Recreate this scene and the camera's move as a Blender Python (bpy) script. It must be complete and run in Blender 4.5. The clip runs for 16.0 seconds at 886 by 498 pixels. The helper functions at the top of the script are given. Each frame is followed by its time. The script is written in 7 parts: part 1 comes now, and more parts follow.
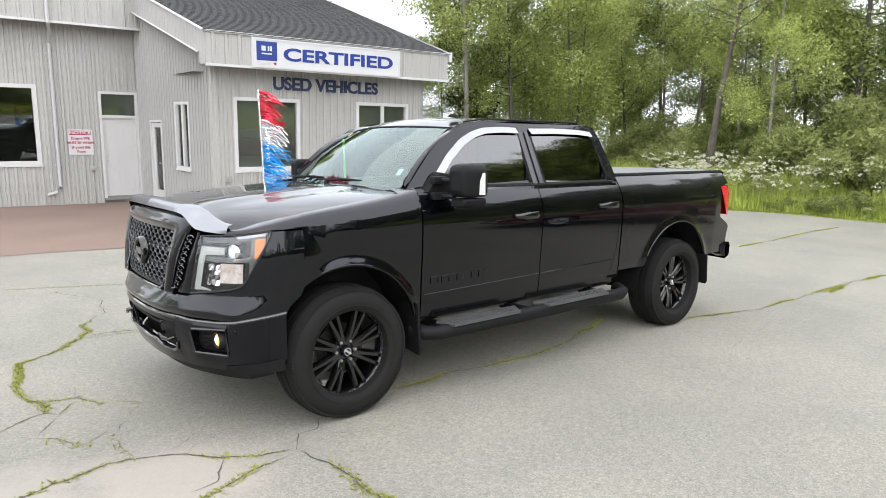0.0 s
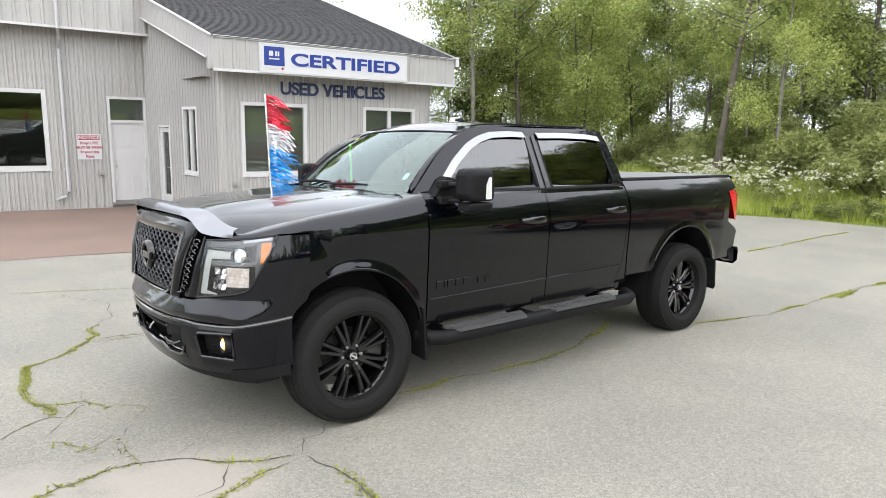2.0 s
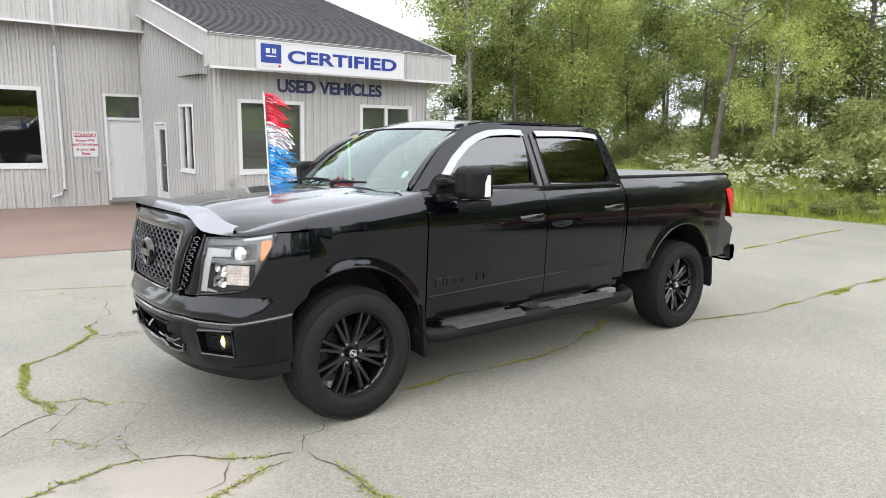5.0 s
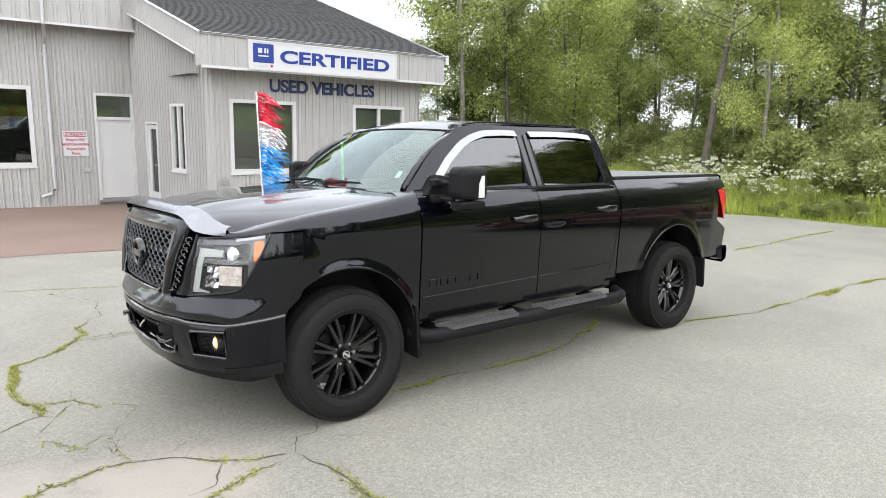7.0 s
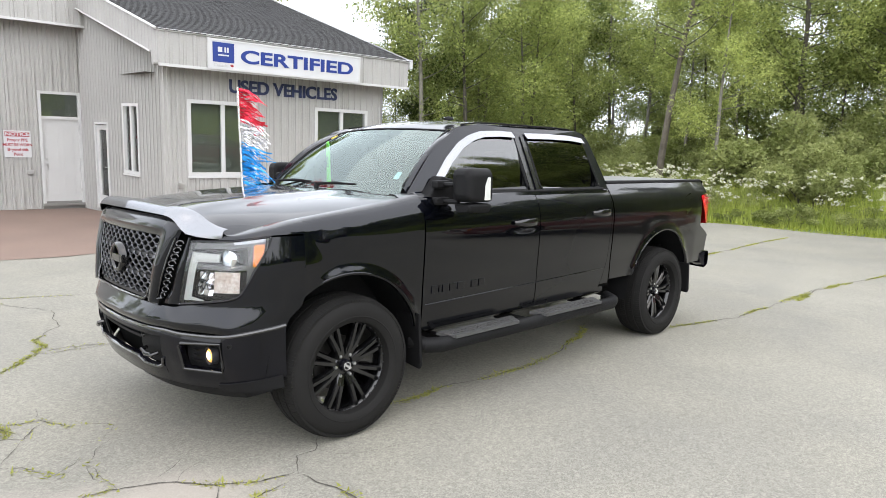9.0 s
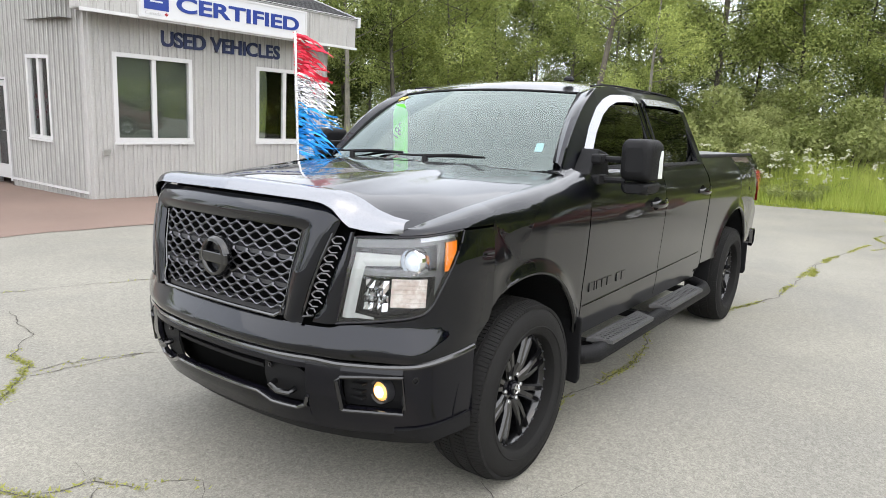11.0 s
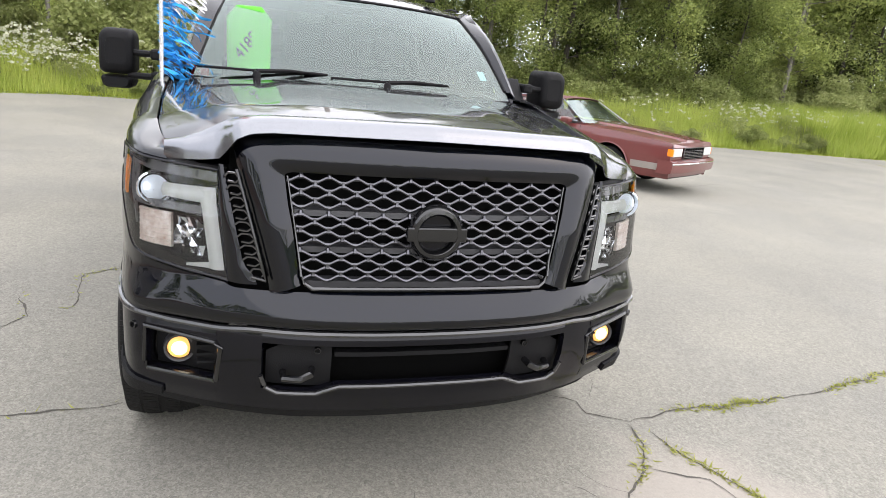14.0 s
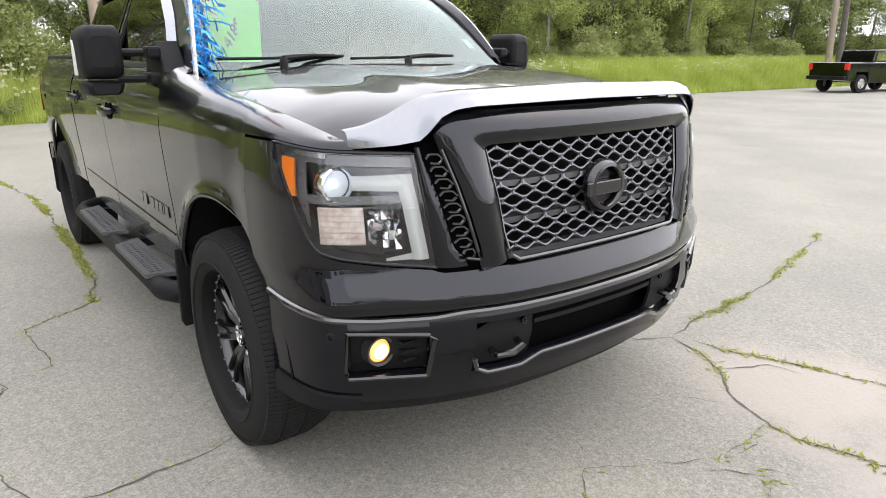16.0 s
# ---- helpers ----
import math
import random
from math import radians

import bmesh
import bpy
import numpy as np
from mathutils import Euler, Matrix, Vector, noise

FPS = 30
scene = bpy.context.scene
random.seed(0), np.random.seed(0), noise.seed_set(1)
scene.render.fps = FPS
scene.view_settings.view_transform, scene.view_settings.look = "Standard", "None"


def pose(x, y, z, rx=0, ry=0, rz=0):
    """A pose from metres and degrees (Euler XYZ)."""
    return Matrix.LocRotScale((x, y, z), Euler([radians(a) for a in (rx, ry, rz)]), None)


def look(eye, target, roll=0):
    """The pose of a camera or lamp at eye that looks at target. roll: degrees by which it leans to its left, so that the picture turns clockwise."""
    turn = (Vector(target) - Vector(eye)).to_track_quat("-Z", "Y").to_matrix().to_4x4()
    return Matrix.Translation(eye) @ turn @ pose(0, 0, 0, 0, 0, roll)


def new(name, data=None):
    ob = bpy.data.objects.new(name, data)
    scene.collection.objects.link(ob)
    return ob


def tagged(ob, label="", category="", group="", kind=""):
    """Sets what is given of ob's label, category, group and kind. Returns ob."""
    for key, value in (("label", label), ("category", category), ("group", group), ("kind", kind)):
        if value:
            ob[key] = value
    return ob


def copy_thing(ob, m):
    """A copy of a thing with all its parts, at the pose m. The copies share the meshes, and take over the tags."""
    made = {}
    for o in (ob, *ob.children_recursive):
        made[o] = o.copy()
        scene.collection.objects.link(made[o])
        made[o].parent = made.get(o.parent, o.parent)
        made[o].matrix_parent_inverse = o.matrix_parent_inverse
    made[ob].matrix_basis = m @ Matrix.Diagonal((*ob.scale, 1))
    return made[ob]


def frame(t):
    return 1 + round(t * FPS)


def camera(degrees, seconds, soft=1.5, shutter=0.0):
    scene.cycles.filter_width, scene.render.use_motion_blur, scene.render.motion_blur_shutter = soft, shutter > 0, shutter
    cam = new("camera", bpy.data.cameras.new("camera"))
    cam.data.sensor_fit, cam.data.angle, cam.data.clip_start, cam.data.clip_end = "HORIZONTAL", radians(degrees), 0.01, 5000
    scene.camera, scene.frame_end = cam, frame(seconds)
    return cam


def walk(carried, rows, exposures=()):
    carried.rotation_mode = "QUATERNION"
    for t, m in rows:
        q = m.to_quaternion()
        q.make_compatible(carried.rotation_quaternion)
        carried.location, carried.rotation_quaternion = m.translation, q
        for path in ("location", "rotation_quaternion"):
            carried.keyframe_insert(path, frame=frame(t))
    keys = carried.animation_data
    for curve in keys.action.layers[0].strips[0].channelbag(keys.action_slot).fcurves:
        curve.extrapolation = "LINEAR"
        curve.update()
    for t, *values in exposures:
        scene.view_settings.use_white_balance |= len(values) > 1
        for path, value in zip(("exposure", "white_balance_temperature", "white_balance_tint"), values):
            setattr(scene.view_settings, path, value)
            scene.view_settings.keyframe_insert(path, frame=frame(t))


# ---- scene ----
cam = camera(68.0, 16.0, 0.75)
PATH = [
    (0, (-2.001, -4.361, 1.65), (-0.761, -2.821, 1.35), 0.3),
    (0.5, (-1.995, -4.351, 1.643), (-0.752, -2.814, 1.337), 0.7),
    (1, (-1.995, -4.356, 1.648), (-0.752, -2.817, 1.354), 0.6),
    (1.5, (-1.997, -4.361, 1.648), (-0.757, -2.82, 1.352), 0.6),
    (2, (-1.991, -4.352, 1.646), (-0.765, -2.797, 1.36), 0.3),
    (2.5, (-1.995, -4.352, 1.652), (-0.775, -2.795, 1.359), 0.1),
    (3, (-1.995, -4.348, 1.651), (-0.774, -2.792, 1.356), -0.1),
    (3.5, (-2.007, -4.353, 1.65), (-0.786, -2.795, 1.367), 0.0),
    (4, (-2.013, -4.355, 1.649), (-0.791, -2.799, 1.355), 0.1),
    (6.5, (-2.019, -4.348, 1.65), (-0.765, -2.816, 1.362), 0.6),
    (7, (-2.017, -4.339, 1.647), (-0.764, -2.807, 1.356), 0.5),
    (7.5, (-2.024, -4.334, 1.642), (-0.79, -2.787, 1.354), 0.5),
    (8, (-2.04, -4.297, 1.644), (-0.803, -2.744, 1.399), -0.4),
    (8.2, (-2.058, -4.258, 1.631), (-0.804, -2.717, 1.406), -0.2),
    (10.3, (-2.366, -3.028, 1.566), (-0.881, -1.75, 1.165), 1.8),
    (10.5, (-2.411, -2.834, 1.549), (-0.995, -1.482, 1.138), 1.2),
    (11, (-2.504, -2.357, 1.56), (-0.925, -1.181, 1.208), 2.0),
    (11.5, (-2.642, -1.871, 1.576), (-0.938, -0.907, 1.167), 2.6),
    (12, (-2.718, -1.384, 1.566), (-0.997, -0.494, 1.066), 1.3),
    (12.5, (-2.853, -0.863, 1.537), (-0.972, -0.4, 1.042), -0.7),
    (13, (-2.882, -0.345, 1.513), (-0.976, 0.004, 1.018), 0.1),
    (13.5, (-2.902, 0.145, 1.522), (-0.966, -0.005, 1.041), 0.3),
    (14, (-2.825, 0.608, 1.518), (-0.995, -0.002, 0.989), 5.6),
    (14.5, (-2.631, 1.007, 1.523), (-0.883, 0.183, 1.006), -1.9),
    (15, (-2.489, 1.377, 1.5), (-0.975, 0.176, 0.986), -1.2),
    (15.5, (-2.531, 1.651, 1.488), (-0.968, 0.536, 0.926), -3.3),
    (16, (-2.3, 1.703, 1.424), (-0.766, 0.549, 0.864), -0.3),
]
walk(cam, [(t, look(eye, target, roll)) for t, eye, target, roll in PATH], exposures=[(0.0, 0.78, 6505, 10.5), (8.0, 0.8, 6505, 10.5), (11.0, 0.8, 6515, 11), (13.0, 0.77, 6590, 13), (16.0, 0.87, 6620, 14)])

# ---- world and light ----
world = bpy.data.worlds.new("overcast_sky")
scene.world = world
world.use_nodes = True
wn, wl = world.node_tree.nodes, world.node_tree.links
wn.clear()
w_out, w_bg, w_sky, w_mix = wn.new("ShaderNodeOutputWorld"), wn.new("ShaderNodeBackground"), wn.new("ShaderNodeTexSky"), wn.new("ShaderNodeMix")
w_sky.sky_type, w_sky.sun_disc, w_sky.sun_elevation, w_sky.sun_rotation = "NISHITA", False, radians(52), radians(200)
w_sky.dust_density = 4.0
w_mix.data_type = "RGBA"
w_mix.inputs[0].default_value = 0.82
w_mix.inputs[7].default_value = (10.2, 10.7, 11.5, 1)
w_bg.inputs[1].default_value = 0.15
wl.new(w_sky.outputs[0], w_mix.inputs[6])
wl.new(w_mix.outputs[2], w_bg.inputs[0])
wl.new(w_bg.outputs[0], w_out.inputs[0])
sun = new("sun", bpy.data.lights.new("sun", "SUN"))
sun.data.energy, sun.data.angle, sun.data.color = 1.5, radians(168), (1.0, 0.96, 0.9)
sun.matrix_world = look((-6, -14, 22), (0, 0, 0))


# ---- materials ----
def mat(name, col, rough=0.5, metal=0.0, var=0.12, scale=3.0, fine=60.0, bump=0.0, coat=0.0, tint=None, emit=0.0, rvar=0.08, spec=0.5, coat_ior=1.43):
    """Principled surface: colour broken up at two scales, uneven roughness, fine relief."""
    m = bpy.data.materials.new(name)
    m.use_nodes = True
    n, l = m.node_tree.nodes, m.node_tree.links
    b = n["Principled BSDF"]
    co = n.new("ShaderNodeTexCoord")
    big, small = n.new("ShaderNodeTexNoise"), n.new("ShaderNodeTexNoise")
    for t, s, d in ((big, scale, 5.0), (small, fine, 3.0)):
        t.inputs["Scale"].default_value, t.inputs["Detail"].default_value = s, d
        l.new(co.outputs["Object"], t.inputs["Vector"])
    add = n.new("ShaderNodeMath")
    add.operation = "MULTIPLY_ADD"
    add.inputs[1].default_value = 0.6
    mul = n.new("ShaderNodeMath")
    mul.operation = "MULTIPLY"
    mul.inputs[1].default_value = 0.4
    l.new(small.outputs[0], mul.inputs[0])
    l.new(big.outputs[0], add.inputs[0])
    l.new(mul.outputs[0], add.inputs[2])
    ramp = n.new("ShaderNodeValToRGB")
    c2 = tint or col
    ramp.color_ramp.elements[0].position, ramp.color_ramp.elements[1].position = 0.3, 0.7
    ramp.color_ramp.elements[0].color = (*[c * (1 - var) for c in c2], 1)
    ramp.color_ramp.elements[1].color = (*[min(1, c * (1 + var)) for c in col], 1)
    l.new(add.outputs[0], ramp.inputs[0])
    l.new(ramp.outputs[0], b.inputs["Base Color"])
    rr = n.new("ShaderNodeMapRange")
    rr.inputs[3].default_value, rr.inputs[4].default_value = max(0.0, rough - rvar), min(1.0, rough + rvar)
    l.new(add.outputs[0], rr.inputs[0])
    l.new(rr.outputs[0], b.inputs["Roughness"])
    b.inputs["Metallic"].default_value = metal
    b.inputs["Coat Weight"].default_value = coat
    b.inputs["Coat Roughness"].default_value = 0.02
    b.inputs["Coat IOR"].default_value = coat_ior
    b.inputs["Specular IOR Level"].default_value = spec
    if bump:
        bp = n.new("ShaderNodeBump")
        bp.inputs["Strength"].default_value, bp.inputs["Distance"].default_value = bump, 0.01
        l.new(small.outputs[0], bp.inputs["Height"])
        l.new(bp.outputs[0], b.inputs["Normal"])
    if emit:
        b.inputs["Emission Color"].default_value = (*col, 1)
        b.inputs["Emission Strength"].default_value = emit
    return m


def glass(name, tint=(0.9, 0.95, 0.93), ior=1.5, rough=0.0, gloss=(1, 1, 1)):
    """A pane: see-through, with a gloss that grows towards grazing angles."""
    m = bpy.data.materials.new(name)
    m.use_nodes = True
    n, l = m.node_tree.nodes, m.node_tree.links
    n.clear()
    o, mx, tr, gl, fr = (n.new("ShaderNode" + k) for k in ("OutputMaterial", "MixShader", "BsdfTransparent", "BsdfGlossy", "Fresnel"))
    tr.inputs[0].default_value = (*tint, 1)
    gl.inputs["Color"].default_value = (*gloss, 1)
    gl.inputs["Roughness"].default_value = rough
    fr.inputs[0].default_value = ior
    l.new(fr.outputs[0], mx.inputs[0])
    l.new(tr.outputs[0], mx.inputs[1])
    l.new(gl.outputs[0], mx.inputs[2])
    l.new(mx.outputs[0], o.inputs[0])
    return m


def leafy(name, a, b):
    """Leaves: a mix of greens from leaf to leaf, partly shining through."""
    m = bpy.data.materials.new(name)
    m.use_nodes = True
    n, l = m.node_tree.nodes, m.node_tree.links
    p = n["Principled BSDF"]
    g, info, ramp, mx, tl, at = (n.new("ShaderNode" + k) for k in ("NewGeometry", "ObjectInfo", "ValToRGB", "MixShader", "BsdfTranslucent", "Math"))
    at.operation = "MULTIPLY_ADD"
    at.inputs[1].default_value = 0.55
    sc = n.new("ShaderNodeMath")
    sc.operation = "MULTIPLY"
    sc.inputs[1].default_value = 0.45
    l.new(info.outputs["Random"], sc.inputs[0])
    l.new(g.outputs["Random Per Island"], at.inputs[0])
    l.new(sc.outputs[0], at.inputs[2])
    ramp.color_ramp.elements[0].color, ramp.color_ramp.elements[1].color = (*a, 1), (*b, 1)
    co, tn, mr, ad = (n.new("ShaderNode" + k) for k in ("TexCoord", "TexNoise", "MapRange", "Math"))
    tn.inputs["Scale"].default_value, tn.inputs["Detail"].default_value = 0.9, 5.0
    mr.inputs[1].default_value, mr.inputs[2].default_value, mr.inputs[3].default_value, mr.inputs[4].default_value = 0.35, 0.65, -0.25, 0.25
    l.new(co.outputs["Object"], tn.inputs["Vector"])
    l.new(tn.outputs[0], mr.inputs[0])
    l.new(at.outputs[0], ad.inputs[0])
    l.new(mr.outputs[0], ad.inputs[1])
    l.new(ad.outputs[0], ramp.inputs[0])
    l.new(ramp.outputs[0], p.inputs["Base Color"])
    l.new(ramp.outputs[0], tl.inputs[0])
    p.inputs["Roughness"].default_value = 0.55
    p.inputs["Specular IOR Level"].default_value = 0.12
    mx.inputs[0].default_value = 0.45
    l.new(p.outputs[0], mx.inputs[1])
    l.new(tl.outputs[0], mx.inputs[2])
    l.new(mx.outputs[0], n["Material Output"].inputs[0])
    return m


PAINT = mat("black_metallic_car_paint", (0.0020, 0.0027, 0.0060), 0.40, metal=1.0, coat=1.0, var=0.1, rvar=0.02, coat_ior=1.46)
MATTE = mat("textured_black_plastic", (0.0091, 0.0091, 0.00975), 0.55, bump=0.15, fine=250, var=0.2, spec=0.13)
BUMPER = mat("satin_black_bumper", (0.003, 0.003, 0.005), 0.14, var=0.2, spec=0.30)
GLOSS = mat("gloss_black_trim", (0.012, 0.012, 0.013), 0.16, coat=1.0, var=0.2, spec=0.7, rvar=0.04)
PAD = mat("grey_step_pad", (0.065, 0.065, 0.065), 0.6, bump=0.3, fine=200, var=0.25, spec=0.3)
GRILLE = mat("grey_plated_grille", (0.115, 0.115, 0.125), 0.30, metal=1.0, var=0.1)
# near-black base colour that puts the shade of gaps and cavities into the surface
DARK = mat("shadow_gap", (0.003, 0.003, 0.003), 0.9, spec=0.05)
RUBBER = mat("tyre_rubber", (0.013, 0.0127, 0.0123), 0.75, bump=0.25, fine=180, var=0.25, spec=0.15)
RIM = mat("gloss_black_alloy", (0.004, 0.004, 0.0045), 0.16, coat=0.5, var=0.2)
CHROME = mat("chrome", (0.86, 0.87, 0.89), 0.12, metal=1.0, var=0.03, rvar=0.04)
DEFLECTOR = mat("smoked_chrome", (0.235, 0.24, 0.255), 0.20, metal=1.0, var=0.04, rvar=0.05)
SATIN = mat("satin_chrome", (0.29, 0.295, 0.31), 0.24, metal=1.0, var=0.04, rvar=0.05)
STEEL = mat("bare_steel", (0.5, 0.5, 0.5), 0.35, metal=1.0, var=0.15)
MIRROR = mat("mirror_glass", (0.9, 0.9, 0.9), 0.02, metal=1.0, var=0.0, rvar=0.0)
CLEAR = glass("clear_lens", (0.95, 0.96, 0.97), 1.62)
WINDSCREEN = glass("windscreen_glass", (0.80, 0.92, 0.86), 2.0, gloss=(0.87, 1.0, 0.96))
TINTED = glass("tinted_glass", (0.17, 0.20, 0.20), 2.15)
PANE = glass("window_pane", (0.82, 0.85, 0.83), 1.7)
AMBER = mat("amber_lens", (0.9, 0.26, 0.01), 0.25, coat=0.5, var=0.1)
REDLENS = mat("red_lens", (0.55, 0.015, 0.02), 0.2, coat=0.8, var=0.1)
DRL = mat("white_light_guide", (0.56, 0.575, 0.55), 0.35, var=0.03)
LAMP_COOL = mat("projector_light", (0.62, 0.68, 0.74), 0.1, emit=0.22, var=0.0)
LAMP_HOT = mat("fog_bulb_light", (1.0, 0.86, 0.6), 0.2, emit=1.3, var=0.0)
LAMP_WARM = mat("fog_lamp_light", (1.0, 0.50, 0.14), 0.2, emit=0.45, var=0.0)
SEAT = mat("grey_seat_cloth", (0.0325, 0.0325, 0.0338), 0.85, bump=0.3)
TAG_GREEN = mat("green_price_card", (0.20, 1.0, 0.08), 0.6, var=0.05)
YELLOW = mat("yellow_sticker", (0.85, 0.65, 0.03), 0.5, var=0.05)
BLUE_STICKER = mat("pale_blue_sticker", (0.45, 0.66, 0.75), 0.5, var=0.05)
INK = mat("marker_ink", (0.013, 0.013, 0.0325), 0.6)
SIDING = mat("pale_grey_steel_siding", (0.38, 0.374, 0.361), 0.42, var=0.07, scale=0.6, fine=25, tint=(0.351, 0.345, 0.332))
TRIM_WHITE = mat("white_trim_paint", (0.52, 0.52, 0.52), 0.45, var=0.05, scale=1.5)
DOOR_WHITE = mat("white_painted_door", (0.507, 0.507, 0.501), 0.4, var=0.05, scale=1.2)
SHINGLE = mat("dark_grey_asphalt_shingle", (0.0228, 0.0228, 0.024), 0.9, var=0.3, scale=2.5, fine=90, bump=0.4)
SIGN_WHITE = mat("white_sign_face", (0.533, 0.539, 0.552), 0.35, var=0.03)
SIGN_BLUE = mat("blue_vinyl", (0.00975, 0.0325, 0.208), 0.4, var=0.08)
NAVY = mat("navy_letters", (0.0078, 0.0163, 0.065), 0.45, var=0.1)
SIGN_RED = mat("red_vinyl", (0.293, 0.013, 0.0195), 0.45, var=0.08)
ROOM = mat("dim_room_wall", (0.13, 0.13, 0.117), 0.9, var=0.2)
BLIND = mat("grey_roller_blind", (0.221, 0.231, 0.208), 0.8, var=0.08, fine=120)
GUTTER = mat("pale_downpipe", (0.442, 0.442, 0.448), 0.4, var=0.05)
CONCRETE = mat("concrete_footing", (0.195, 0.189, 0.176), 0.9, bump=0.4)
ASPHALT = mat("worn_grey_asphalt", (0.218, 0.210, 0.180), 0.85, var=0.13, scale=0.4, fine=45, bump=0.22, tint=(0.192, 0.184, 0.158))


def add_specks(m, scale, dark, light):
    """Break the colour up with small dark and light stones."""
    n, l = m.node_tree.nodes, m.node_tree.links
    b = n["Principled BSDF"]
    old = b.inputs["Base Color"].links[0].from_socket
    co, vo, rp, mx = (n.new("ShaderNode" + k) for k in ("TexCoord", "TexVoronoi", "ValToRGB", "Mix"))
    vo.inputs["Scale"].default_value = scale
    sp = n.new("ShaderNodeSeparateColor")
    l.new(co.outputs["Object"], vo.inputs["Vector"])
    l.new(vo.outputs["Color"], sp.inputs[0])
    rp.color_ramp.elements[0].color, rp.color_ramp.elements[1].color = (dark, dark, dark, 1), (light, light, light, 1)
    l.new(sp.outputs[0], rp.inputs[0])
    mx.data_type, mx.blend_type = "RGBA", "MULTIPLY"
    mx.inputs[0].default_value = 1.0
    l.new(old, mx.inputs[6])
    l.new(rp.outputs[0], mx.inputs[7])
    l.new(mx.outputs[2], b.inputs["Base Color"])


add_specks(ASPHALT, 165, 0.76, 1.21)
add_specks(ASPHALT, 62, 0.89, 1.10)


def add_stains(m, scale, lo, hi, spots):
    """Large blotches over the whole surface, and worn spots (x, y, radius, colour) with ragged edges."""
    n, l = m.node_tree.nodes, m.node_tree.links
    b = n["Principled BSDF"]
    co, tn, rp, mx = (n.new("ShaderNode" + k) for k in ("TexCoord", "TexNoise", "ValToRGB", "Mix"))
    tn.inputs["Scale"].default_value, tn.inputs["Detail"].default_value, tn.inputs["Distortion"].default_value = scale, 9.0, 0.6
    l.new(co.outputs["Object"], tn.inputs["Vector"])
    rp.color_ramp.elements[0].position, rp.color_ramp.elements[1].position = 0.35, 0.68
    rp.color_ramp.elements[0].color, rp.color_ramp.elements[1].color = (*lo, 1), (*hi, 1)
    l.new(tn.outputs[0], rp.inputs[0])
    mx.data_type, mx.blend_type = "RGBA", "MULTIPLY"
    mx.inputs[0].default_value = 1.0
    l.new(b.inputs["Base Color"].links[0].from_socket, mx.inputs[6])
    l.new(rp.outputs[0], mx.inputs[7])
    out = mx.outputs[2]
    for x, y, r, col in spots:
        vm, ns, ad, mr, m2 = (n.new("ShaderNode" + k) for k in ("VectorMath", "TexNoise", "Math", "MapRange", "Mix"))
        vm.operation = "DISTANCE"
        vm.inputs[1].default_value = (x, y, 0)
        l.new(co.outputs["Object"], vm.inputs[0])
        ns.inputs["Scale"].default_value, ns.inputs["Detail"].default_value = 3.5, 6.0
        l.new(co.outputs["Object"], ns.inputs["Vector"])
        ad.operation = "MULTIPLY_ADD"
        ad.inputs[1].default_value = 1.1 * r
        l.new(ns.outputs[0], ad.inputs[0])
        l.new(vm.outputs["Value"], ad.inputs[2])
        mr.inputs[1].default_value, mr.inputs[2].default_value, mr.inputs[3].default_value, mr.inputs[4].default_value = r * 1.0, r * 1.7, 0.75, 0.0
        l.new(ad.outputs[0], mr.inputs[0])
        m2.data_type = "RGBA"
        m2.inputs[7].default_value = (*col, 1)
        l.new(mr.outputs[0], m2.inputs[0])
        l.new(out, m2.inputs[6])
        out = m2.outputs[2]
    l.new(out, b.inputs["Base Color"])


add_stains(ASPHALT, 0.7, (0.90, 0.90, 0.905), (1.06, 1.05, 1.02), [(-1.15, -1.15, 0.55, (0.295, 0.264, 0.230)), (-1.79, -0.82, 0.42, (0.28, 0.254, 0.222))])
GRAVEL = mat("reddish_brown_gravel", (0.172, 0.12, 0.0962), 0.95, var=0.22, scale=0.5, fine=55, bump=0.7)
PATCH = mat("pale_worn_patch", (0.26, 0.244, 0.218), 0.92, var=0.15, scale=3, fine=110, bump=0.4)
CRACK = mat("dirt_in_crack", (0.0715, 0.065, 0.0553), 0.95, var=0.3)
SOIL = mat("grassy_soil", (0.0845, 0.124, 0.026), 0.95, var=0.35, scale=0.4, fine=18, bump=0.8, tint=(0.0455, 0.0553, 0.0195))
GRASS = leafy("grass_blades", (0.224, 0.276, 0.0299), (0.448, 0.478, 0.105))
GRASS_TALL = leafy("tall_grass", (0.235, 0.315, 0.046), (0.55, 0.60, 0.17))
WEED = leafy("crack_weeds", (0.221, 0.24, 0.039), (0.416, 0.416, 0.143))
LEAF = leafy("birch_leaves", (0.062, 0.095, 0.022), (0.54, 0.60, 0.205))
LEAF_DARK = leafy("spruce_needles", (0.0455, 0.065, 0.0195), (0.13, 0.156, 0.0455))
LEAF_BUSH = leafy("bush_leaves", (0.165, 0.2, 0.0572), (0.415, 0.443, 0.194))
PETAL = leafy("white_petals", (0.52, 0.52, 0.40), (0.66, 0.66, 0.52))
BARK = mat("grey_bark", (0.0845, 0.0748, 0.0618), 0.95, var=0.4, scale=4, fine=40, bump=0.8)
BARK_WORN = mat("weathered_bark", (0.124, 0.107, 0.0878), 0.95, var=0.4, scale=4, fine=40, bump=0.8)
BARK_PALE = mat("pale_bark", (0.182, 0.169, 0.143), 0.9, var=0.35, scale=5, fine=40, bump=0.5)
POLE = mat("weathered_pole", (0.234, 0.189, 0.143), 0.9, var=0.2, scale=3, fine=60, bump=0.4)
MAROON = mat("faded_maroon_paint", (0.14, 0.032, 0.029), 0.32, coat=1.0, var=0.12, scale=1.5)
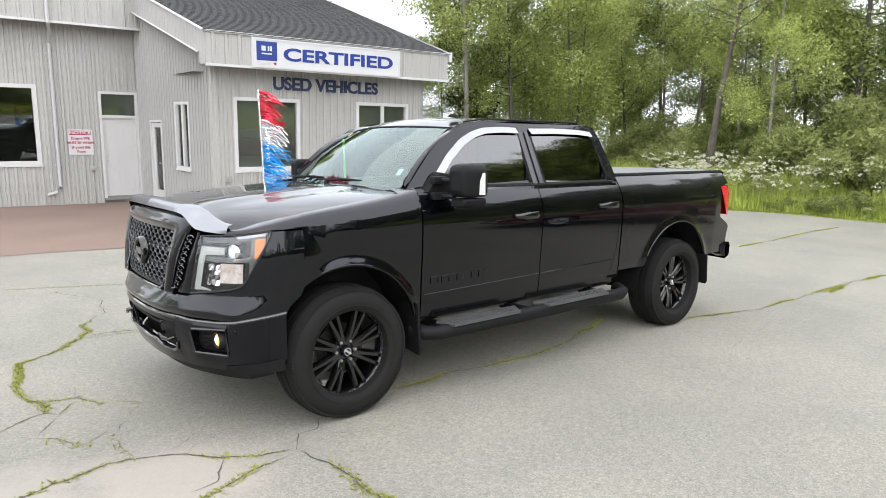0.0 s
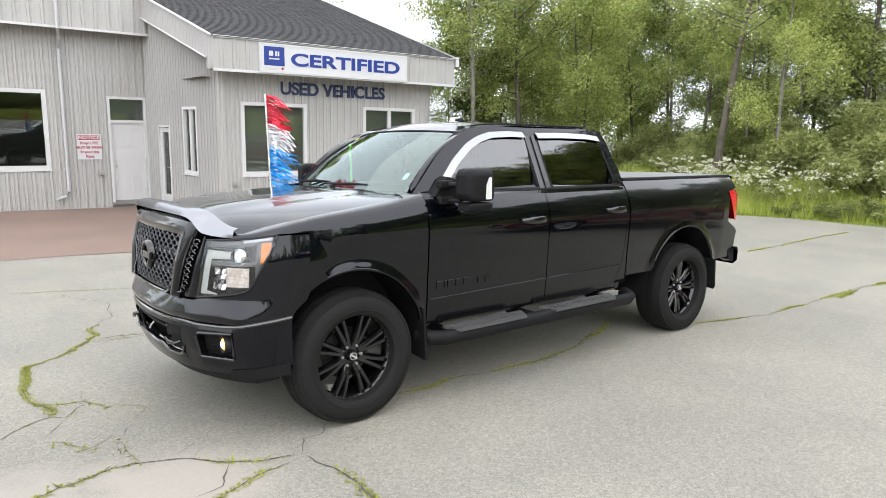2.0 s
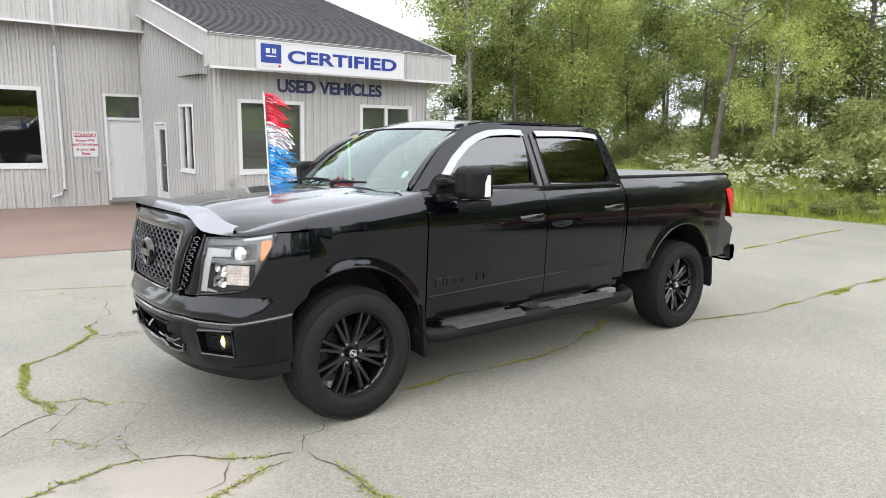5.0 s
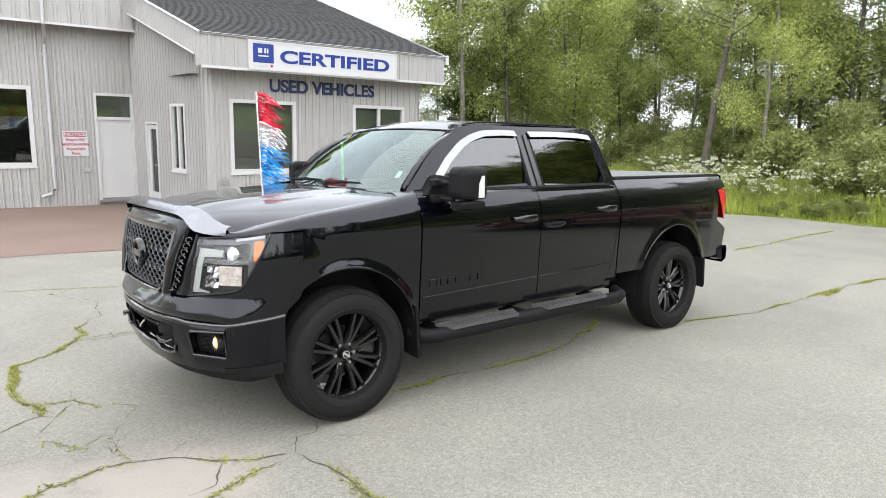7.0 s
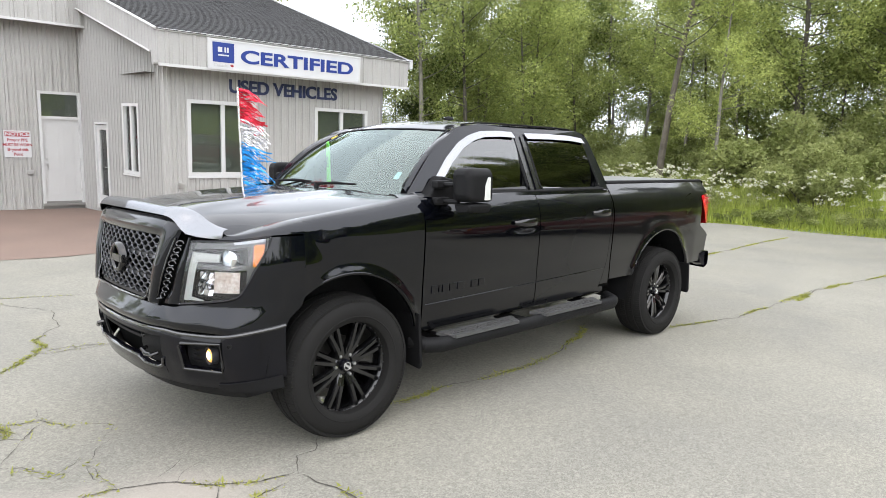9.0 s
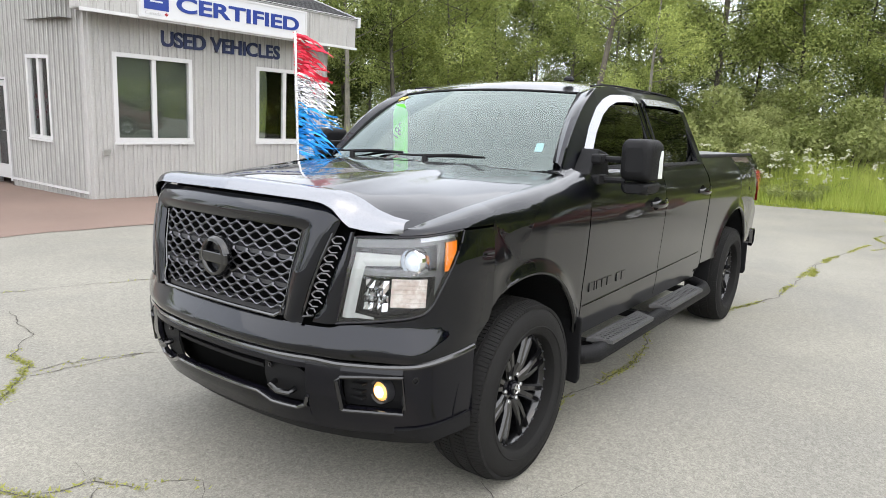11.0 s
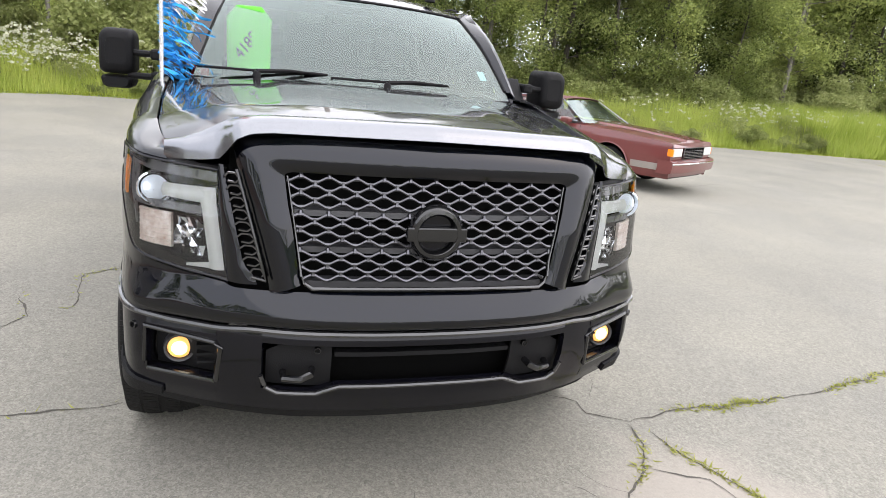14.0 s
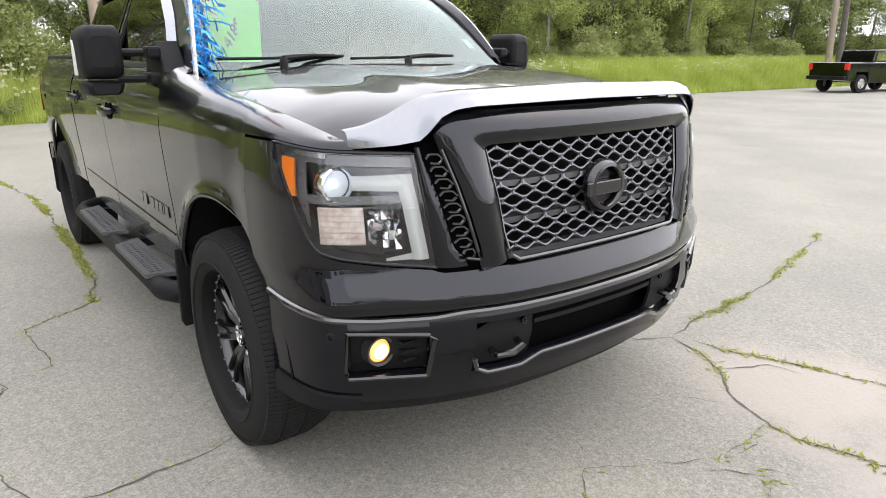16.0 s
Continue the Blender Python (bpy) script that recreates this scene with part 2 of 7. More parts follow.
VINYL = mat("maroon_vinyl_roof", (0.105, 0.030, 0.028), 0.6, bump=0.3, var=0.15)
TINSEL_RED = mat("red_tinsel", (0.65, 0.03, 0.06), 0.3, metal=0.6, var=0.25, scale=20)
TINSEL_BLUE = mat("blue_tinsel", (0.02, 0.30, 0.72), 0.3, metal=0.6, var=0.25, scale=20)
TINSEL_SILVER = mat("silver_tinsel", (0.75, 0.75, 0.77), 0.25, metal=0.8, var=0.2, scale=20)
BLACK_WIRE = mat("black_cable", (0.0065, 0.0065, 0.0065), 0.6)


# ---- mesh helpers ----
def part(name, bm, material, parent=None, label="", smooth=False, m=None):
    """One mesh object from a bmesh, under a thing or a part."""
    me = bpy.data.meshes.new(name)
    if smooth:
        for fc in bm.faces:
            fc.smooth = True
    bm.to_mesh(me)
    bm.free()
    if smooth:
        me.set_sharp_from_angle(angle=radians(38))
    me.materials.append(material)
    ob = new(name, me)
    ob.parent = parent
    if m is not None:
        ob.matrix_basis = m
    if label:
        ob["label"] = label
    return ob


def thing(name, label, category, m=None, group="", kind=""):
    ob = new(name)
    ob.empty_display_size = 0.1
    if m is not None:
        ob.matrix_basis = m
    return tagged(ob, label, category, group, kind)


def soften(ob, width=0.01, seg=2):
    mod = ob.modifiers.new("bevel", "BEVEL")
    mod.width, mod.segments, mod.limit_method, mod.angle_limit = width, seg, "ANGLE", radians(40)
    return ob


def box(bm, x0, x1, y0, y1, z0, z1, m=None):
    vs = [bm.verts.new((x, y, z)) for x in (x0, x1) for y in (y0, y1) for z in (z0, z1)]
    if m is not None:
        for v in vs:
            v.co = m @ v.co
    for f4 in ((0, 1, 3, 2), (4, 6, 7, 5), (0, 4, 5, 1), (2, 3, 7, 6), (0, 2, 6, 4), (1, 5, 7, 3)):
        bm.faces.new([vs[i] for i in f4])
    return vs


def sheet(bm, rows, close=False):
    """Quads over a grid of points; rows of equal length."""
    vs = [[bm.verts.new(p) for p in r] for r in rows]
    for a, b in zip(vs, vs[1:]):
        for i in range(len(a) - (0 if close else 1)):
            j = (i + 1) % len(a)
            try:
                bm.faces.new((a[i], a[j], b[j], b[i]))
            except ValueError:
                pass
    return vs


def tube(bm, pts, radii, n=8, caps=True):
    """A round bar along points, with a radius for each point."""
    pts = [Vector(p) for p in pts]
    rs = radii if hasattr(radii, "__len__") else [radii] * len(pts)
    rings = []
    for i, (p, r) in enumerate(zip(pts, rs)):
        d = (pts[min(i + 1, len(pts) - 1)] - pts[max(i - 1, 0)]).normalized()
        side = d.cross(Vector((0, 0, 1)) if abs(d.z) < 0.9 else Vector((1, 0, 0))).normalized()
        up = side.cross(d)
        rings.append([bm.verts.new(p + r * (math.cos(a) * side + math.sin(a) * up)) for a in (2 * math.pi * k / n for k in range(n))])
    for a, b in zip(rings, rings[1:]):
        for i in range(n):
            bm.faces.new((a[i], a[(i + 1) % n], b[(i + 1) % n], b[i]))
    if caps:
        bm.faces.new(list(reversed(rings[0])))
        bm.faces.new(rings[-1])
    return rings


def lathe(bm, prof, n=48, axis="y", at=(0, 0, 0)):
    """Turn (radius, height) pairs about an axis through at."""
    rows = []
    for r, h in prof:
        row = []
        for k in range(n):
            a = 2 * math.pi * k / n
            c, s = r * math.cos(a), r * math.sin(a)
            p = (c, h, s) if axis == "y" else (c, s, h) if axis == "z" else (h, c, s)
            row.append((p[0] + at[0], p[1] + at[1], p[2] + at[2]))
        rows.append(row)
    return sheet(bm, rows, close=True)


def prism(bm, pts, off):
    """A flat outline (list of points) made solid along the vector off."""
    a = [bm.verts.new(p) for p in pts]
    b = [bm.verts.new(Vector(p) + Vector(off)) for p in pts]
    bm.faces.new(a)
    bm.faces.new(list(reversed(b)))
    k = len(a)
    for i in range(k):
        bm.faces.new((a[i], b[i], b[(i + 1) % k], a[(i + 1) % k]))


def ring_frame(bm, outer, inner, off):
    """A frame between two outlines with as many points each, made solid along off."""
    off = Vector(off)
    k = len(outer)
    vo, vi = [bm.verts.new(p) for p in outer], [bm.verts.new(p) for p in inner]
    wo, wi = [bm.verts.new(Vector(p) + off) for p in outer], [bm.verts.new(Vector(p) + off) for p in inner]
    for i in range(k):
        j = (i + 1) % k
        bm.faces.new((vo[i], vo[j], vi[j], vi[i]))
        bm.faces.new((wo[j], wo[i], wi[i], wi[j]))
        bm.faces.new((vo[j], vo[i], wo[i], wo[j]))
        bm.faces.new((vi[i], vi[j], wi[j], wi[i]))


def face_out(bm, centre=(1.6, 0, 0.9)):
    """Turn a sheet's faces away from centre."""
    bmesh.ops.recalc_face_normals(bm, faces=bm.faces)
    bm.normal_update()
    c = Vector(centre)
    if sum((f.calc_center_median() - c).dot(f.normal) * f.calc_area() for f in bm.faces) < 0:
        bmesh.ops.reverse_faces(bm, faces=bm.faces)
        bm.normal_update()
    return bm


def shell(bm, d, centre=(1.6, 0, 0.9)):
    """Turn a sheet to face away from centre and give it thickness d inwards."""
    face_out(bm, centre)
    faces, rim = list(bm.faces), [e for e in bm.edges if len(e.link_faces) == 1]
    back = {v: bm.verts.new(v.co - v.normal * d) for v in list(bm.verts)}
    for f in faces:
        bm.faces.new([back[v] for v in reversed(f.verts)])
    for e in rim:
        a, b = e.verts
        lp = next(q for q in e.link_faces[0].loops if q.edge == e)
        a, b = lp.vert, lp.link_loop_next.vert
        bm.faces.new((b, a, back[a], back[b]))
    return bm


def lerp(tab, x):
    """Linear table lookup."""
    return float(np.interp(x, [a for a, _ in tab], [b for _, b in tab]))


def words(text, size, material, parent, m, depth=0.01, wide=1.0, bold=0.0, name="lettering", label=""):
    """Lettering in the built-in font as a mesh; centred on its place, facing the local z."""
    cu = bpy.data.curves.new(name, "FONT")
    cu.body, cu.size, cu.extrude, cu.offset, cu.align_x, cu.align_y = text, size, depth, bold, "CENTER", "CENTER"
    tmp = bpy.data.objects.new("tmp", cu)
    scene.collection.objects.link(tmp)
    me = bpy.data.meshes.new_from_object(tmp.evaluated_get(bpy.context.evaluated_depsgraph_get()))
    bpy.data.objects.remove(tmp)
    me.materials.clear()
    me.materials.append(material)
    me.transform(Matrix.Diagonal((wide, 1, 1, 1)))
    ob = new(name, me)
    ob.parent = parent
    ob.matrix_basis = m
    if label:
        ob["label"] = label
    return ob


def upright(x, y, z, turn=0.0):
    """Pose for lettering on a wall that faces -y before the turn."""
    return pose(x, y, z, 90, 0, turn)


# ---- ground ----
def ground_z(x, y):
    """The lot is a plane under the truck, climbs a little towards the building and dips, then climbs, towards the far side."""
    far = 0.0126 * max(0.0, -y - 6.0) ** 1.15 + 0.85 * (0.012 * max(0.0, x - 17.0) if x < 60 else 0.516)
    return far + (0.028 * min(y - 1.5, 18.0) if y > 1.5 else 0.024 * max(y + 1.5, -60.0) if y < -1.5 else 0.0)


LOT_EDGE = [(-139.8, 11.7), (-69.9, 13.1), (-40.0, 13.9), (-34.0, 14.4), (-27.0, 15.0), (-20.1, 15.2), (-15.1, 15.4), (-10.1, 16.2), (-6.1, 16.9), (-3.6, 16.2), (-2.2, 15.7), (0.8, 15.6), (3.3, 15.5), (4.4, 14.9), (5.4, 13.8), (6.7, 12.7), (7.4, 10.3), (7.9, 9.1), (8.8, 9.3), (10.4, 9.6), (11.7, 9.8), (29.5, 10.0)]


def spread(lo, hi, near_lo, near_hi, fine, coarse):
    """Steps from lo to hi, fine within the near stretch."""
    out, v = [], lo
    while v < hi:
        out.append(v)
        v += fine if near_lo <= v < near_hi else coarse
    return out + [hi]


def edge_x(y):
    return lerp(LOT_EDGE, y) + 0.07 * noise.noise((y * 1.7, 3.1, 0)) + 0.05 * noise.noise((y * 6.0, 9.1, 0))


bm = bmesh.new()
xs, ys = spread(-420, 420, -20, 40, 2.5, 25), spread(-420, 420, -45, 30, 2.5, 25)
sheet(bm, [[(x, y, ground_z(x, y) - 0.045) for x in xs] for y in ys])
tagged(part("ground", bm, SOIL), "grassy soil around the parking lot", "ground", kind="structure")

bm = bmesh.new()
ys = spread(-42, 8.3, -25, 8.3, 0.35, 5.0)
sheet(bm, [[(-90 + (edge_x(y) + 90) * k, y + 0, ground_z(-90 + (edge_x(y) + 90) * k, y)) for k in [0, 0.3, 0.5, 0.65, 0.75] + [0.8 + 0.2 * i / 24 for i in range(25)]] for y in ys])
tagged(part("pavement", bm, ASPHALT), "worn grey asphalt of a parking lot, cracked and patched", "pavement", kind="structure")

bm = bmesh.new()
ys = spread(6.45, 30, 6.4, 12, 0.3, 3.0)
rows = []
for y in ys:
    xr = min(edge_x(y) + 0.02, lerp([(6.4, 7.4), (7.2, 8.3), (8.0, 9.0), (9.0, 12.0)], y))
    rows.append([(-60 + (xr + 60) * k, y - .05 * (-60 + (xr + 60) * k - .5) * max(0.0, 1 - (y - 6.45) / 2.5) + (0.16 * noise.noise((k * 90, 0.5, 0)) if y < 6.5 else 0), ground_z(0, y) + 0.006) for k in [0, 0.4, 0.7] + [0.8 + 0.2 * i / 40 for i in range(41)]])
sheet(bm, rows)
tagged(part("gravel_apron", bm, GRAVEL), "reddish-brown packed gravel along the foot of the building", "gravel", kind="structure")


# cracks: dark recessed lines with weeds growing out of them
def wander(pts, step=0.035, amp=0.03):
    out = []
    for (ax, ay), (bx, by) in zip(pts, pts[1:]):
        k = max(2, int(math.hypot(bx - ax, by - ay) / step))
        for i in range(k):
            f = i / k
            x, y = ax + (bx - ax) * f, ay + (by - ay) * f
            out.append((x + amp * noise.noise((x * 7, y * 7, 1.5)) + .4 * amp * noise.noise((x * 23, y * 23, 3.5)), y + amp * noise.noise((x * 7, y * 7, 8.5)) + .4 * amp * noise.noise((x * 23, y * 23, 6.5))))
    return out + [pts[-1]]


def crack(bm, pts, w):
    line = wander(pts)
    w = w * 1.3 if w < 0.01 else w
    a = []
    for i, (x, y) in enumerate(line):
        x0, y0 = line[max(0, i - 1)]
        x1, y1 = line[min(len(line) - 1, i + 1)]
        d = math.hypot(x1 - x0, y1 - y0) or 1
        h = 0.3 * w * (0.5 + abs(noise.noise((x * 9, y * 9, 0))) * 2.2) * min(1, (i + 0.3) / 4, (len(line) - i) / 4)
        nx, ny = -(y1 - y0) / d * h, (x1 - x0) / d * h
        z = ground_z(x, y) + 0.003
        a.append(((x + nx, y + ny, z), (x - nx, y - ny, z)))
    sheet(bm, a)
    return line


CRACKS = [
    ([(0.27, -0.74), (0.66, -0.76), (0.99, -0.72), (1.32, -0.78), (1.73, -0.81), (2.2, -0.76), (2.95, -0.53), (3.35, -0.29)], 0.014, 0.9),
    ([(3.9, -0.94), (4.78, -1.18), (5.93, -1.21), (7.42, -1.21), (8.62, -1.4), (9.95, -1.61)], 0.016, 0.55),
    ([(6.35, -1.29), (7.2, -1.23), (7.79, -1.29)], 0.02, 1.6),
    ([(9.12, 1.23), (10.54, 1.26), (12.12, 1.37), (13.82, 1.37)], 0.03, 1.3),
    ([(-0.14, -0.85), (-0.28, -1.01), (-0.38, -1.0), (-0.48, -1.19)], 0.014, 0.15),
    ([(-0.48, -1.18), (-0.68, -1.12), (-0.96, -0.89), (-1.23, -0.72), (-1.47, -0.76), (-1.78, -0.86), (-2.23, -0.96)], 0.013, 0.5),
    ([(-0.48, -1.19), (-0.41, -1.41), (-0.39, -1.81), (-0.34, -2.27), (-0.22, -2.84), (-0.08, -3.46), (0.14, -4.22)], 0.015, 0.6),
    ([(-0.52, -1.22), (-0.83, -1.28), (-1.11, -1.4), (-1.29, -1.44), (-1.75, -1.66)], 0.012, 0.35),
    ([(-0.8, -1.02), (-0.96, -1.24), (-1.09, -1.29)], 0.009, 0.0),
    ([(-2.17, 4.18), (-1.34, 4.27), (-0.29, 3.9), (0.93, 3.55)], 0.01, 0.1),
    ([(8.41, 1.37), (7.71, 1.36), (5.91, 1.05), (4.07, 1.03), (2.86, 1.05), (2.27, 1.09), (2.0, 1.15)], 0.025, 1.9),
    ([(2.0, 1.15), (1.72, 1.54), (1.37, 1.5), (1.15, 1.48)], 0.012, 0.6),
    ([(0.04, 0.94), (-0.02, 1.08), (-0.07, 1.32), (-0.06, 1.65), (-0.32, 1.8), (-1.02, 1.89)], 0.011, 0.05),
    ([(-0.06, 1.64), (0.38, 1.78), (0.52, 1.91), (1.01, 1.67), (1.35, 1.81)], 0.009, 0.05),
    ([(9.36, -1.7), (10.0, -1.92), (10.93, -1.62), (12.3, -1.84), (14.37, -1.57)], 0.03, 0.9),
    ([(5.4, -4.22), (6.36, -5.81), (7.61, -8.41)], 0.012, 0.0),
    ([(4.59, -9.09), (4.31, -9.57), (3.85, -9.97), (3.53, -10.27)], 0.02, 0.0),
    ([(3.27, -10.38), (2.95, -10.46), (2.64, -10.53)], 0.016, 0.0),
    ([(14.89, -19.79), (12.64, -19.03), (11.23, -18.76)], 0.03, 0.3),
    ([(-0.27, 1.23), (-0.24, 1.18), (-0.23, 1.11)], 0.0036, 0),
    ([(0.09, 1.72), (0.18, 1.68), (0.28, 1.65)], 0.003, 0),
    ([(3.78, -1.53), (4.12, -1.59), (3.99, -1.88)], 0.003, 0),
    ([(-0.32, -1.08), (-0.1, -1.2), (0.25, -1.29)], 0.0024, 0),
    ([(-0.54, 3.35), (-0.6, 2.99), (-0.64, 2.67), (-0.9, 2.34), (-0.88, 2.08), (-1.07, 1.8), (-1.24, 1.62), (-1.48, 1.47), (-1.54, 1.05), (-1.59, 0.85), (-1.57, 0.65), (-1.53, 0.53), (-1.47, 0.39), (-1.47, 0.29)], 0.013, 1.3),
    ([(-0.95, 1.93), (-0.74, 1.98), (-0.58, 1.9), (-0.28, 1.8)], 0.009, 0.05),
    ([(-0.89, 3.86), (-0.74, 3.56), (-0.57, 3.32)], 0.009, 0.6),
    ([(-1.55, 0.53), (-1.41, 0.45), (-1.29, 0.41), (-1.17, 0.19)], 0.008, 0.2),
    ([(-1.25, 0.64), (-1.29, 0.41)], 0.006, 0),
    ([(-1.29, 0.37), (-1.41, 0.18), (-1.49, 0.26), (-1.65, 0.18), (-1.76, 0.06), (-1.86, 0.02)], 0.009, 0.05),
    ([(-1.42, 0.2), (-1.49, 0.05), (-1.57, -0.11)], 0.007, 0),
    ([(-1.66, -0.08), (-1.57, -0.13), (-1.49, -0.19), (-1.43, -0.35)], 0.006, 0),
    ([(-1.14, 0.26), (-1.05, 0.16), (-0.97, 0.05), (-1.08, -0.1)], 0.005, 0.1),
    ([(-0.94, -0.0), (-0.8, -0.05)], 0.004, 0),
    ([(-1.24, -0.24), (-1.31, -0.34), (-1.45, -0.41)], 0.007, 0.05),
    ([(-1.26, -0.38), (-1.24, -0.61)], 0.005, 0.12),
    ([(-0.82, -0.61), (-0.92, -0.71), (-1.02, -0.76)], 0.006, 0),
    ([(-1.2, -0.75), (-1.2, -0.61), (-1.23, -0.44), (-1.26, -0.38)], 0.005, 0.12),
    ([(-1.26, -0.38), (-1.18, -0.25), (-1.05, -0.13)], 0.004, 0.05),
    ([(-1.26, -0.41), (-1.37, -0.44), (-1.45, -0.48)], 0.004, 0),
    ([(-1.41, -0.43), (-1.46, -0.28), (-1.52, -0.24)], 0.004, 0.1),
    ([(-0.77, -0.71), (-0.92, -0.79), (-0.99, -0.88)], 0.004, 0),
]
bm, bw = bmesh.new(), bmesh.new()
for pts, w, weeds in CRACKS:
    for x, y in crack(bm, pts, w):
        rate = weeds * max(0.0, 0.36 + 1.6 * noise.noise((x * 1.6, y * 1.6, 4.2)))
        for _ in range(int(rate * 30 + random.random())):
            px, py = x + random.gauss(0, 0.016), y + random.gauss(0, 0.016)
            a, h, r = random.uniform(0, 6.28), random.uniform(0.003, 0.017), random.uniform(0.003, 0.010)
            z = ground_z(px, py)
            lean = (px + random.gauss(0, 0.02), py + random.gauss(0, 0.02), z + h)
            bw.faces.new([bw.verts.new(p) for p in ((px - r * math.cos(a), py - r * math.sin(a), z), (px + r * math.cos(a), py + r * math.sin(a), z), lean)])
tagged(part("crack", bm, CRACK), "dark branching cracks in worn asphalt", "crack", kind="stuff")
tagged(part("weeds", bw, WEED), "yellow-green weeds growing out of asphalt cracks", "weeds", kind="stuff")

# loose grit on the asphalt
bm = bmesh.new()
for _ in range(1500):
    x, y = random.uniform(-3.5, 6), random.uniform(-4.5, 4.5)
    s, z = random.uniform(0.0015, 0.005), ground_z(x, y)
    vs = [bm.verts.new((x + s * math.cos(k * 2.1 + s * 900), y + s * math.sin(k * 2.1 + s * 900), z)) for k in range(3)]
    top = bm.verts.new((x, y, z + s))
    for k in range(3):
        bm.faces.new((vs[k], vs[(k + 1) % 3], top))
tagged(part("grit", bm, PATCH), "loose grit and small stones on asphalt", "grit", kind="stuff")

# ---- building ----
BUILD = pose(2.816, 9.077, 0.341, 2.48, -0.48, -2.18) @ Matrix.Scale(0.8527, 4)
building = thing("dealership_building", "pale grey steel-sided single-storey dealership with dark shingle roof", "building", BUILD)


def siding(bm, length, h_lo, tops, holes, pitch=0.2, thick=0.16, rib=0.034):
    """A ribbed steel wall along +x from the origin, facing -y; holes are (x0, x1, z0, z1). tops: (x, height) pairs."""
    def spans(x):
        out, lo = [], h_lo
        for hx0, hx1, z0, z1 in sorted((h for h in holes if h[0] < x < h[1]), key=lambda h: h[2]):
            out.append((lo, z0))
            lo = z1
        return out, lo

    cuts = sorted({0.0, length, *[v for h in holes for v in h[:2]], *[x for x, _ in tops if 0 < x < length]})
    for a, b in zip(cuts, cuts[1:]):
        low, lo = spans(0.5 * (a + b))
        for s0, s1 in low:
            if s1 > s0:
                box(bm, a, b, 0.004, thick, s0, s1)
        ta, tb = lerp(tops, a), lerp(tops, b)
        vs = [bm.verts.new(p) for p in ((a, 0.004, lo), (b, 0.004, lo), (b, 0.004, tb), (a, 0.004, ta), (a, thick, lo), (b, thick, lo), (b, thick, tb), (a, thick, ta))]
        for q in ((0, 1, 2, 3), (5, 4, 7, 6), (3, 2, 6, 7), (0, 4, 5, 1), (0, 3, 7, 4), (1, 5, 6, 2)):
            bm.faces.new([vs[i] for i in q])
    # one corrugated skin: tall ribs with two low ones between
    prof = [(0.0, 0.0), (length, 0.0)]
    x = pitch * 0.5
    while x < length:
        prof += [(x - 0.042, 0.0), (x - 0.026, -rib), (x + 0.026, -rib), (x + 0.042, 0.0)]
        for dx in (0.067, 0.133):
            if x + dx < length - 0.02:
                prof += [(x + dx - 0.012, 0.0), (x + dx - 0.006, -0.007), (x + dx + 0.006, -0.007), (x + dx + 0.012, 0.0)]
        x += pitch
    prof = sorted(p for p in prof if 0 <= p[0] <= length)
    px_, py_ = [p[0] for p in prof], [p[1] for p in prof]
    marks = sorted({round(v, 4) for v in px_ + cuts})
    level = lambda v: float(np.interp(v, px_, py_))
    for a, b in zip(marks, marks[1:]):
        if b - a < 1e-4:
            continue
        low, lo = spans(0.5 * (a + b))
        for s0, s1, s2 in [(q0, q1, q1) for q0, q1 in low] + [(lo, lerp(tops, a), lerp(tops, b))]:
            if s1 - s0 > 0.005 or s2 - s0 > 0.005:
                bm.faces.new([bm.verts.new(p) for p in ((a, level(a), s0), (b, level(b), s0), (b, level(b), s2), (a, level(a), s1))])
    bmesh.ops.remove_doubles(bm, verts=bm.verts, dist=0.0006)
    return bm


def window(parent, x0, x1, z0, z1, m, panes=2, depth=0.16, fr=0.085, blind=True):
    """A white-framed sliding window in a hole of a wall that faces -y in the pose m."""
    bm = bmesh.new()
    o = [(x0, -0.035, z0), (x1, -0.035, z0), (x1, -0.035, z1), (x0, -0.035, z1)]
    i = [(x0 + fr, -0.035, z0 + fr), (x1 - fr, -0.035, z0 + fr), (x1 - fr, -0.035, z1 - fr), (x0 + fr, -0.035, z1 - fr)]
    ring_frame(bm, o, i, (0, 0.12, 0))
    win = part("window", bm, TRIM_WHITE, parent, "white vinyl framed window", m=m)
    bm = bmesh.new()
    box(bm, x0 - 0.02, x1 + 0.02, -0.055, 0.02, z0 - 0.045, z0 - 0.002)
    part("sill", bm, TRIM_WHITE, win)
    if panes > 1:
        bm = bmesh.new()
        xm = 0.5 * (x0 + x1)
        box(bm, xm - 0.045, xm + 0.045, -0.02, 0.06, z0 + fr, z1 - fr)
        part("mullion", bm, TRIM_WHITE, win)
    for k in range(panes):
        a = x0 + fr + (x1 - x0 - 2 * fr) * k / panes
        b = x0 + fr + (x1 - x0 - 2 * fr) * (k + 1) / panes
        bm = bmesh.new()
        box(bm, a + 0.01, b - 0.01, 0.03, 0.036, z0 + fr, z1 - fr)
        part("pane", bm, PANE, win).visible_shadow = False
    if blind:
        bm = bmesh.new()
        box(bm, x0 + 0.06, x1 - 0.06, 0.10, 0.104, z0 + 0.06, z1 - 0.06)
        part("blind", bm, BLIND, win)
    return win


# front wall with its two windows
bm = bmesh.new()
siding(bm, 6.02, -0.3, [(0, 3.9), (6.02, 3.9)], [(0.5, 2.2, 0.99, 2.75), (3.83, 5.49, 0.99, 2.75)])
part("wall", bm, SIDING, building)
window(building, 0.5, 2.2, 0.99, 2.75, pose(0, 0, 0))
window(building, 3.83, 5.49, 0.99, 2.75, pose(0, 0, 0))
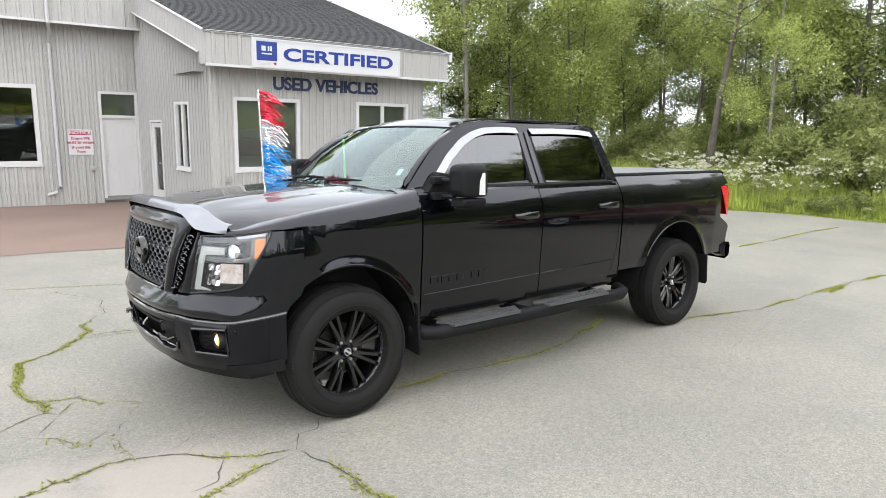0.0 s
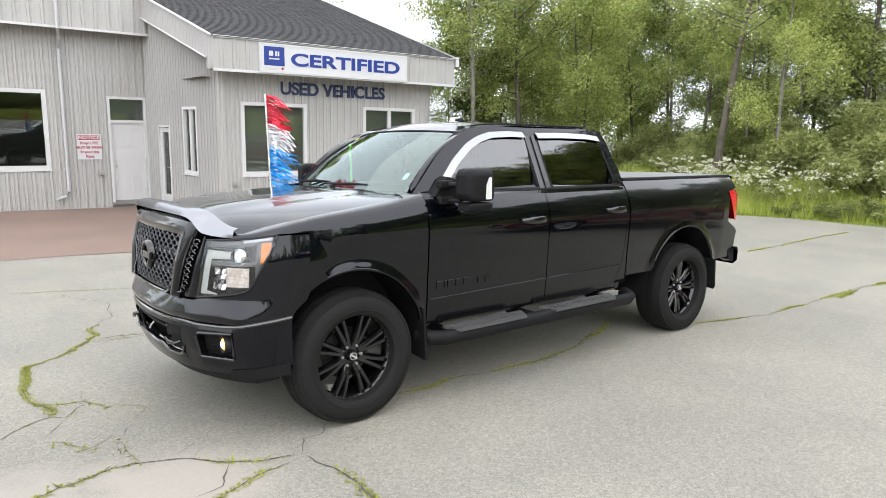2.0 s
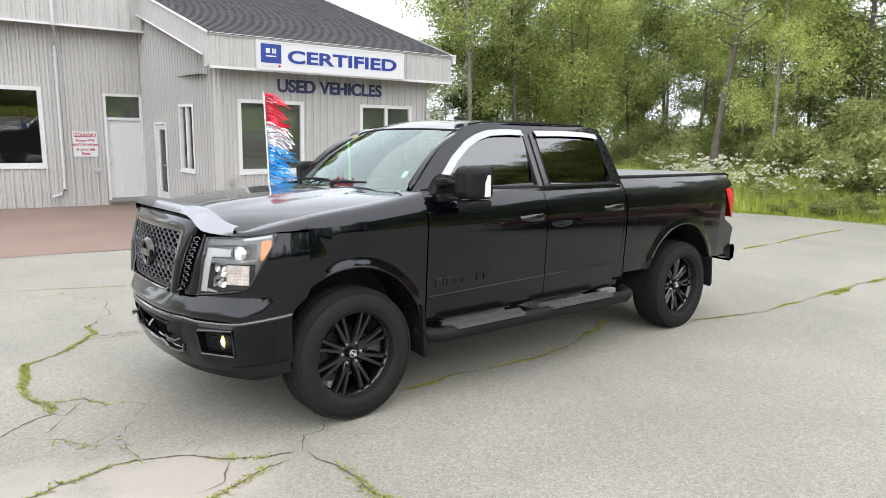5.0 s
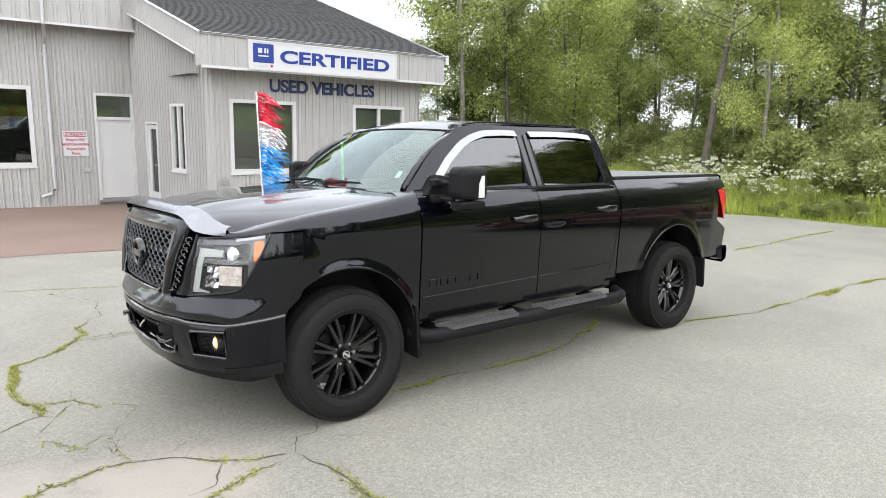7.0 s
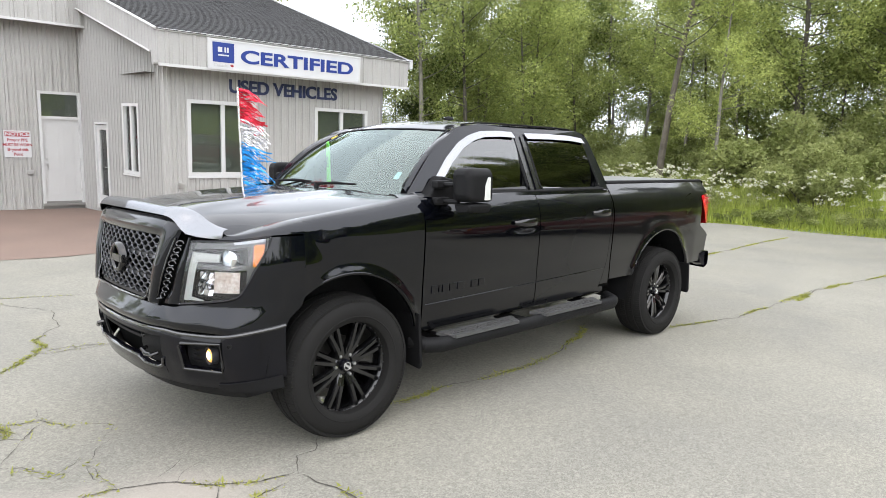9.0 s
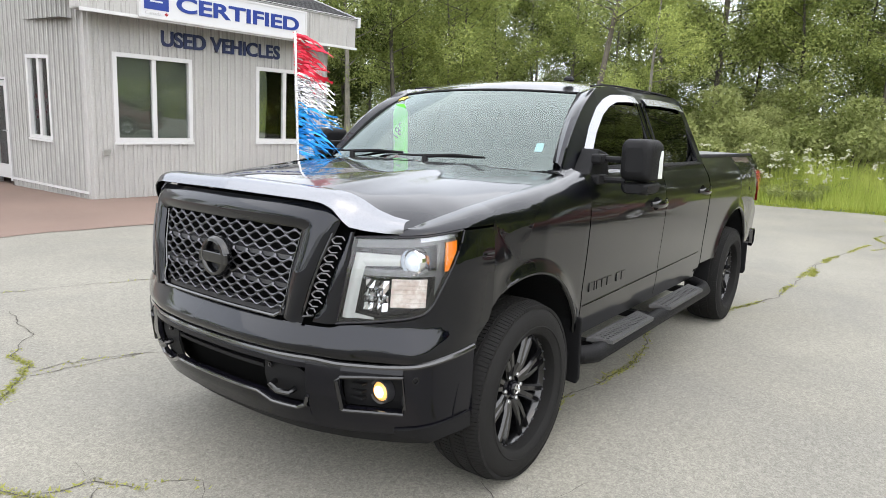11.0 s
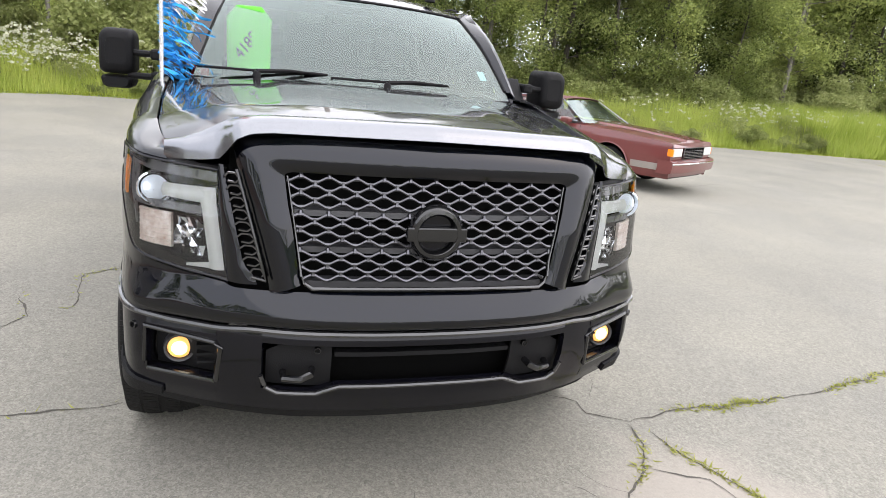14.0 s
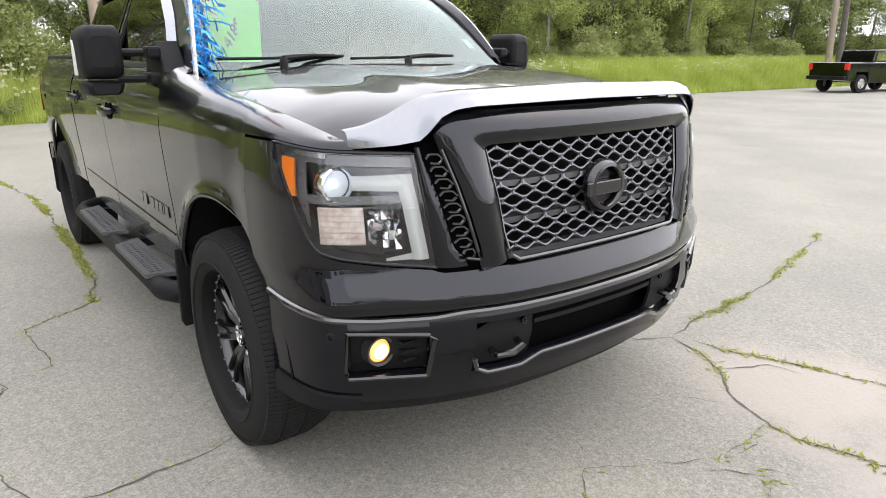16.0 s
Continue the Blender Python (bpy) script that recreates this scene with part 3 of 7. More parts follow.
# side wall of the entrance recess; it stands a little askew
side_len = math.hypot(0.62, 4.6)
SIDE = pose(-0.62, 4.6, 0, 0, 0, math.degrees(math.atan2(-4.6, 0.62)))
side_tops = [(0, 5.1), (side_len, 3.9)]
bm = bmesh.new()
siding(bm, side_len, -0.3, side_tops, [(0.9, 1.72, -0.3, 2.14), (2.55, 3.42, 0.93, 2.62)], pitch=0.17)
part("wall", bm, SIDING, building, m=SIDE)
window(building, 2.55, 3.42, 0.93, 2.62, SIDE, fr=0.07)
# back wall of the recess
BACK = pose(-9.0, 4.6, 0)
bm = bmesh.new()
siding(bm, 8.38, -0.3, [(0, 5.3), (8.38, 5.3)], [(3.2, 5.92, 0.9, 2.98), (7.36, 8.36, -0.3, 2.88)])
part("wall", bm, SIDING, building, m=BACK)
window(building, 3.2, 5.92, 0.9, 2.98, BACK, panes=1, fr=0.1, blind=False)
# end walls and rear wall
bm = bmesh.new()
siding(bm, 9.5, -0.3, [(0, 4.0), (8.6, 6.5), (9.5, 6.3)], [])
part("wall", bm, SIDING, building, m=pose(6.02, 0, 0, 0, 0, 90))
bm = bmesh.new()
siding(bm, 14.86, -0.3, [(0, 5.6), (14.86, 5.6)], [], pitch=0.4)
part("wall", bm, SIDING, building, m=pose(5.86, 9.5, 0, 0, 0, 180))
bm = bmesh.new()
siding(bm, 4.9, -0.3, [(0, 5.6), (4.9, 5.1)], [], pitch=0.4)
part("wall", bm, SIDING, building, m=pose(-9.0, 9.5, 0, 0, 0, -90))
# a dim room behind the panes
bm = bmesh.new()
sheet(bm, [[(-8.8, 9.3, h), (5.8, 9.3, h)] for h in (0, 3.3)])
sheet(bm, [[(-8.8, n, 3.3) for n in (4.9, 9.3)], [(5.8, n, 3.3) for n in (4.9, 9.3)]])
sheet(bm, [[(-0.3, n, 3.3) for n in (0.3, 4.9)], [(5.8, n, 3.3) for n in (0.3, 4.9)]])
sheet(bm, [[(-8.8, n, 0.02) for n in (4.9, 9.3)], [(5.8, n, 0.02) for n in (4.9, 9.3)]])
part("inner_wall", bm, ROOM, building)

# fascia boxes of steel siding under the roof edge
def fascia(length, h0, h1, m, name="fascia"):
    bm = bmesh.new()
    siding(bm, length, h0, [(0, h1), (length, h1)], [], pitch=0.3, thick=0.5, rib=0.03)
    ob = part(name, bm, SIDING, building, m=m)
    bm = bmesh.new()
    box(bm, -0.03, length + 0.03, -0.04, 0.02, h0 - 0.05, h0 + 0.01)
    part("drip_edge", bm, TRIM_WHITE, ob)
    bm = bmesh.new()
    box(bm, -0.02, length + 0.02, -0.045, 0.01, h1 - 0.03, h1 + 0.02)
    part("roof_edge_flashing", bm, TRIM_WHITE, ob)
    return ob


fascia(6.72, 3.44, 4.15, pose(-0.24, -0.52, 0))
fascia(8.7, 4.56, 5.62, pose(-9.2, 4.1, 0))
SLOPE = 0.315
# sloping bargeboard over the side wall
bm = bmesh.new()
rk = [(0.0, 3.44, 4.15), (0.32, 3.47, 4.15 + 0.32 * SLOPE), (0.32, 3.71, 4.15 + 0.32 * SLOPE), (4.7, 5.02, 4.15 + 4.7 * SLOPE)]
for (a, la, ha), (b, lb, hb) in ((rk[0], rk[1]), (rk[2], rk[3])):
    vs = [bm.verts.new(p) for p in ((-0.26 - 0.1 * a, a - 0.5, la), (-0.26 - 0.1 * b, b - 0.5, lb), (-0.26 - 0.1 * b, b - 0.5, hb), (-0.26 - 0.1 * a, a - 0.5, ha), (0.2 - 0.1 * a, a - 0.5, la), (0.2 - 0.1 * b, b - 0.5, lb), (0.2 - 0.1 * b, b - 0.5, hb), (0.2 - 0.1 * a, a - 0.5, ha))]
    for q in ((0, 3, 2, 1), (4, 5, 6, 7), (0, 1, 5, 4), (3, 7, 6, 2), (0, 4, 7, 3), (1, 2, 6, 5)):
        bm.faces.new([vs[i] for i in q])
barge = part("bargeboard", bm, SIDING, building)
k = 0.12
while k < 4.6:
    lo = 3.46 if k < 0.32 else 3.71 + (k - 0.32) * 1.31 / 4.38
    u = -0.26 - 0.1 * k
    bm = bmesh.new()
    sheet(bm, [[(u, k - 0.5 - 0.03, h), (u - 0.014, k - 0.5 - 0.012, h), (u - 0.014, k - 0.5 + 0.012, h), (u, k - 0.5 + 0.03, h)] for h in (lo, 4.13 + k * SLOPE)])
    part("rib", bm, SIDING, barge)
    k += 0.17
bm = bmesh.new()
tube(bm, [(-0.30, -0.5, 4.16), (-0.78, 4.2, 4.16 + 4.7 * SLOPE)], 0.03, 6)
tube(bm, [(-0.32, -0.18, 3.70), (-0.76, 4.2, 5.01)], 0.022, 6)
part("roof_edge_flashing", bm, TRIM_WHITE, barge)

# shingle roof laid in overlapping courses
def courses(u0, u1, n0, n1, h0, slope, step=0.15):
    bm = bmesh.new()
    n, i = n0, 0
    cut = lambda nn: u0(nn) if callable(u0) else u0
    while n < n1:
        h = h0 + (n - n0) * slope
        x = cut(n)
        while x < u1:
            w = random.uniform(0.25, 0.4)
            x2 = min(u1, x + w)
            t = 0.008 + random.uniform(0, 0.005)
            n2 = n + step * 1.05
            vs = [bm.verts.new(p) for p in ((x, n, h), (x2, n, h), (x2, n, h + t), (x, n, h + t), (x2, n2, h + (n2 - n) * slope), (x, n2, h + (n2 - n) * slope))]
            bm.faces.new((vs[0], vs[1], vs[2], vs[3]))
            bm.faces.new((vs[3], vs[2], vs[4], vs[5]))
            x = x2
        n += step
        i += 1
    return bm


roof = part("roof", courses(lambda n: -0.30 - 0.1 * (n + 0.5), 6.56, -0.58, 4.1, 4.14, SLOPE), SHINGLE, building, "dark grey asphalt shingle roof")
part("roof_upper", courses(-9.3, 6.56, 4.1, 8.6, 4.14 + 4.68 * SLOPE, SLOPE), SHINGLE, roof)
bm = bmesh.new()
sheet(bm, [[(-9.3, 8.6, 7.03), (6.56, 8.6, 7.03)], [(-9.3, 12, 6.0), (6.56, 12, 6.0)]])
sheet(bm, [[(-0.2, -0.5, 4.12), (6.5, -0.5, 4.12)], [(-0.6, 4.1, 5.58), (6.5, 4.1, 5.58)], [(-0.6, 8.6, 7.0), (6.5, 8.6, 7.0)]])
part("roof_deck", bm, SHINGLE, roof)
bm = bmesh.new()
box(bm, 6.5, 6.6, -0.58, -0.1, 3.95, 4.2)
vs = [bm.verts.new(p) for p in ((6.58, -0.58, 3.98), (6.58, 8.6, 6.86), (6.58, 8.6, 7.06), (6.58, -0.58, 4.17))]
bm.faces.new(vs)
part("rake_trim", bm, TRIM_WHITE, roof)

# steel entrance door with a glazed transom
def casing(parent, x0, x1, z1, m, w=0.07, z0=-0.1):
    bm = bmesh.new()
    box(bm, x0, x0 + w, -0.045, 0.1, z0, z1)
    box(bm, x1 - w, x1, -0.045, 0.1, z0, z1)
    box(bm, x0 + w, x1 - w, -0.045, 0.1, z1 - w, z1)
    return part("door_frame", bm, TRIM_WHITE, parent, m=m)


bm = bmesh.new()
box(bm, 7.43, 8.29, 0.02, 0.065, -0.05, 2.16)
door = part("door", bm, DOOR_WHITE, building, "closed white six-panel steel door", m=BACK)
for px0, px1, pz0, pz1 in ((7.53, 7.81, 1.5, 2.02), (7.91, 8.19, 1.5, 2.02), (7.53, 7.81, 0.85, 1.38), (7.91, 8.19, 0.85, 1.38), (7.53, 7.81, 0.15, 0.72), (7.91, 8.19, 0.15, 0.72)):
    bm = bmesh.new()
    ring_frame(bm, [(px0, 0.02, pz0), (px1, 0.02, pz0), (px1, 0.02, pz1), (px0, 0.02, pz1)], [(px0 + 0.03, 0.02, pz0 + 0.03), (px1 - 0.03, 0.02, pz0 + 0.03), (px1 - 0.03, 0.02, pz1 - 0.03), (px0 + 0.03, 0.02, pz1 - 0.03)], (0, -0.010, 0))
    part("door_panel", bm, DOOR_WHITE, door)
casing(door, 7.36, 8.36, 2.88, None)
bm = bmesh.new()
box(bm, 7.43, 8.29, -0.03, 0.08, 2.16, 2.24)
part("transom_bar", bm, TRIM_WHITE, door)
bm = bmesh.new()
box(bm, 7.43, 8.29, 0.04, 0.046, 2.24, 2.81)
part("transom_pane", bm, PANE, door).visible_shadow = False
bm = bmesh.new()
box(bm, 7.43, 8.29, 0.09, 0.1, 2.24, 2.81)
part("transom_blind", bm, BLIND, door)
for z, r in ((0.98, 0.032), (1.14, 0.024)):
    bm = bmesh.new()
    lathe(bm, [(0.001, -0.05), (r, -0.045), (r * 0.9, -0.02), (0.012, -0.01), (0.012, 0.02)], 14, "y", (7.5, 0.02, z))
    part("door_knob" if z < 1 else "deadbolt", bm, STEEL, door, smooth=True)
for z in (0.3, 1.1, 1.95):
    bm = bmesh.new()
    box(bm, 8.27, 8.31, -0.052, -0.04, z - 0.05, z + 0.05)
    part("hinge", bm, STEEL, door)
bm = bmesh.new()
box(bm, 7.36, 8.36, -0.06, 0.1, -0.12, -0.05)
part("threshold", bm, CONCRETE, door)
# glazed side door
bm = bmesh.new()
ring_frame(bm, [(0.95, 0.0, -0.05), (1.67, 0.0, -0.05), (1.67, 0.0, 2.07), (0.95, 0.0, 2.07)], [(1.1, 0.0, 0.25), (1.52, 0.0, 0.25), (1.52, 0.0, 1.95), (1.1, 0.0, 1.95)], (0, 0.045, 0))
gdoor = part("door", bm, DOOR_WHITE, building, "closed white door with a full-height pane", m=SIDE)
casing(gdoor, 0.9, 1.72, 2.14, None, 0.055)
bm = bmesh.new()
box(bm, 1.1, 1.52, 0.02, 0.026, 0.25, 1.95)
part("pane", bm, PANE, gdoor).visible_shadow = False
bm = bmesh.new()
tube(bm, [(1.6, -0.01, 1.0), (1.6, -0.06, 1.0), (1.5, -0.06, 1.0)], 0.012, 8)
part("door_handle", bm, STEEL, gdoor)
# white flashing along the foot of the side wall
bm = bmesh.new()
box(bm, 1.74, 4.64, -0.05, -0.036, -0.04, 0.01)
part("base_flashing", bm, TRIM_WHITE, building, m=SIDE)
# concrete footing under the walls
bm = bmesh.new()
box(bm, 0.02, 6.0, 0.015, 0.2, -0.35, 0.03)
part("footing", bm, CONCRETE, building)
bm = bmesh.new()
box(bm, -9.0, -0.62, 4.615, 4.8, -0.35, 0.0)
part("footing", bm, CONCRETE, building)

# downpipe by the big window
downpipe = thing("downpipe", "pale painted downpipe on ribbed steel wall", "downpipe", BUILD @ pose(-2.55, 4.6, 0))
bm = bmesh.new()
tube(bm, [(-0.2, -0.6, 5.5), (-0.2, -0.6, 4.5), (-0.16, -0.35, 4.3), (-0.16, -0.09, 4.05), (-0.16, -0.08, 2.0), (-0.16, -0.08, 0.30), (-0.24, -0.1, 0.17), (-0.50, -0.22, 0.10)], 0.045, 8)
part("pipe", bm, GUTTER, downpipe, smooth=True)
for z in (0.9, 2.4, 3.8):
    bm = bmesh.new()
    box(bm, -0.24, -0.08, -0.03, 0.0, z - 0.02, z + 0.02)
    part("bracket", bm, GUTTER, downpipe)

# electrical boxes
for m in (BUILD @ pose(-1.9, 4.58, 0.78), BUILD @ pose(0.3, -0.02, 0.78)):
    b = thing("outlet_box", "small grey weatherproof outlet box on a wall", "outlet", m)
    bm = bmesh.new()
    box(bm, -0.06, 0.06, -0.06, 0.0, -0.05, 0.06)
    soften(part("housing", bm, GUTTER, b), 0.008)
    bm = bmesh.new()
    box(bm, -0.07, 0.07, -0.075, -0.06, -0.045, 0.065)
    part("cover", bm, STEEL, b)

# sign panel and letters
sign = thing("sign_panel", "long white sign panel with blue lettering on the fascia", "sign", BUILD @ pose(2.81, -0.54, 3.76))
bm = bmesh.new()
box(bm, -2.01, 2.01, -0.05, 0.0, -0.315, 0.315)
soften(part("face", bm, SIGN_WHITE, sign), 0.008)
bm = bmesh.new()
ring_frame(bm, [(-2.03, -0.06, -0.335), (2.03, -0.06, -0.335), (2.03, -0.06, 0.335), (-2.03, -0.06, 0.335)], [(-1.985, -0.06, -0.29), (1.985, -0.06, -0.29), (1.985, -0.06, 0.29), (-1.985, -0.06, 0.29)], (0, 0.05, 0))
part("edge", bm, TRIM_WHITE, sign)
words("CERTIFIED", 0.40, SIGN_BLUE, sign, upright(0.27, -0.056, -0.01), 0.006, 1.66, 0.012)
bm = bmesh.new()
box(bm, -1.92, -1.42, -0.058, -0.05, -0.17, 0.26)
emblem = part("emblem", bm, SIGN_BLUE, sign, "dark blue square emblem")
bm = bmesh.new()
for x0, x1, z0, z1 in ((-1.80, -1.70, 0.05, 0.16), (-1.65, -1.61, 0.05, 0.16), (-1.59, -1.55, 0.05, 0.16), (-1.80, -1.55, -0.03, 0.0)):
    box(bm, x0, x1, -0.062, -0.058, z0, z1)
part("emblem_bar", bm, SIGN_WHITE, emblem)
words("Canada", 0.10, GUTTER, sign, upright(-1.74, -0.054, -0.24), 0.003, 1.1, name="small_lettering")
bm = bmesh.new()
leaf_o = [(0.0, 1.0), (0.2, 0.6), (0.4, 0.7), (0.35, 0.3), (0.6, 0.5), (0.9, 0.3), (0.7, 0.1), (0.4, -0.3), (0.1, -0.3), (0.0, -0.8), (-0.1, -0.3), (-0.4, -0.3), (-0.7, 0.1), (-0.9, 0.3), (-0.6, 0.5), (-0.35, 0.3), (-0.4, 0.7), (-0.2, 0.6)]
prism(bm, [(-1.47 + 0.05 * a, -0.051, -0.24 + 0.05 * b) for a, b in leaf_o], (0, -0.004, 0))
part("leaf_emblem", bm, SIGN_RED, sign)

letters = thing("wall_lettering", "navy raised letters mounted on the siding", "lettering", BUILD @ pose(2.99, -0.03, 3.10))
words("USED VEHICLES", 0.42, NAVY, letters, upright(0, 0, 0), 0.02, 1.03, 0.012)

notice = thing("notice_sign", "white safety notice sign with red lettering", "sign", BUILD @ pose(-2.14, 4.565, 1.50))
bm = bmesh.new()
box(bm, -0.30, 0.30, -0.012, 0.0, -0.34, 0.34)
soften(part("board", bm, SIGN_WHITE, notice), 0.004)
bm = bmesh.new()
box(bm, -0.27, 0.27, -0.016, -0.012, 0.19, 0.31)
part("header_band", bm, SIGN_RED, notice)
words("NOTICE", 0.12, SIGN_WHITE, notice, upright(0, -0.018, 0.25), 0.002, 1.2, 0.004, "header_lettering")
for i, s in enumerate(("Proper PPE", "MUST BE WORN", "Beyond this", "Point")):
    words(s, 0.105 if i != 1 else 0.095, SIGN_RED, notice, upright(0, -0.014, 0.10 - 0.12 * i), 0.002, 0.92, 0.003)


# ---- black crew-cab pickup: nose towards -x, front axle over the origin ----
truck = thing("pickup_truck", "black four-door pickup with black alloy wheels and chrome hood deflector", "pickup truck")

LOW = [(0, -.945), (.20, -.94), (.40, -.915), (.55, -.87), (.66, -.825), (.79, -.755), (.87, -.71), (.915, -.67), (.945, -.60), (.963, -.50), (.970, -.40)]
TOP = [(0, -.880), (.20, -.876), (.40, -.862), (.55, -.832), (.65, -.785), (.76, -.735), (.868, -.660), (.92, -.590), (.95, -.505), (.968, -.40), (.975, -.28)]
LEAN_LOW = [(.30, .13), (.37, .075), (.45, .03), (.55, .0), (.66, .0), (.69, .012), (.715, -.006), (.735, -.012), (.80, -.012)]
LEAN_TOP = [(.70, -.03), (.82, -.015), (1.0, 0.0), (1.15, .03), (1.25, .055), (1.3, .08)]


def smooth_tab(tab, k):
    """Rounded lookup in a knot list by knot number."""
    i = min(max(int(k), 0), len(tab) - 2)
    f = k - i
    g = lambda j: np.array(tab[j]) if 0 <= j < len(tab) else (np.array([-tab[1][0], tab[1][1]]) if j < 0 else 2 * np.array(tab[-1]) - np.array(tab[-2]))
    p0, p1, p2, p3 = g(i - 1), g(i), g(i + 1), g(i + 2)
    return 0.5 * (2 * p1 + (p2 - p0) * f + (2 * p0 - 5 * p1 + 4 * p2 - p3) * f * f + (3 * p1 - p0 - 3 * p2 + p3) * f ** 3)


def lift(y, z):
    """The grille and lamps sit a little above the plain profile, and so does the middle of the bumper."""
    mid = min(1, max(0, (.64 - y) / .08))
    return lerp([(.40, 0), (.47, .020), (.53, .032), (.60, .032), (.66, .014), (.72, 0)], z) * mid + lerp([(.72, 0), (.80, .019), (.85, .023), (1.3, .028)], z)


def nose(k, z, side=-1, d=0.0):
    """A point of the front skin: k counts knots from the middle to the wheel arch; d is proud of it."""
    w = min(1, max(0, (z - .735) / .075))

    def at(kk):
        a, b = smooth_tab(LOW, kk), smooth_tab(TOP, kk)
        lx = lerp(LEAN_LOW, z) * (1 - w) + lerp(LEAN_TOP, z) * w
        fade = 1 - max(0, kk - 6) / 5
        q = a * (1 - w) + b * w
        return q[1] + lx * fade, q[0] - .12 * max(0, z - 1.03) * w * min(1, kk / 8)
    x, y = at(k)
    if d:
        x2, y2 = at(k + .05)
        x1, y1 = at(k - .05)
        tx, ty = x2 - x1, y2 - y1
        n = math.hypot(tx, ty)
        x, y = x - d * ty / n, y + d * tx / n
    return (x - .014, side * y, z + lift(y, z))


def knot(y, z):
    lo, hi = 0.0, 10.0
    for _ in range(30):
        mid = 0.5 * (lo + hi)
        if -nose(mid, z)[1] < y:
            lo = mid
        else:
            hi = mid
    return lo


def nose_patch(k0, k1, zlo, zhi, side, d=0.0, nk=24, nz=8, thick=0.012, skew=0.0):
    """A piece of the front skin between two height curves over the knots; side 0: right across."""
    bm = bmesh.new()
    rows = []
    both = side == 0
    for i in range(-nk if both else 0, nk + 1):
        k = k0 + (k1 - k0) * abs(i) / nk
        side = (1 if i > 0 else -1) if both else side
        a, b = (zlo(k) if callable(zlo) else zlo), (zhi(k) if callable(zhi) else zhi)
        rows.append([nose(k + skew * (a + (b - a) * j / nz - 1.0) * (1 - abs(i) / nk), a + (b - a) * j / nz, side, d) for j in range(nz + 1)])
    sheet(bm, rows)
    if thick:
        shell(bm, thick)
    return bm


# widths of the flanks
BODY_W = [(.40, .90), (.47, .935), (.55, .962), (.65, .978), (.72, .982), (.80, .984), (.90, .992), (1.0, .998), (1.10, 1.003), (1.17, 1.004), (1.22, .999), (1.28, .986), (1.33, .963), (1.38, .932), (1.43, .895), (1.45, .88)]
TAPER = [(-.45, .945), (-.25, .955), (-.1, .975), (.1, .992), (.5, 1.0), (3.6, 1.0), (4.2, .985), (4.6, .955)]


def arch(x, cx, rx, rz, base):
    f = 1 - ((x - cx) / rx) ** 2
    return max(base, .41 + rz * math.sqrt(f)) if f > 0 else base


def flank(x, z):
    """Half width of the body at x, z, with flared wheel arches."""
    y = lerp(BODY_W, z) * lerp(TAPER, x)
    for cx, rx, rz in ((0.0, .52, .555), (3.53, .56, .60)):
        q = math.hypot((x - cx) / (rx + .08), (z - .41) / (rz + .08))
        if z > .35:
            y += .016 * math.exp(-((q - .87) / .055) ** 2)
    return y


def side_panel(name, xa, xb, base, top, cx=None, rx=0, rz=0, nx=40, nz=22, label=""):
    """Left and right body panel; xa and xb are functions of height or numbers."""
    for side in (-1, 1):
        bm = bmesh.new()
        rows = []
        for i in range(nx + 1):
            f = i / nx
            x_mid = (xa(.8) if callable(xa) else xa) * (1 - f) + (xb(.8) if callable(xb) else xb) * f
            lo = base(x_mid) if callable(base) else base
            if cx is not None:
                lo = arch(x_mid, cx, rx, rz, lo)
            hi = top(x_mid) if callable(top) else top
            row = []
            for j in range(nz + 1):
                z = lo + (hi - lo) * j / nz
                x = (xa(z) if callable(xa) else xa) * (1 - f) + (xb(z) if callable(xb) else xb) * f
                if cx is not None and abs(x_mid - cx) < rx:
                    x = x_mid
                row.append((x, side * flank(x, z), z))
            rows.append(row)
        sheet(bm, rows)
        shell(bm, .014)
        part(name, bm, PAINT, truck, label, smooth=True)


def seam_z(x):
    return lerp([(-.66, 1.188), (-.5, 1.234), (-.35, 1.265), (0, 1.312), (.3, 1.352), (.56, 1.40)], x)


def seam_y(x):
    return lerp([(-.66, .785), (-.5, .835), (-.35, .86), (0, .88), (.3, .885), (.56, .87)], x)


def nose_end(z):
    return nose(10, z)[0] + .002


# front fenders: flank, then rolled over to the hood seam
for side in (-1, 1):
    bm = bmesh.new()
    rows = []
    for i in range(49):
        f = i / 48
        x_mid = nose_end(.8) * (1 - f) + .53 * f
        lo = arch(x_mid, 0, .52, .555, .60 if x_mid > 0 else .70)
        row = []
        for j in range(17):
            z = lo + (1.185 - lo) * j / 16
            x = nose_end(z) * (1 - f) + .53 * f
            if abs(x_mid) < .5 and z < 1.0:
                x = x_mid * .7 + x * .3
            yy = flank(x, z)
            if f < .34:
                e = abs(nose(10, z)[1])
                y9, x9 = abs(nose(9.6, z)[1]), nose(9.6, z)[0]
                slope = max(0.0, min(.25, (e - y9) / max(.005, nose_end(z) - x9)))
                g = f / .34
                g = g * g * (3 - 2 * g)
                yy = yy * g + min(e + slope * (x - nose_end(z)), max(yy, e)) * (1 - g)
            row.append((x, side * yy, z))
        x = row[-1][0]
        y0, zs, ys_ = abs(row[-1][1]), seam_z(x), seam_y(x)
        for j in range(1, 9):
            a = math.pi / 2 * j / 8
            row.append((x, side * (ys_ + (y0 - ys_) * math.cos(a) ** .8), 1.185 + (zs - 1.185) * math.sin(a) ** .9))
        rows.append(row)
    sheet(bm, rows)
    shell(bm, .014)
    part("front_fender", bm, PAINT, truck, smooth=True)

# headlight outline over the knots
HL0, HL1, SKEW = knot(.640, 1.0), 8.3, 1.25


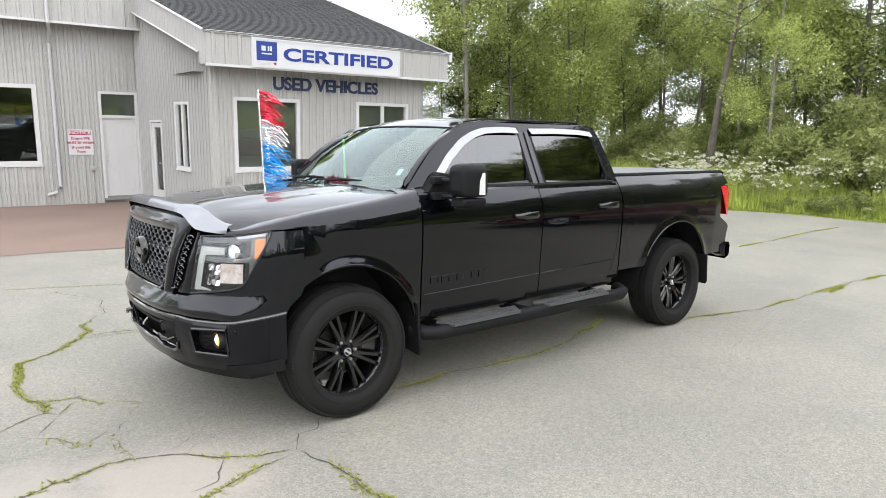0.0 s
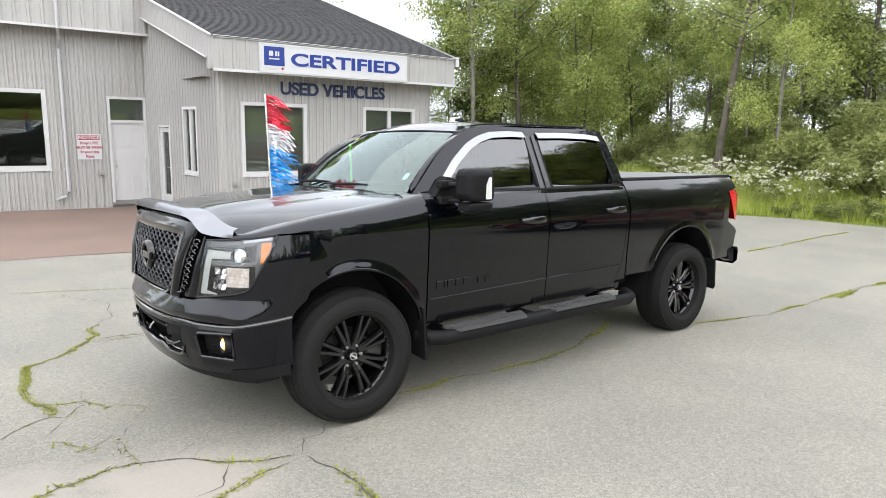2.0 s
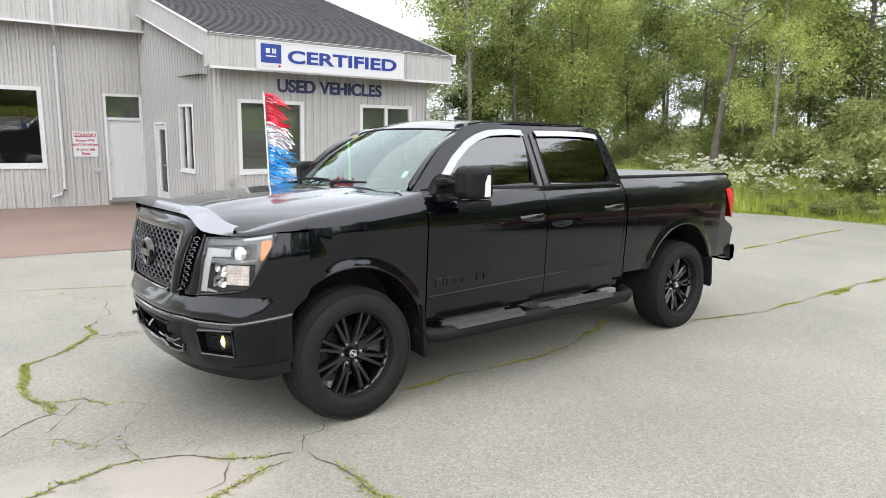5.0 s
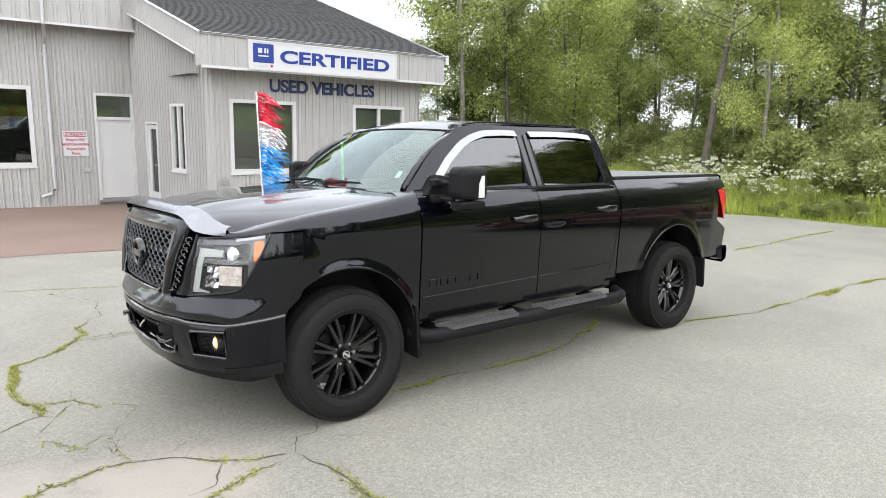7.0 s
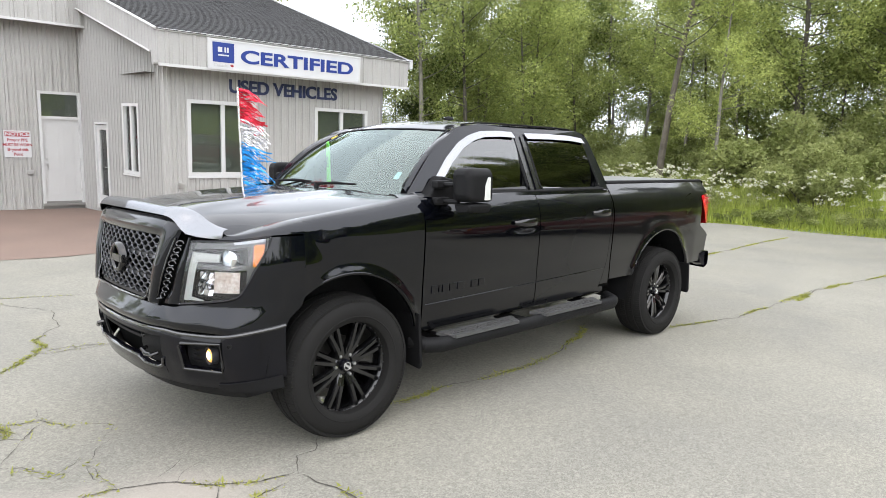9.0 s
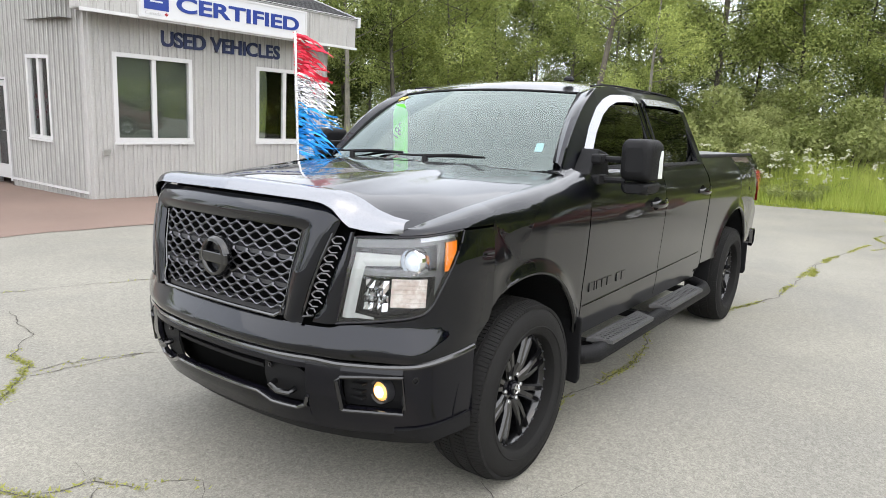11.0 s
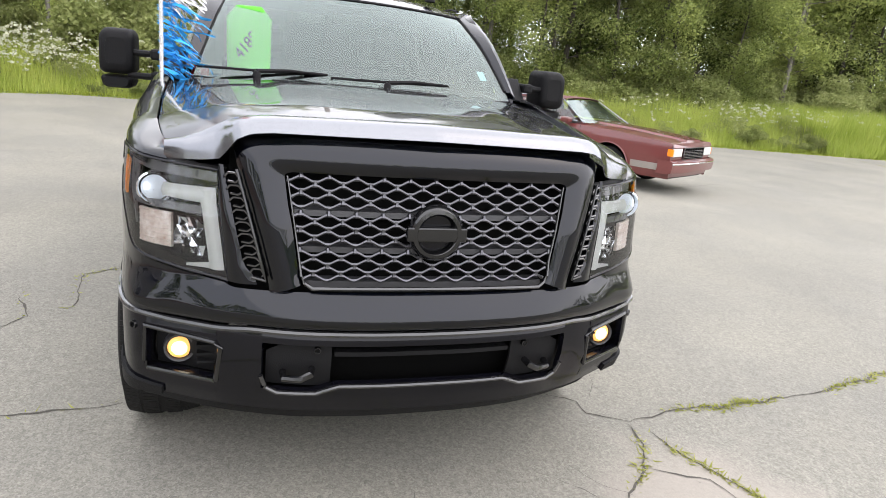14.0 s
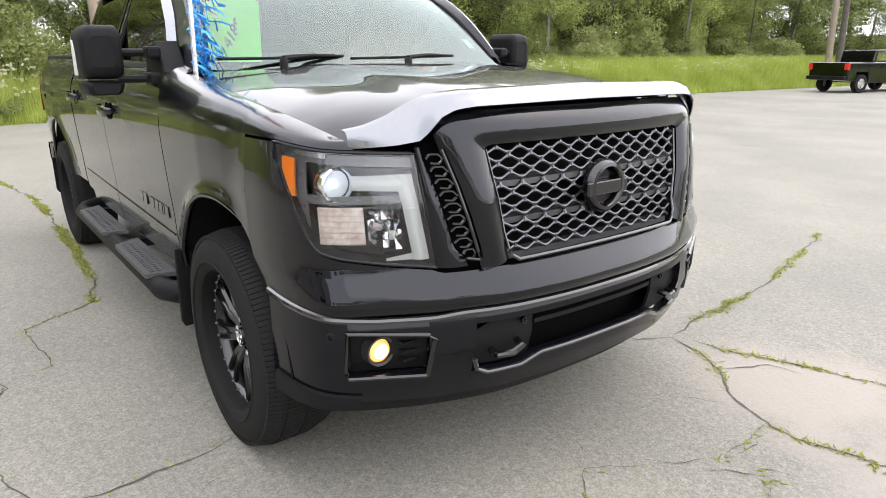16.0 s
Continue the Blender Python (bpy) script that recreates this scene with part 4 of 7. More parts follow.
def hl_lo(k):
    return lerp([(HL0, .815), (5, .832), (6, .850), (6.6, .866), (6.9, .890), (7.2, .945), (7.5, 1.0), (7.9, 1.07), (8.3, 1.150)], k)


def hl_hi(k):
    return lerp([(HL0, 1.136), (6, 1.148), (8.3, 1.168)], k)


for side in (-1, 1):
    # painted skin under the headlight, from the chin to the lamp
    if side < 0:
        part("lower_fascia", nose_patch(0, 10, .705, lambda k: .80 if k < HL0 - .3 else min(hl_lo(k) - .006, .80 + (k - HL0 + .3) * .05) if k < 6 else min(hl_lo(k) - .006, 1.16) if k < HL1 else 1.165, 0, nk=60, nz=10), PAINT, truck, smooth=True)
    # fender tip above the lamp
    bm = bmesh.new()
    rows = []
    for i in range(13):
        k = knot(.80, 1.15) + (10 - knot(.80, 1.15)) * i / 12
        p = Vector(nose(k, hl_hi(k) + .006, side))
        xs_ = max(p.x + .01, -.62)
        q = Vector((xs_, side * min(seam_y(xs_), abs(p.y) - .004), seam_z(xs_)))
        row = []
        for j in range(9):
            t = j / 8
            lin = p + (q - p) * t + Vector((0, side * .012, .012)) * math.sin(t * math.pi)
            a = math.pi / 2 * t
            ell = Vector((p.x + (q.x - p.x) * t, side * (abs(q.y) + (abs(p.y) - abs(q.y)) * max(0, math.cos(a)) ** .8), p.z + (q.z - p.z) * math.sin(a) ** .9))
            row.append(tuple(lin + (ell - lin) * min(1, i / 10)))
        rows.append(row)
    sheet(bm, rows)
    shell(bm, .01)
    part("fender_tip", bm, PAINT, truck, smooth=True)


# hood
def hood_z(x, y):
    zc = lerp([(-.86, 1.288), (-.79, 1.311), (-.6, 1.343), (-.3, 1.371), (0, 1.390), (.25, 1.401), (.46, 1.402)], x)
    r = min(1, abs(y) / (seam_y(x) - .004))
    dome = .014 * (1 - min(1, max(0, (abs(y) - .40) / .10))) * min(1, max(0, (x + .8) / .3))
    return zc - (zc - seam_z(x) - .002) * r ** 3.6 + dome - .014


def hood_front(y):
    return lerp([(0, -.80), (.45, -.775), (.62, -.70), (.72, -.655), (.88, -.60)], abs(y))


bm = bmesh.new()
rows = []
for i in range(41):
    v = -1 + 2 * i / 40
    row = []
    for j in range(25):
        f = j / 24
        yf = v * .80
        x = hood_front(yf) * (1 - f) + (.36 + .10 * abs(v) ** 2.5) * f
        y = v * (seam_y(x) - .005)
        row.append((x, y, hood_z(x, y)))
    rows.append(row)
sheet(bm, rows)
bmesh.ops.recalc_face_normals(bm, faces=bm.faces)
shell(bm, .012)
hood = part("hood", bm, PAINT, truck, smooth=True)

# chrome deflector along the hood's leading edge
DEFL = [(0, -0.789, 1.346, -0.878, 1.298), (0.5, -0.769, 1.336, -0.856, 1.292), (0.56, -0.754, 1.33, -0.844, 1.285), (0.6, -0.734, 1.32, -0.831, 1.265), (0.625, -0.724, 1.31, -0.816, 1.23), (0.645, -0.712, 1.298, -0.796, 1.202), (0.7, -0.694, 1.266, -0.761, 1.19), (0.76, -0.669, 1.242, -0.721, 1.184), (0.81, -0.639, 1.23, -0.674, 1.18)]
bm = bmesh.new()
rows = []
for i in range(101):
    y = -.810 + 1.62 * i / 100
    q = [float(np.interp(abs(y), [d[0] for d in DEFL], [d[c] for d in DEFL])) for c in (1, 2, 3, 4)]
    row = []
    for j in range(7):
        t = j / 6
        row.append((q[0] + (q[2] - q[0]) * t - .012 * math.sin(math.pi * t), y, q[1] + (q[3] - q[1]) * t + .014 * math.sin(math.pi * t)))
    rows.append(row)
sheet(bm, rows)
bmesh.ops.recalc_face_normals(bm, faces=bm.faces)
shell(bm, .004)
part("hood_deflector", bm, DEFLECTOR, truck, "chrome hood deflector", smooth=True)

# grille surround: one rolled frame over the top and down both legs
OPEN = [(.815, .395), (.85, .415), (1.0, .439), (1.15, .463), (1.155, .46)]
RING = [((0, 1.155), (0, 1.252)), ((.25, 1.155), (.30, 1.252)), ((.40, 1.155), (.50, 1.250)), ((.435, 1.153), (.565, 1.240)), ((.450, 1.144), (.598, 1.215)), ((.448, 1.12), (.596, 1.18)), ((.440, 1.06), (.572, 1.09)), ((.428, 1.0), (.545, 1.0)), ((.415, .92), (.522, .91)), ((.405, .86), (.506, .85)), ((.395, .825), (.497, .80))]
bm = bmesh.new()
rows = []
for i in range(-60, 61):
    t, sd = abs(i) / 60 * (len(RING) - 1), (1 if i > 0 else -1)
    inn, out = (smooth_tab([r_[q] for r_ in RING], t) for q in (0, 1))
    inn[0] += .010 * min(1, t / 3)
    row = []
    for j in range(13):
        g = j / 12
        y, z = inn * (1 - g) + out * g
        row.append(nose(knot(max(y, 1e-4), z), z, sd, .002 + .036 * math.sin(math.pi * min(1, .12 + g * .8)) ** .8))
    rows.append(row)
sheet(bm, rows)
shell(bm, .02)
part("grille_surround", bm, PAINT, truck, "gloss black grille surround", smooth=True)
for side in (-1, 1):
    # bright lower lip of the opening
    bm = bmesh.new()
    tube(bm, [nose(knot(.40, .815) * i / 14, .818, side, .028) for i in range(14)] + [nose(knot(lerp(OPEN, z) - .008, z), z, side, .012 if z > .86 else .024) for z in (.832, .85, .90, 1.0, 1.08, 1.142)], [.007] * 14 + [.006, .0045, .004, .0035, .003, .003], 6)
    part("grille_lip", bm, GLOSS, truck, smooth=True)

# near-black sheet behind the grille and the vents: their depth's shade as colour
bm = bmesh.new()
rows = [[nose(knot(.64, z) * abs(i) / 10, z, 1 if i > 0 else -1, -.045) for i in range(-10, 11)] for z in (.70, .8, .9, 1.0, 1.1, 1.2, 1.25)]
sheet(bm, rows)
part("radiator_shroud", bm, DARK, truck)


# honeycomb bars: flat lens-shaped cells, joined side by side by short upright necks
def honeycomb(bm, y_lim, z0, step, lines, pitch, d, amp=.0145, r=.0043):
    def P(y, z):
        return nose(knot(max(1e-4, abs(y)), z), z, 1 if y > 0 else -1, d)
    for i in range(lines):
        z = z0 + step * i
        lim = y_lim(z)
        n_ = int(2 * lim / pitch) + 3
        for col in range(-n_, n_ + 1):
            low, high = col * pitch + (pitch / 2 if i % 2 else 0), col * pitch + (0 if i % 2 else pitch / 2)
            for peak in (high, high - pitch if i % 2 == 0 else high + pitch):
                run = []
                for q in range(7):
                    f = q / 6
                    y = low + (peak - low) * f
                    if abs(y) <= lim:
                        run.append(P(y, z + amp * (.5 - .5 * math.cos(math.pi * f)) - amp / 2))
                if len(run) > 1:
                    tube(bm, run, [r * (1.6 if q in (0, len(run) - 1) else 1.25 if q in (1, len(run) - 2) else 1.0) for q in range(len(run))], 6, caps=False)
            if abs(high) <= lim:
                top = z + step - amp / 2 if i < lines - 1 else z + amp / 2 + .010
                tube(bm, [P(high, z + amp / 2 - .002), P(high, .5 * (z + amp / 2 + top)), P(high, top + .002)], [r * 2.0, r * 1.7, r * (2.0 if i < lines - 1 else 1.2)], 6, caps=False)


SLAT = mat("dark_grey_slat", (0.030, 0.030, 0.033), 0.40, var=0.1)
for z0 in (1.061, .952, .843):
    bm = bmesh.new()
    honeycomb(bm, lambda z: lerp(OPEN, z) - .004, z0, .0245, 4, .083, .004)
    part("grille_mesh", bm, GRILLE, truck, "grey honeycomb grille", smooth=True)
for z in (1.040, .931, .826):
    bm = bmesh.new()
    for side in (-1, 1):
        rows = [[nose(knot(lerp(OPEN, z) - .004, z) * i / 10, z + dz, side, dd) for i in range(11)] for dz, dd in ((-.013, -.03), (-.012, -.002), (.006, -.001), (.014, -.03))]
        sheet(bm, rows)
    part("grille_bar", bm, SLAT, truck, smooth=False)

# round emblem as plain shapes: ring and cross bar
bm = bmesh.new()
lathe(bm, [(.056, .02), (.058, -.008), (.066, -.018), (.078, -.016), (.087, -.006), (.089, .02)], 40, "x", (-.922, 0, 1.018))
emb = part("emblem", bm, RIM, truck, "black round grille emblem", smooth=True)
bm = bmesh.new()
lathe(bm, [(.001, 0), (.064, 0)], 32, "x", (-.913, 0, 1.018))
part("emblem_disc", bm, BUMPER, emb)
bm = bmesh.new()
box(bm, -.938, -.913, -.098, .098, .993, 1.040)
soften(part("emblem_bar", bm, RIM, emb), .006)

# vents between surround and headlights
for side in (-1, 1):
    bm = bmesh.new()
    ylo, yhi = (lambda z: lerp([(.83, .505), (1.15, .585)], z)), (lambda z: lerp([(.83, .535), (.87, .575), (1.15, .635)], z))
    for i in range(9):
        z = .85 + i * .034
        a, b = ylo(z) + .004, yhi(z) - .004
        m_ = .5 * (a + b)
        for q0, q1 in (((a, z), (m_ - .01, z + .014)), ((m_ - .01, z + .014), (m_ + .012, z + .014)), ((m_ + .012, z + .014), (b, z + .002)), ((a, z), (m_ - .01, z - .012)), ((m_ - .01, z - .012), (m_ + .012, z - .010))):
            tube(bm, [nose(knot(q0[0], q0[1]), q0[1], side, .016), nose(knot(q1[0], q1[1]), q1[1], side, .016)], .004, 5, caps=False)
    vent = part("side_vent", bm, GLOSS, truck)
    bm = bmesh.new()
    rows = []
    for i in range(15):
        z = .815 + (1.155 - .815) * i / 14
        ka_, kb_ = knot(yhi(z), z), HL0 - .02 + SKEW * (z - 1.0)
        rows.append([nose(ka_ + (kb_ - ka_) * j / 5, z, side, .012 * math.sin(math.pi * (j + 1) / 7)) for j in range(6)])
    sheet(bm, rows)
    shell(bm, .012)
    part("vent_panel", bm, PAINT, vent, smooth=True)
    bm = bmesh.new()
    tube(bm, [nose(knot(ylo(z), z), z, side, .03) for z in (1.15, 1.05, .95, .86, .835)] + [nose(knot(.545, .84), .842, side, .028)], .005, 6)
    part("vent_rim", bm, RIM, vent, smooth=True)

# headlights
SIGNAL = mat("frosted_signal_lens", (0.80, 0.74, 0.70), 0.3, var=0.3, scale=22, tint=(0.72, 0.52, 0.42))
LAMP_GREY = mat("grey_lamp_bezel", (0.10, 0.10, 0.105), 0.28, var=0.1, spec=0.7)
for side in (-1, 1):
    cover = face_out(nose_patch(HL0, HL1, hl_lo, hl_hi, side, .004, nk=34, nz=8, thick=0, skew=SKEW))
    lamp = part("headlight", cover, CLEAR, truck, "clear wrap-around headlight with a white light guide", smooth=True)
    lamp.visible_shadow = False
    part("housing", nose_patch(HL0, HL1 - .15, lambda k: hl_lo(k) + .004, lambda k: hl_hi(k) - .004, side, -.06, nk=30, nz=6, thick=0, skew=SKEW), BUMPER, lamp, smooth=True)
    # closing wall and black gasket along the lamp's edge
    bm, bg = bmesh.new(), bmesh.new()
    edge = [(HL0, hl_lo(HL0) + (hl_hi(HL0) - hl_lo(HL0)) * i / 6) for i in range(6)] + [(HL0 + (HL1 - HL0) * i / 30, hl_hi(HL0 + (HL1 - HL0) * i / 30)) for i in range(31)] + [(HL1 - (HL1 - HL0) * i / 30, hl_lo(HL1 - (HL1 - HL0) * i / 30)) for i in range(1, 31)]
    edge = [(k + SKEW * (z - 1.0) * (1 - (k - HL0) / (HL1 - HL0)), z) for k, z in edge]
    sheet(bm, [[nose(k, z, side, d) for d in (.003, -.06)] for k, z in edge])
    part("rim_wall", bm, MATTE, lamp)
    tube(bg, [nose(k, z, side, .001) for k, z in edge + edge[:1]], .0055, 6)
    part("gasket", bg, BUMPER, lamp, smooth=True)
    # light guide: a bracket along the inner edge, with a foot and an upper arm
    bm = bmesh.new()
    inner = lambda z: HL0 + .16 + SKEW * (z - 1.0) * .95
    rows = []
    for i in range(17):
        z = .838 + (1.082 - .838) * i / 16
        wide_ = .40 + .10 * max(0, (z - 1.02) / .06)
        rows.append([nose(inner(z) + wide_ * j / 4, z, side, -.012 + .009 * math.sin(math.pi * j / 4)) for j in range(5)])
    sheet(bm, rows)
    rows = []
    for i in range(13):
        f = i / 12
        kk = inner(1.06) + .3 + f * 1.10
        rows.append([nose(kk, 1.034 + .006 * f + (.047 - .008 * f) * j / 4, side, -.012 + .009 * math.sin(math.pi * j / 4)) for j in range(5)])
    sheet(bm, rows)
    rows = []
    for i in range(7):
        f = i / 6
        rows.append([nose(inner(.84) + .30 + f * .75, .838 + (.020 - .013 * f) * j / 2, side, -.016) for j in range(3)])
    sheet(bm, rows)
    part("light_guide", bm, DRL, lamp, smooth=True)
    # grey shelf that joins the arm to the projector and runs along the top
    part("upper_bezel", nose_patch(HL0 + .1, HL1 - .4, lambda k: hl_hi(k) - .040, lambda k: hl_hi(k) - .012, side, -.022, nk=24, nz=3, thick=.006, skew=SKEW), LAMP_GREY, lamp, smooth=True)
    part("bezel_strip", nose_patch(6.1, HL1 - .30, lambda k: hl_hi(k) - .022, lambda k: hl_hi(k) - .007, side, -.004, nk=18, nz=2, thick=.005), SATIN, lamp, "bright strip along the lamp's top", smooth=True)
    part("bezel", nose_patch(knot(.66, 1.0), 7.2, 1.000, 1.022, side, -.020, nk=14, nz=3, thick=.03), LAMP_GREY, lamp)
    part("outer_bezel", nose_patch(7.05, HL1 - .25, lambda k: hl_lo(k) + .012, lambda k: hl_hi(k) - .028, side, -.022, nk=12, nz=5, thick=.006), LAMP_GREY, lamp, smooth=True)
    # projector
    c = Vector(nose(knot(.857, 1.054), 1.054, side, -.026))
    bm = bmesh.new()
    lathe(bm, [(.040, .03), (.043, .0), (.047, -.014), (.052, -.010), (.054, .03)], 32, "x", c)
    ring = part("projector_ring", bm, CHROME, lamp, smooth=True)
    bm = bmesh.new()
    lathe(bm, [(.001, -.030), (.014, -.028), (.028, -.018), (.040, 0.002)], 28, "x", c)
    part("projector_lens", bm, LAMP_COOL, ring, "lit projector lens", smooth=True)
    # faceted reflector beside the turn signal
    bm = bmesh.new()
    k0, k1 = knot(.705, .92), knot(.792, .92)
    for i in range(5):
        for j in range(4):
            ka_, kb_ = k0 + (k1 - k0) * i / 5, k0 + (k1 - k0) * (i + 1) / 5
            za, zb = .868 + .028 * j, .868 + .028 * (j + 1)
            dd = [-.050 + .035 * random.random() for _ in range(4)]
            bm.faces.new([bm.verts.new(nose(a, b, side, q)) for (a, b), q in zip(((ka_, za), (kb_, za), (kb_, zb), (ka_, zb)), dd)])
    part("reflector", bm, CHROME, lamp)
    bm = bmesh.new()
    lathe(bm, [(.001, -.012), (.013, -.010), (.016, .0), (.030, .012), (.034, .03)], 20, "x", Vector(nose(knot(.748, .93), .932, side, -.035)))
    part("bulb_cup", bm, CHROME, lamp, smooth=True)
    k0, k1 = knot(.800, .94), knot(.905, .94)
    part("turn_signal", nose_patch(k0, k1, .884, .990, side, -.02, nk=8, nz=6, thick=.01), SIGNAL, lamp)
    bm = bmesh.new()
    for i in range(7):
        z = .888 + .016 * i
        tube(bm, [nose(k0 + (k1 - k0) * t, z, side, -.019) for t in (0, .5, 1)], .003, 4)
    part("signal_rib", bm, SIGNAL, lamp)
    # amber marker
    part("marker_lens", nose_patch(7.35, 7.95, lambda k: max(hl_lo(k) + .016, 1.02), lambda k: hl_hi(k) - .034, side, -.002, nk=8, nz=5, thick=.006), AMBER, lamp, "amber side marker", smooth=True)

# bumper: satin lower skin with openings, built in pieces
def rise(k):
    """Top edge of the bumper skin."""
    return lerp([(0, .682), (5, .686), (7, .70), (10, .725)], k)


SLOT_K = knot(.52, .56)
for side in (-1, 1):
    pieces = [
        (0, SLOT_K, lambda k: .632 - .0 * k, rise),
        (0, SLOT_K, .40, lambda k: lerp([(0, .492), (knot(.30, .49), .492), (knot(.36, .47), .468), (SLOT_K, .468)], k)),
        (SLOT_K, knot(.655, .6), .40, rise),
        (knot(.655, .6), knot(.865, .6), lambda k: lerp([(knot(.655, .6), .632), (knot(.865, .6), .655)], k), rise),
        (knot(.655, .6), knot(.865, .6), lambda k: lerp([(4, .40), (10, .42)], k), lambda k: .508),
        (knot(.865, .6), 10, lambda k: lerp([(5, .405), (8, .42), (10, .45)], k), rise),
    ]
    for i, (a, b, lo, hi) in enumerate(pieces):
        if a == 0 and side > 0:
            continue
        part("bumper_skin" if i == 0 else "bumper_section", nose_patch(a, b, lo, hi, side if a else 0, nk=18, nz=8, thick=.02), BUMPER, truck, smooth=True)
    # bumper corner running back to the wheel arch
    bm = bmesh.new()
    rows = []
    for z in [.40 + .32 * i / 12 for i in range(13)]:
        p = Vector(nose(10, z, side))
        q = Vector((-.535 + (z - .38) * .36, side * .955, z))
        q.x = max(q.x, p.x + .0)
        rows.append([tuple(p + (q - p) * t) for t in (0, .5, 1)])
    sheet(bm, rows)
    part("bumper_corner", bm, BUMPER, truck, smooth=True)
    # rolled top edge
    bm = bmesh.new()
    tube(bm, [nose(10 * i / 40, rise(10 * i / 40), side, .002) for i in range(41)], .011, 8)
    part("bumper_edge", bm, GLOSS, truck, smooth=True)
    # chrome-like lip under the slot
    bm = bmesh.new()
    kk = [(0, .487), (knot(.28, .49), .487), (knot(.35, .47), .463), (knot(.47, .46), .461), (knot(.505, .47), .475), (knot(.52, .5), .51)]
    tube(bm, [nose(np.interp(t, range(6), [a for a, _ in kk]), np.interp(t, range(6), [b for _, b in kk]), side, .004) for t in [i / 4 for i in range(21)]], .0085, 8)
    part("bumper_lip", bm, GLOSS, truck, smooth=True)
    # air dam below
    if side < 0:
        part("air_dam", nose_patch(0, 9.0, lambda k: lerp([(0, .335), (5, .335), (9, .37)], k), .405, 0, -.03, nk=24, nz=3, thick=.015), MATTE, truck, smooth=True)
    # lower valance, proud of the skin
    part("valance", nose_patch(5.3, 9.7, .395, lambda k: lerp([(5.3, .43), (7, .45), (9.7, .462)], k), side, .012, nk=16, nz=4, thick=.02), MATTE, truck, smooth=True)
    # slot: near-black sheet for the pocket's shade, cross bar and tow-hook bezel
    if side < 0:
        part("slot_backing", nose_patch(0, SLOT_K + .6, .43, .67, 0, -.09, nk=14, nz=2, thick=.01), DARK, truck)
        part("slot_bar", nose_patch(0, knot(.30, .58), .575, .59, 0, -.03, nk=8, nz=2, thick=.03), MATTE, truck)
    bez = part("tow_hook_bezel", nose_patch(knot(.31, .56), knot(.515, .56), lambda k: .475, lambda k: lerp([(knot(.31, .56), .63), (knot(.44, .56), .628), (knot(.515, .56), .585)], k), side, -.028, nk=12, nz=6, thick=.01), MATTE, truck, smooth=True)
    bm = bmesh.new()
    tube(bm, [nose(knot(.37, .52), .535, side, -.02), nose(knot(.37, .52), .530, side, .012), nose(knot(.40, .51), .513, side, .016), nose(knot(.45, .51), .513, side, .012), nose(knot(.46, .51), .52, side, -.02)], .012, 8)
    part("tow_hook", bm, RIM, bez, smooth=True)
    bm = bmesh.new()
    c = Vector(nose(knot(.355, .60), .603, side, -.014))
    lathe(bm, [(.0065, -.003), (.008, -.006), (.010, -.006), (.012, .005)], 16, "x", c)
    part("parking_sensor", bm, RIM, bez, smooth=True)
    bm = bmesh.new()
    c = Vector(nose(knot(.905, .64), .645, side, .002))
    lathe(bm, [(.008, .002), (.010, -.004), (.0125, -.004), (.015, .004)], 16, "x", (0, 0, 0))
    bmesh.ops.rotate(bm, verts=bm.verts, matrix=Euler((0, 0, radians(-side * 40))).to_matrix())
    bmesh.ops.translate(bm, verts=bm.verts, vec=c)
    part("parking_sensor", bm, RIM, truck, smooth=True)
    # fog lamp recess
    kf0, kf1 = knot(.655, .6), knot(.865, .6)
    fog = part("fog_lamp_bezel", nose_patch(kf0, kf1, .505, lambda k: lerp([(kf0, .635), (kf1, .658)], k), side, -.05, nk=10, nz=5, thick=.01), MATTE, truck)
    bm = bmesh.new()
    loop = [(kf0, .50), (kf1, .505), (kf1 + .1, .53), (kf1 + .05, .655), (kf0, .638), (kf0 - .12, .62)]
    tube(bm, [nose(a, b, side, .002) for a, b in loop + loop[:1]], .009, 8)
    sheet(bm, [[nose(a, b, side, d) for a, b in loop + loop[:1]] for d in (0, -.055)])
    part("bezel_rim", bm, RIM, fog, smooth=True)
    c = Vector(nose(knot(.785, .575), .578, side, -.036))
    bm = bmesh.new()
    lathe(bm, [(.036, .03), (.040, -.004), (.047, -.006), (.05, .03)], 24, "x", c)
    part("fog_lamp_ring", bm, SLAT, fog, smooth=True)
    bm = bmesh.new()
    lathe(bm, [(.024, -.006), (.031, -.003), (.037, .004)], 24, "x", c)
    part("fog_lamp_lens", bm, LAMP_WARM, fog, "lit warm fog lamp", smooth=True)
    bm = bmesh.new()
    lathe(bm, [(.001, -.013), (.015, -.011), (.0245, -.0055)], 24, "x", c)
    part("fog_lamp_bulb", bm, LAMP_HOT, fog, smooth=True)
    bm = bmesh.new()
    for i in range(3):
        box(bm, 0, .03, -.045, .045, -.03 + i * .028, -.022 + i * .028, Matrix.Translation(nose(knot(.69, .57), .57, side, -.045)))
    part("fog_louvre", bm, MATTE, fog)

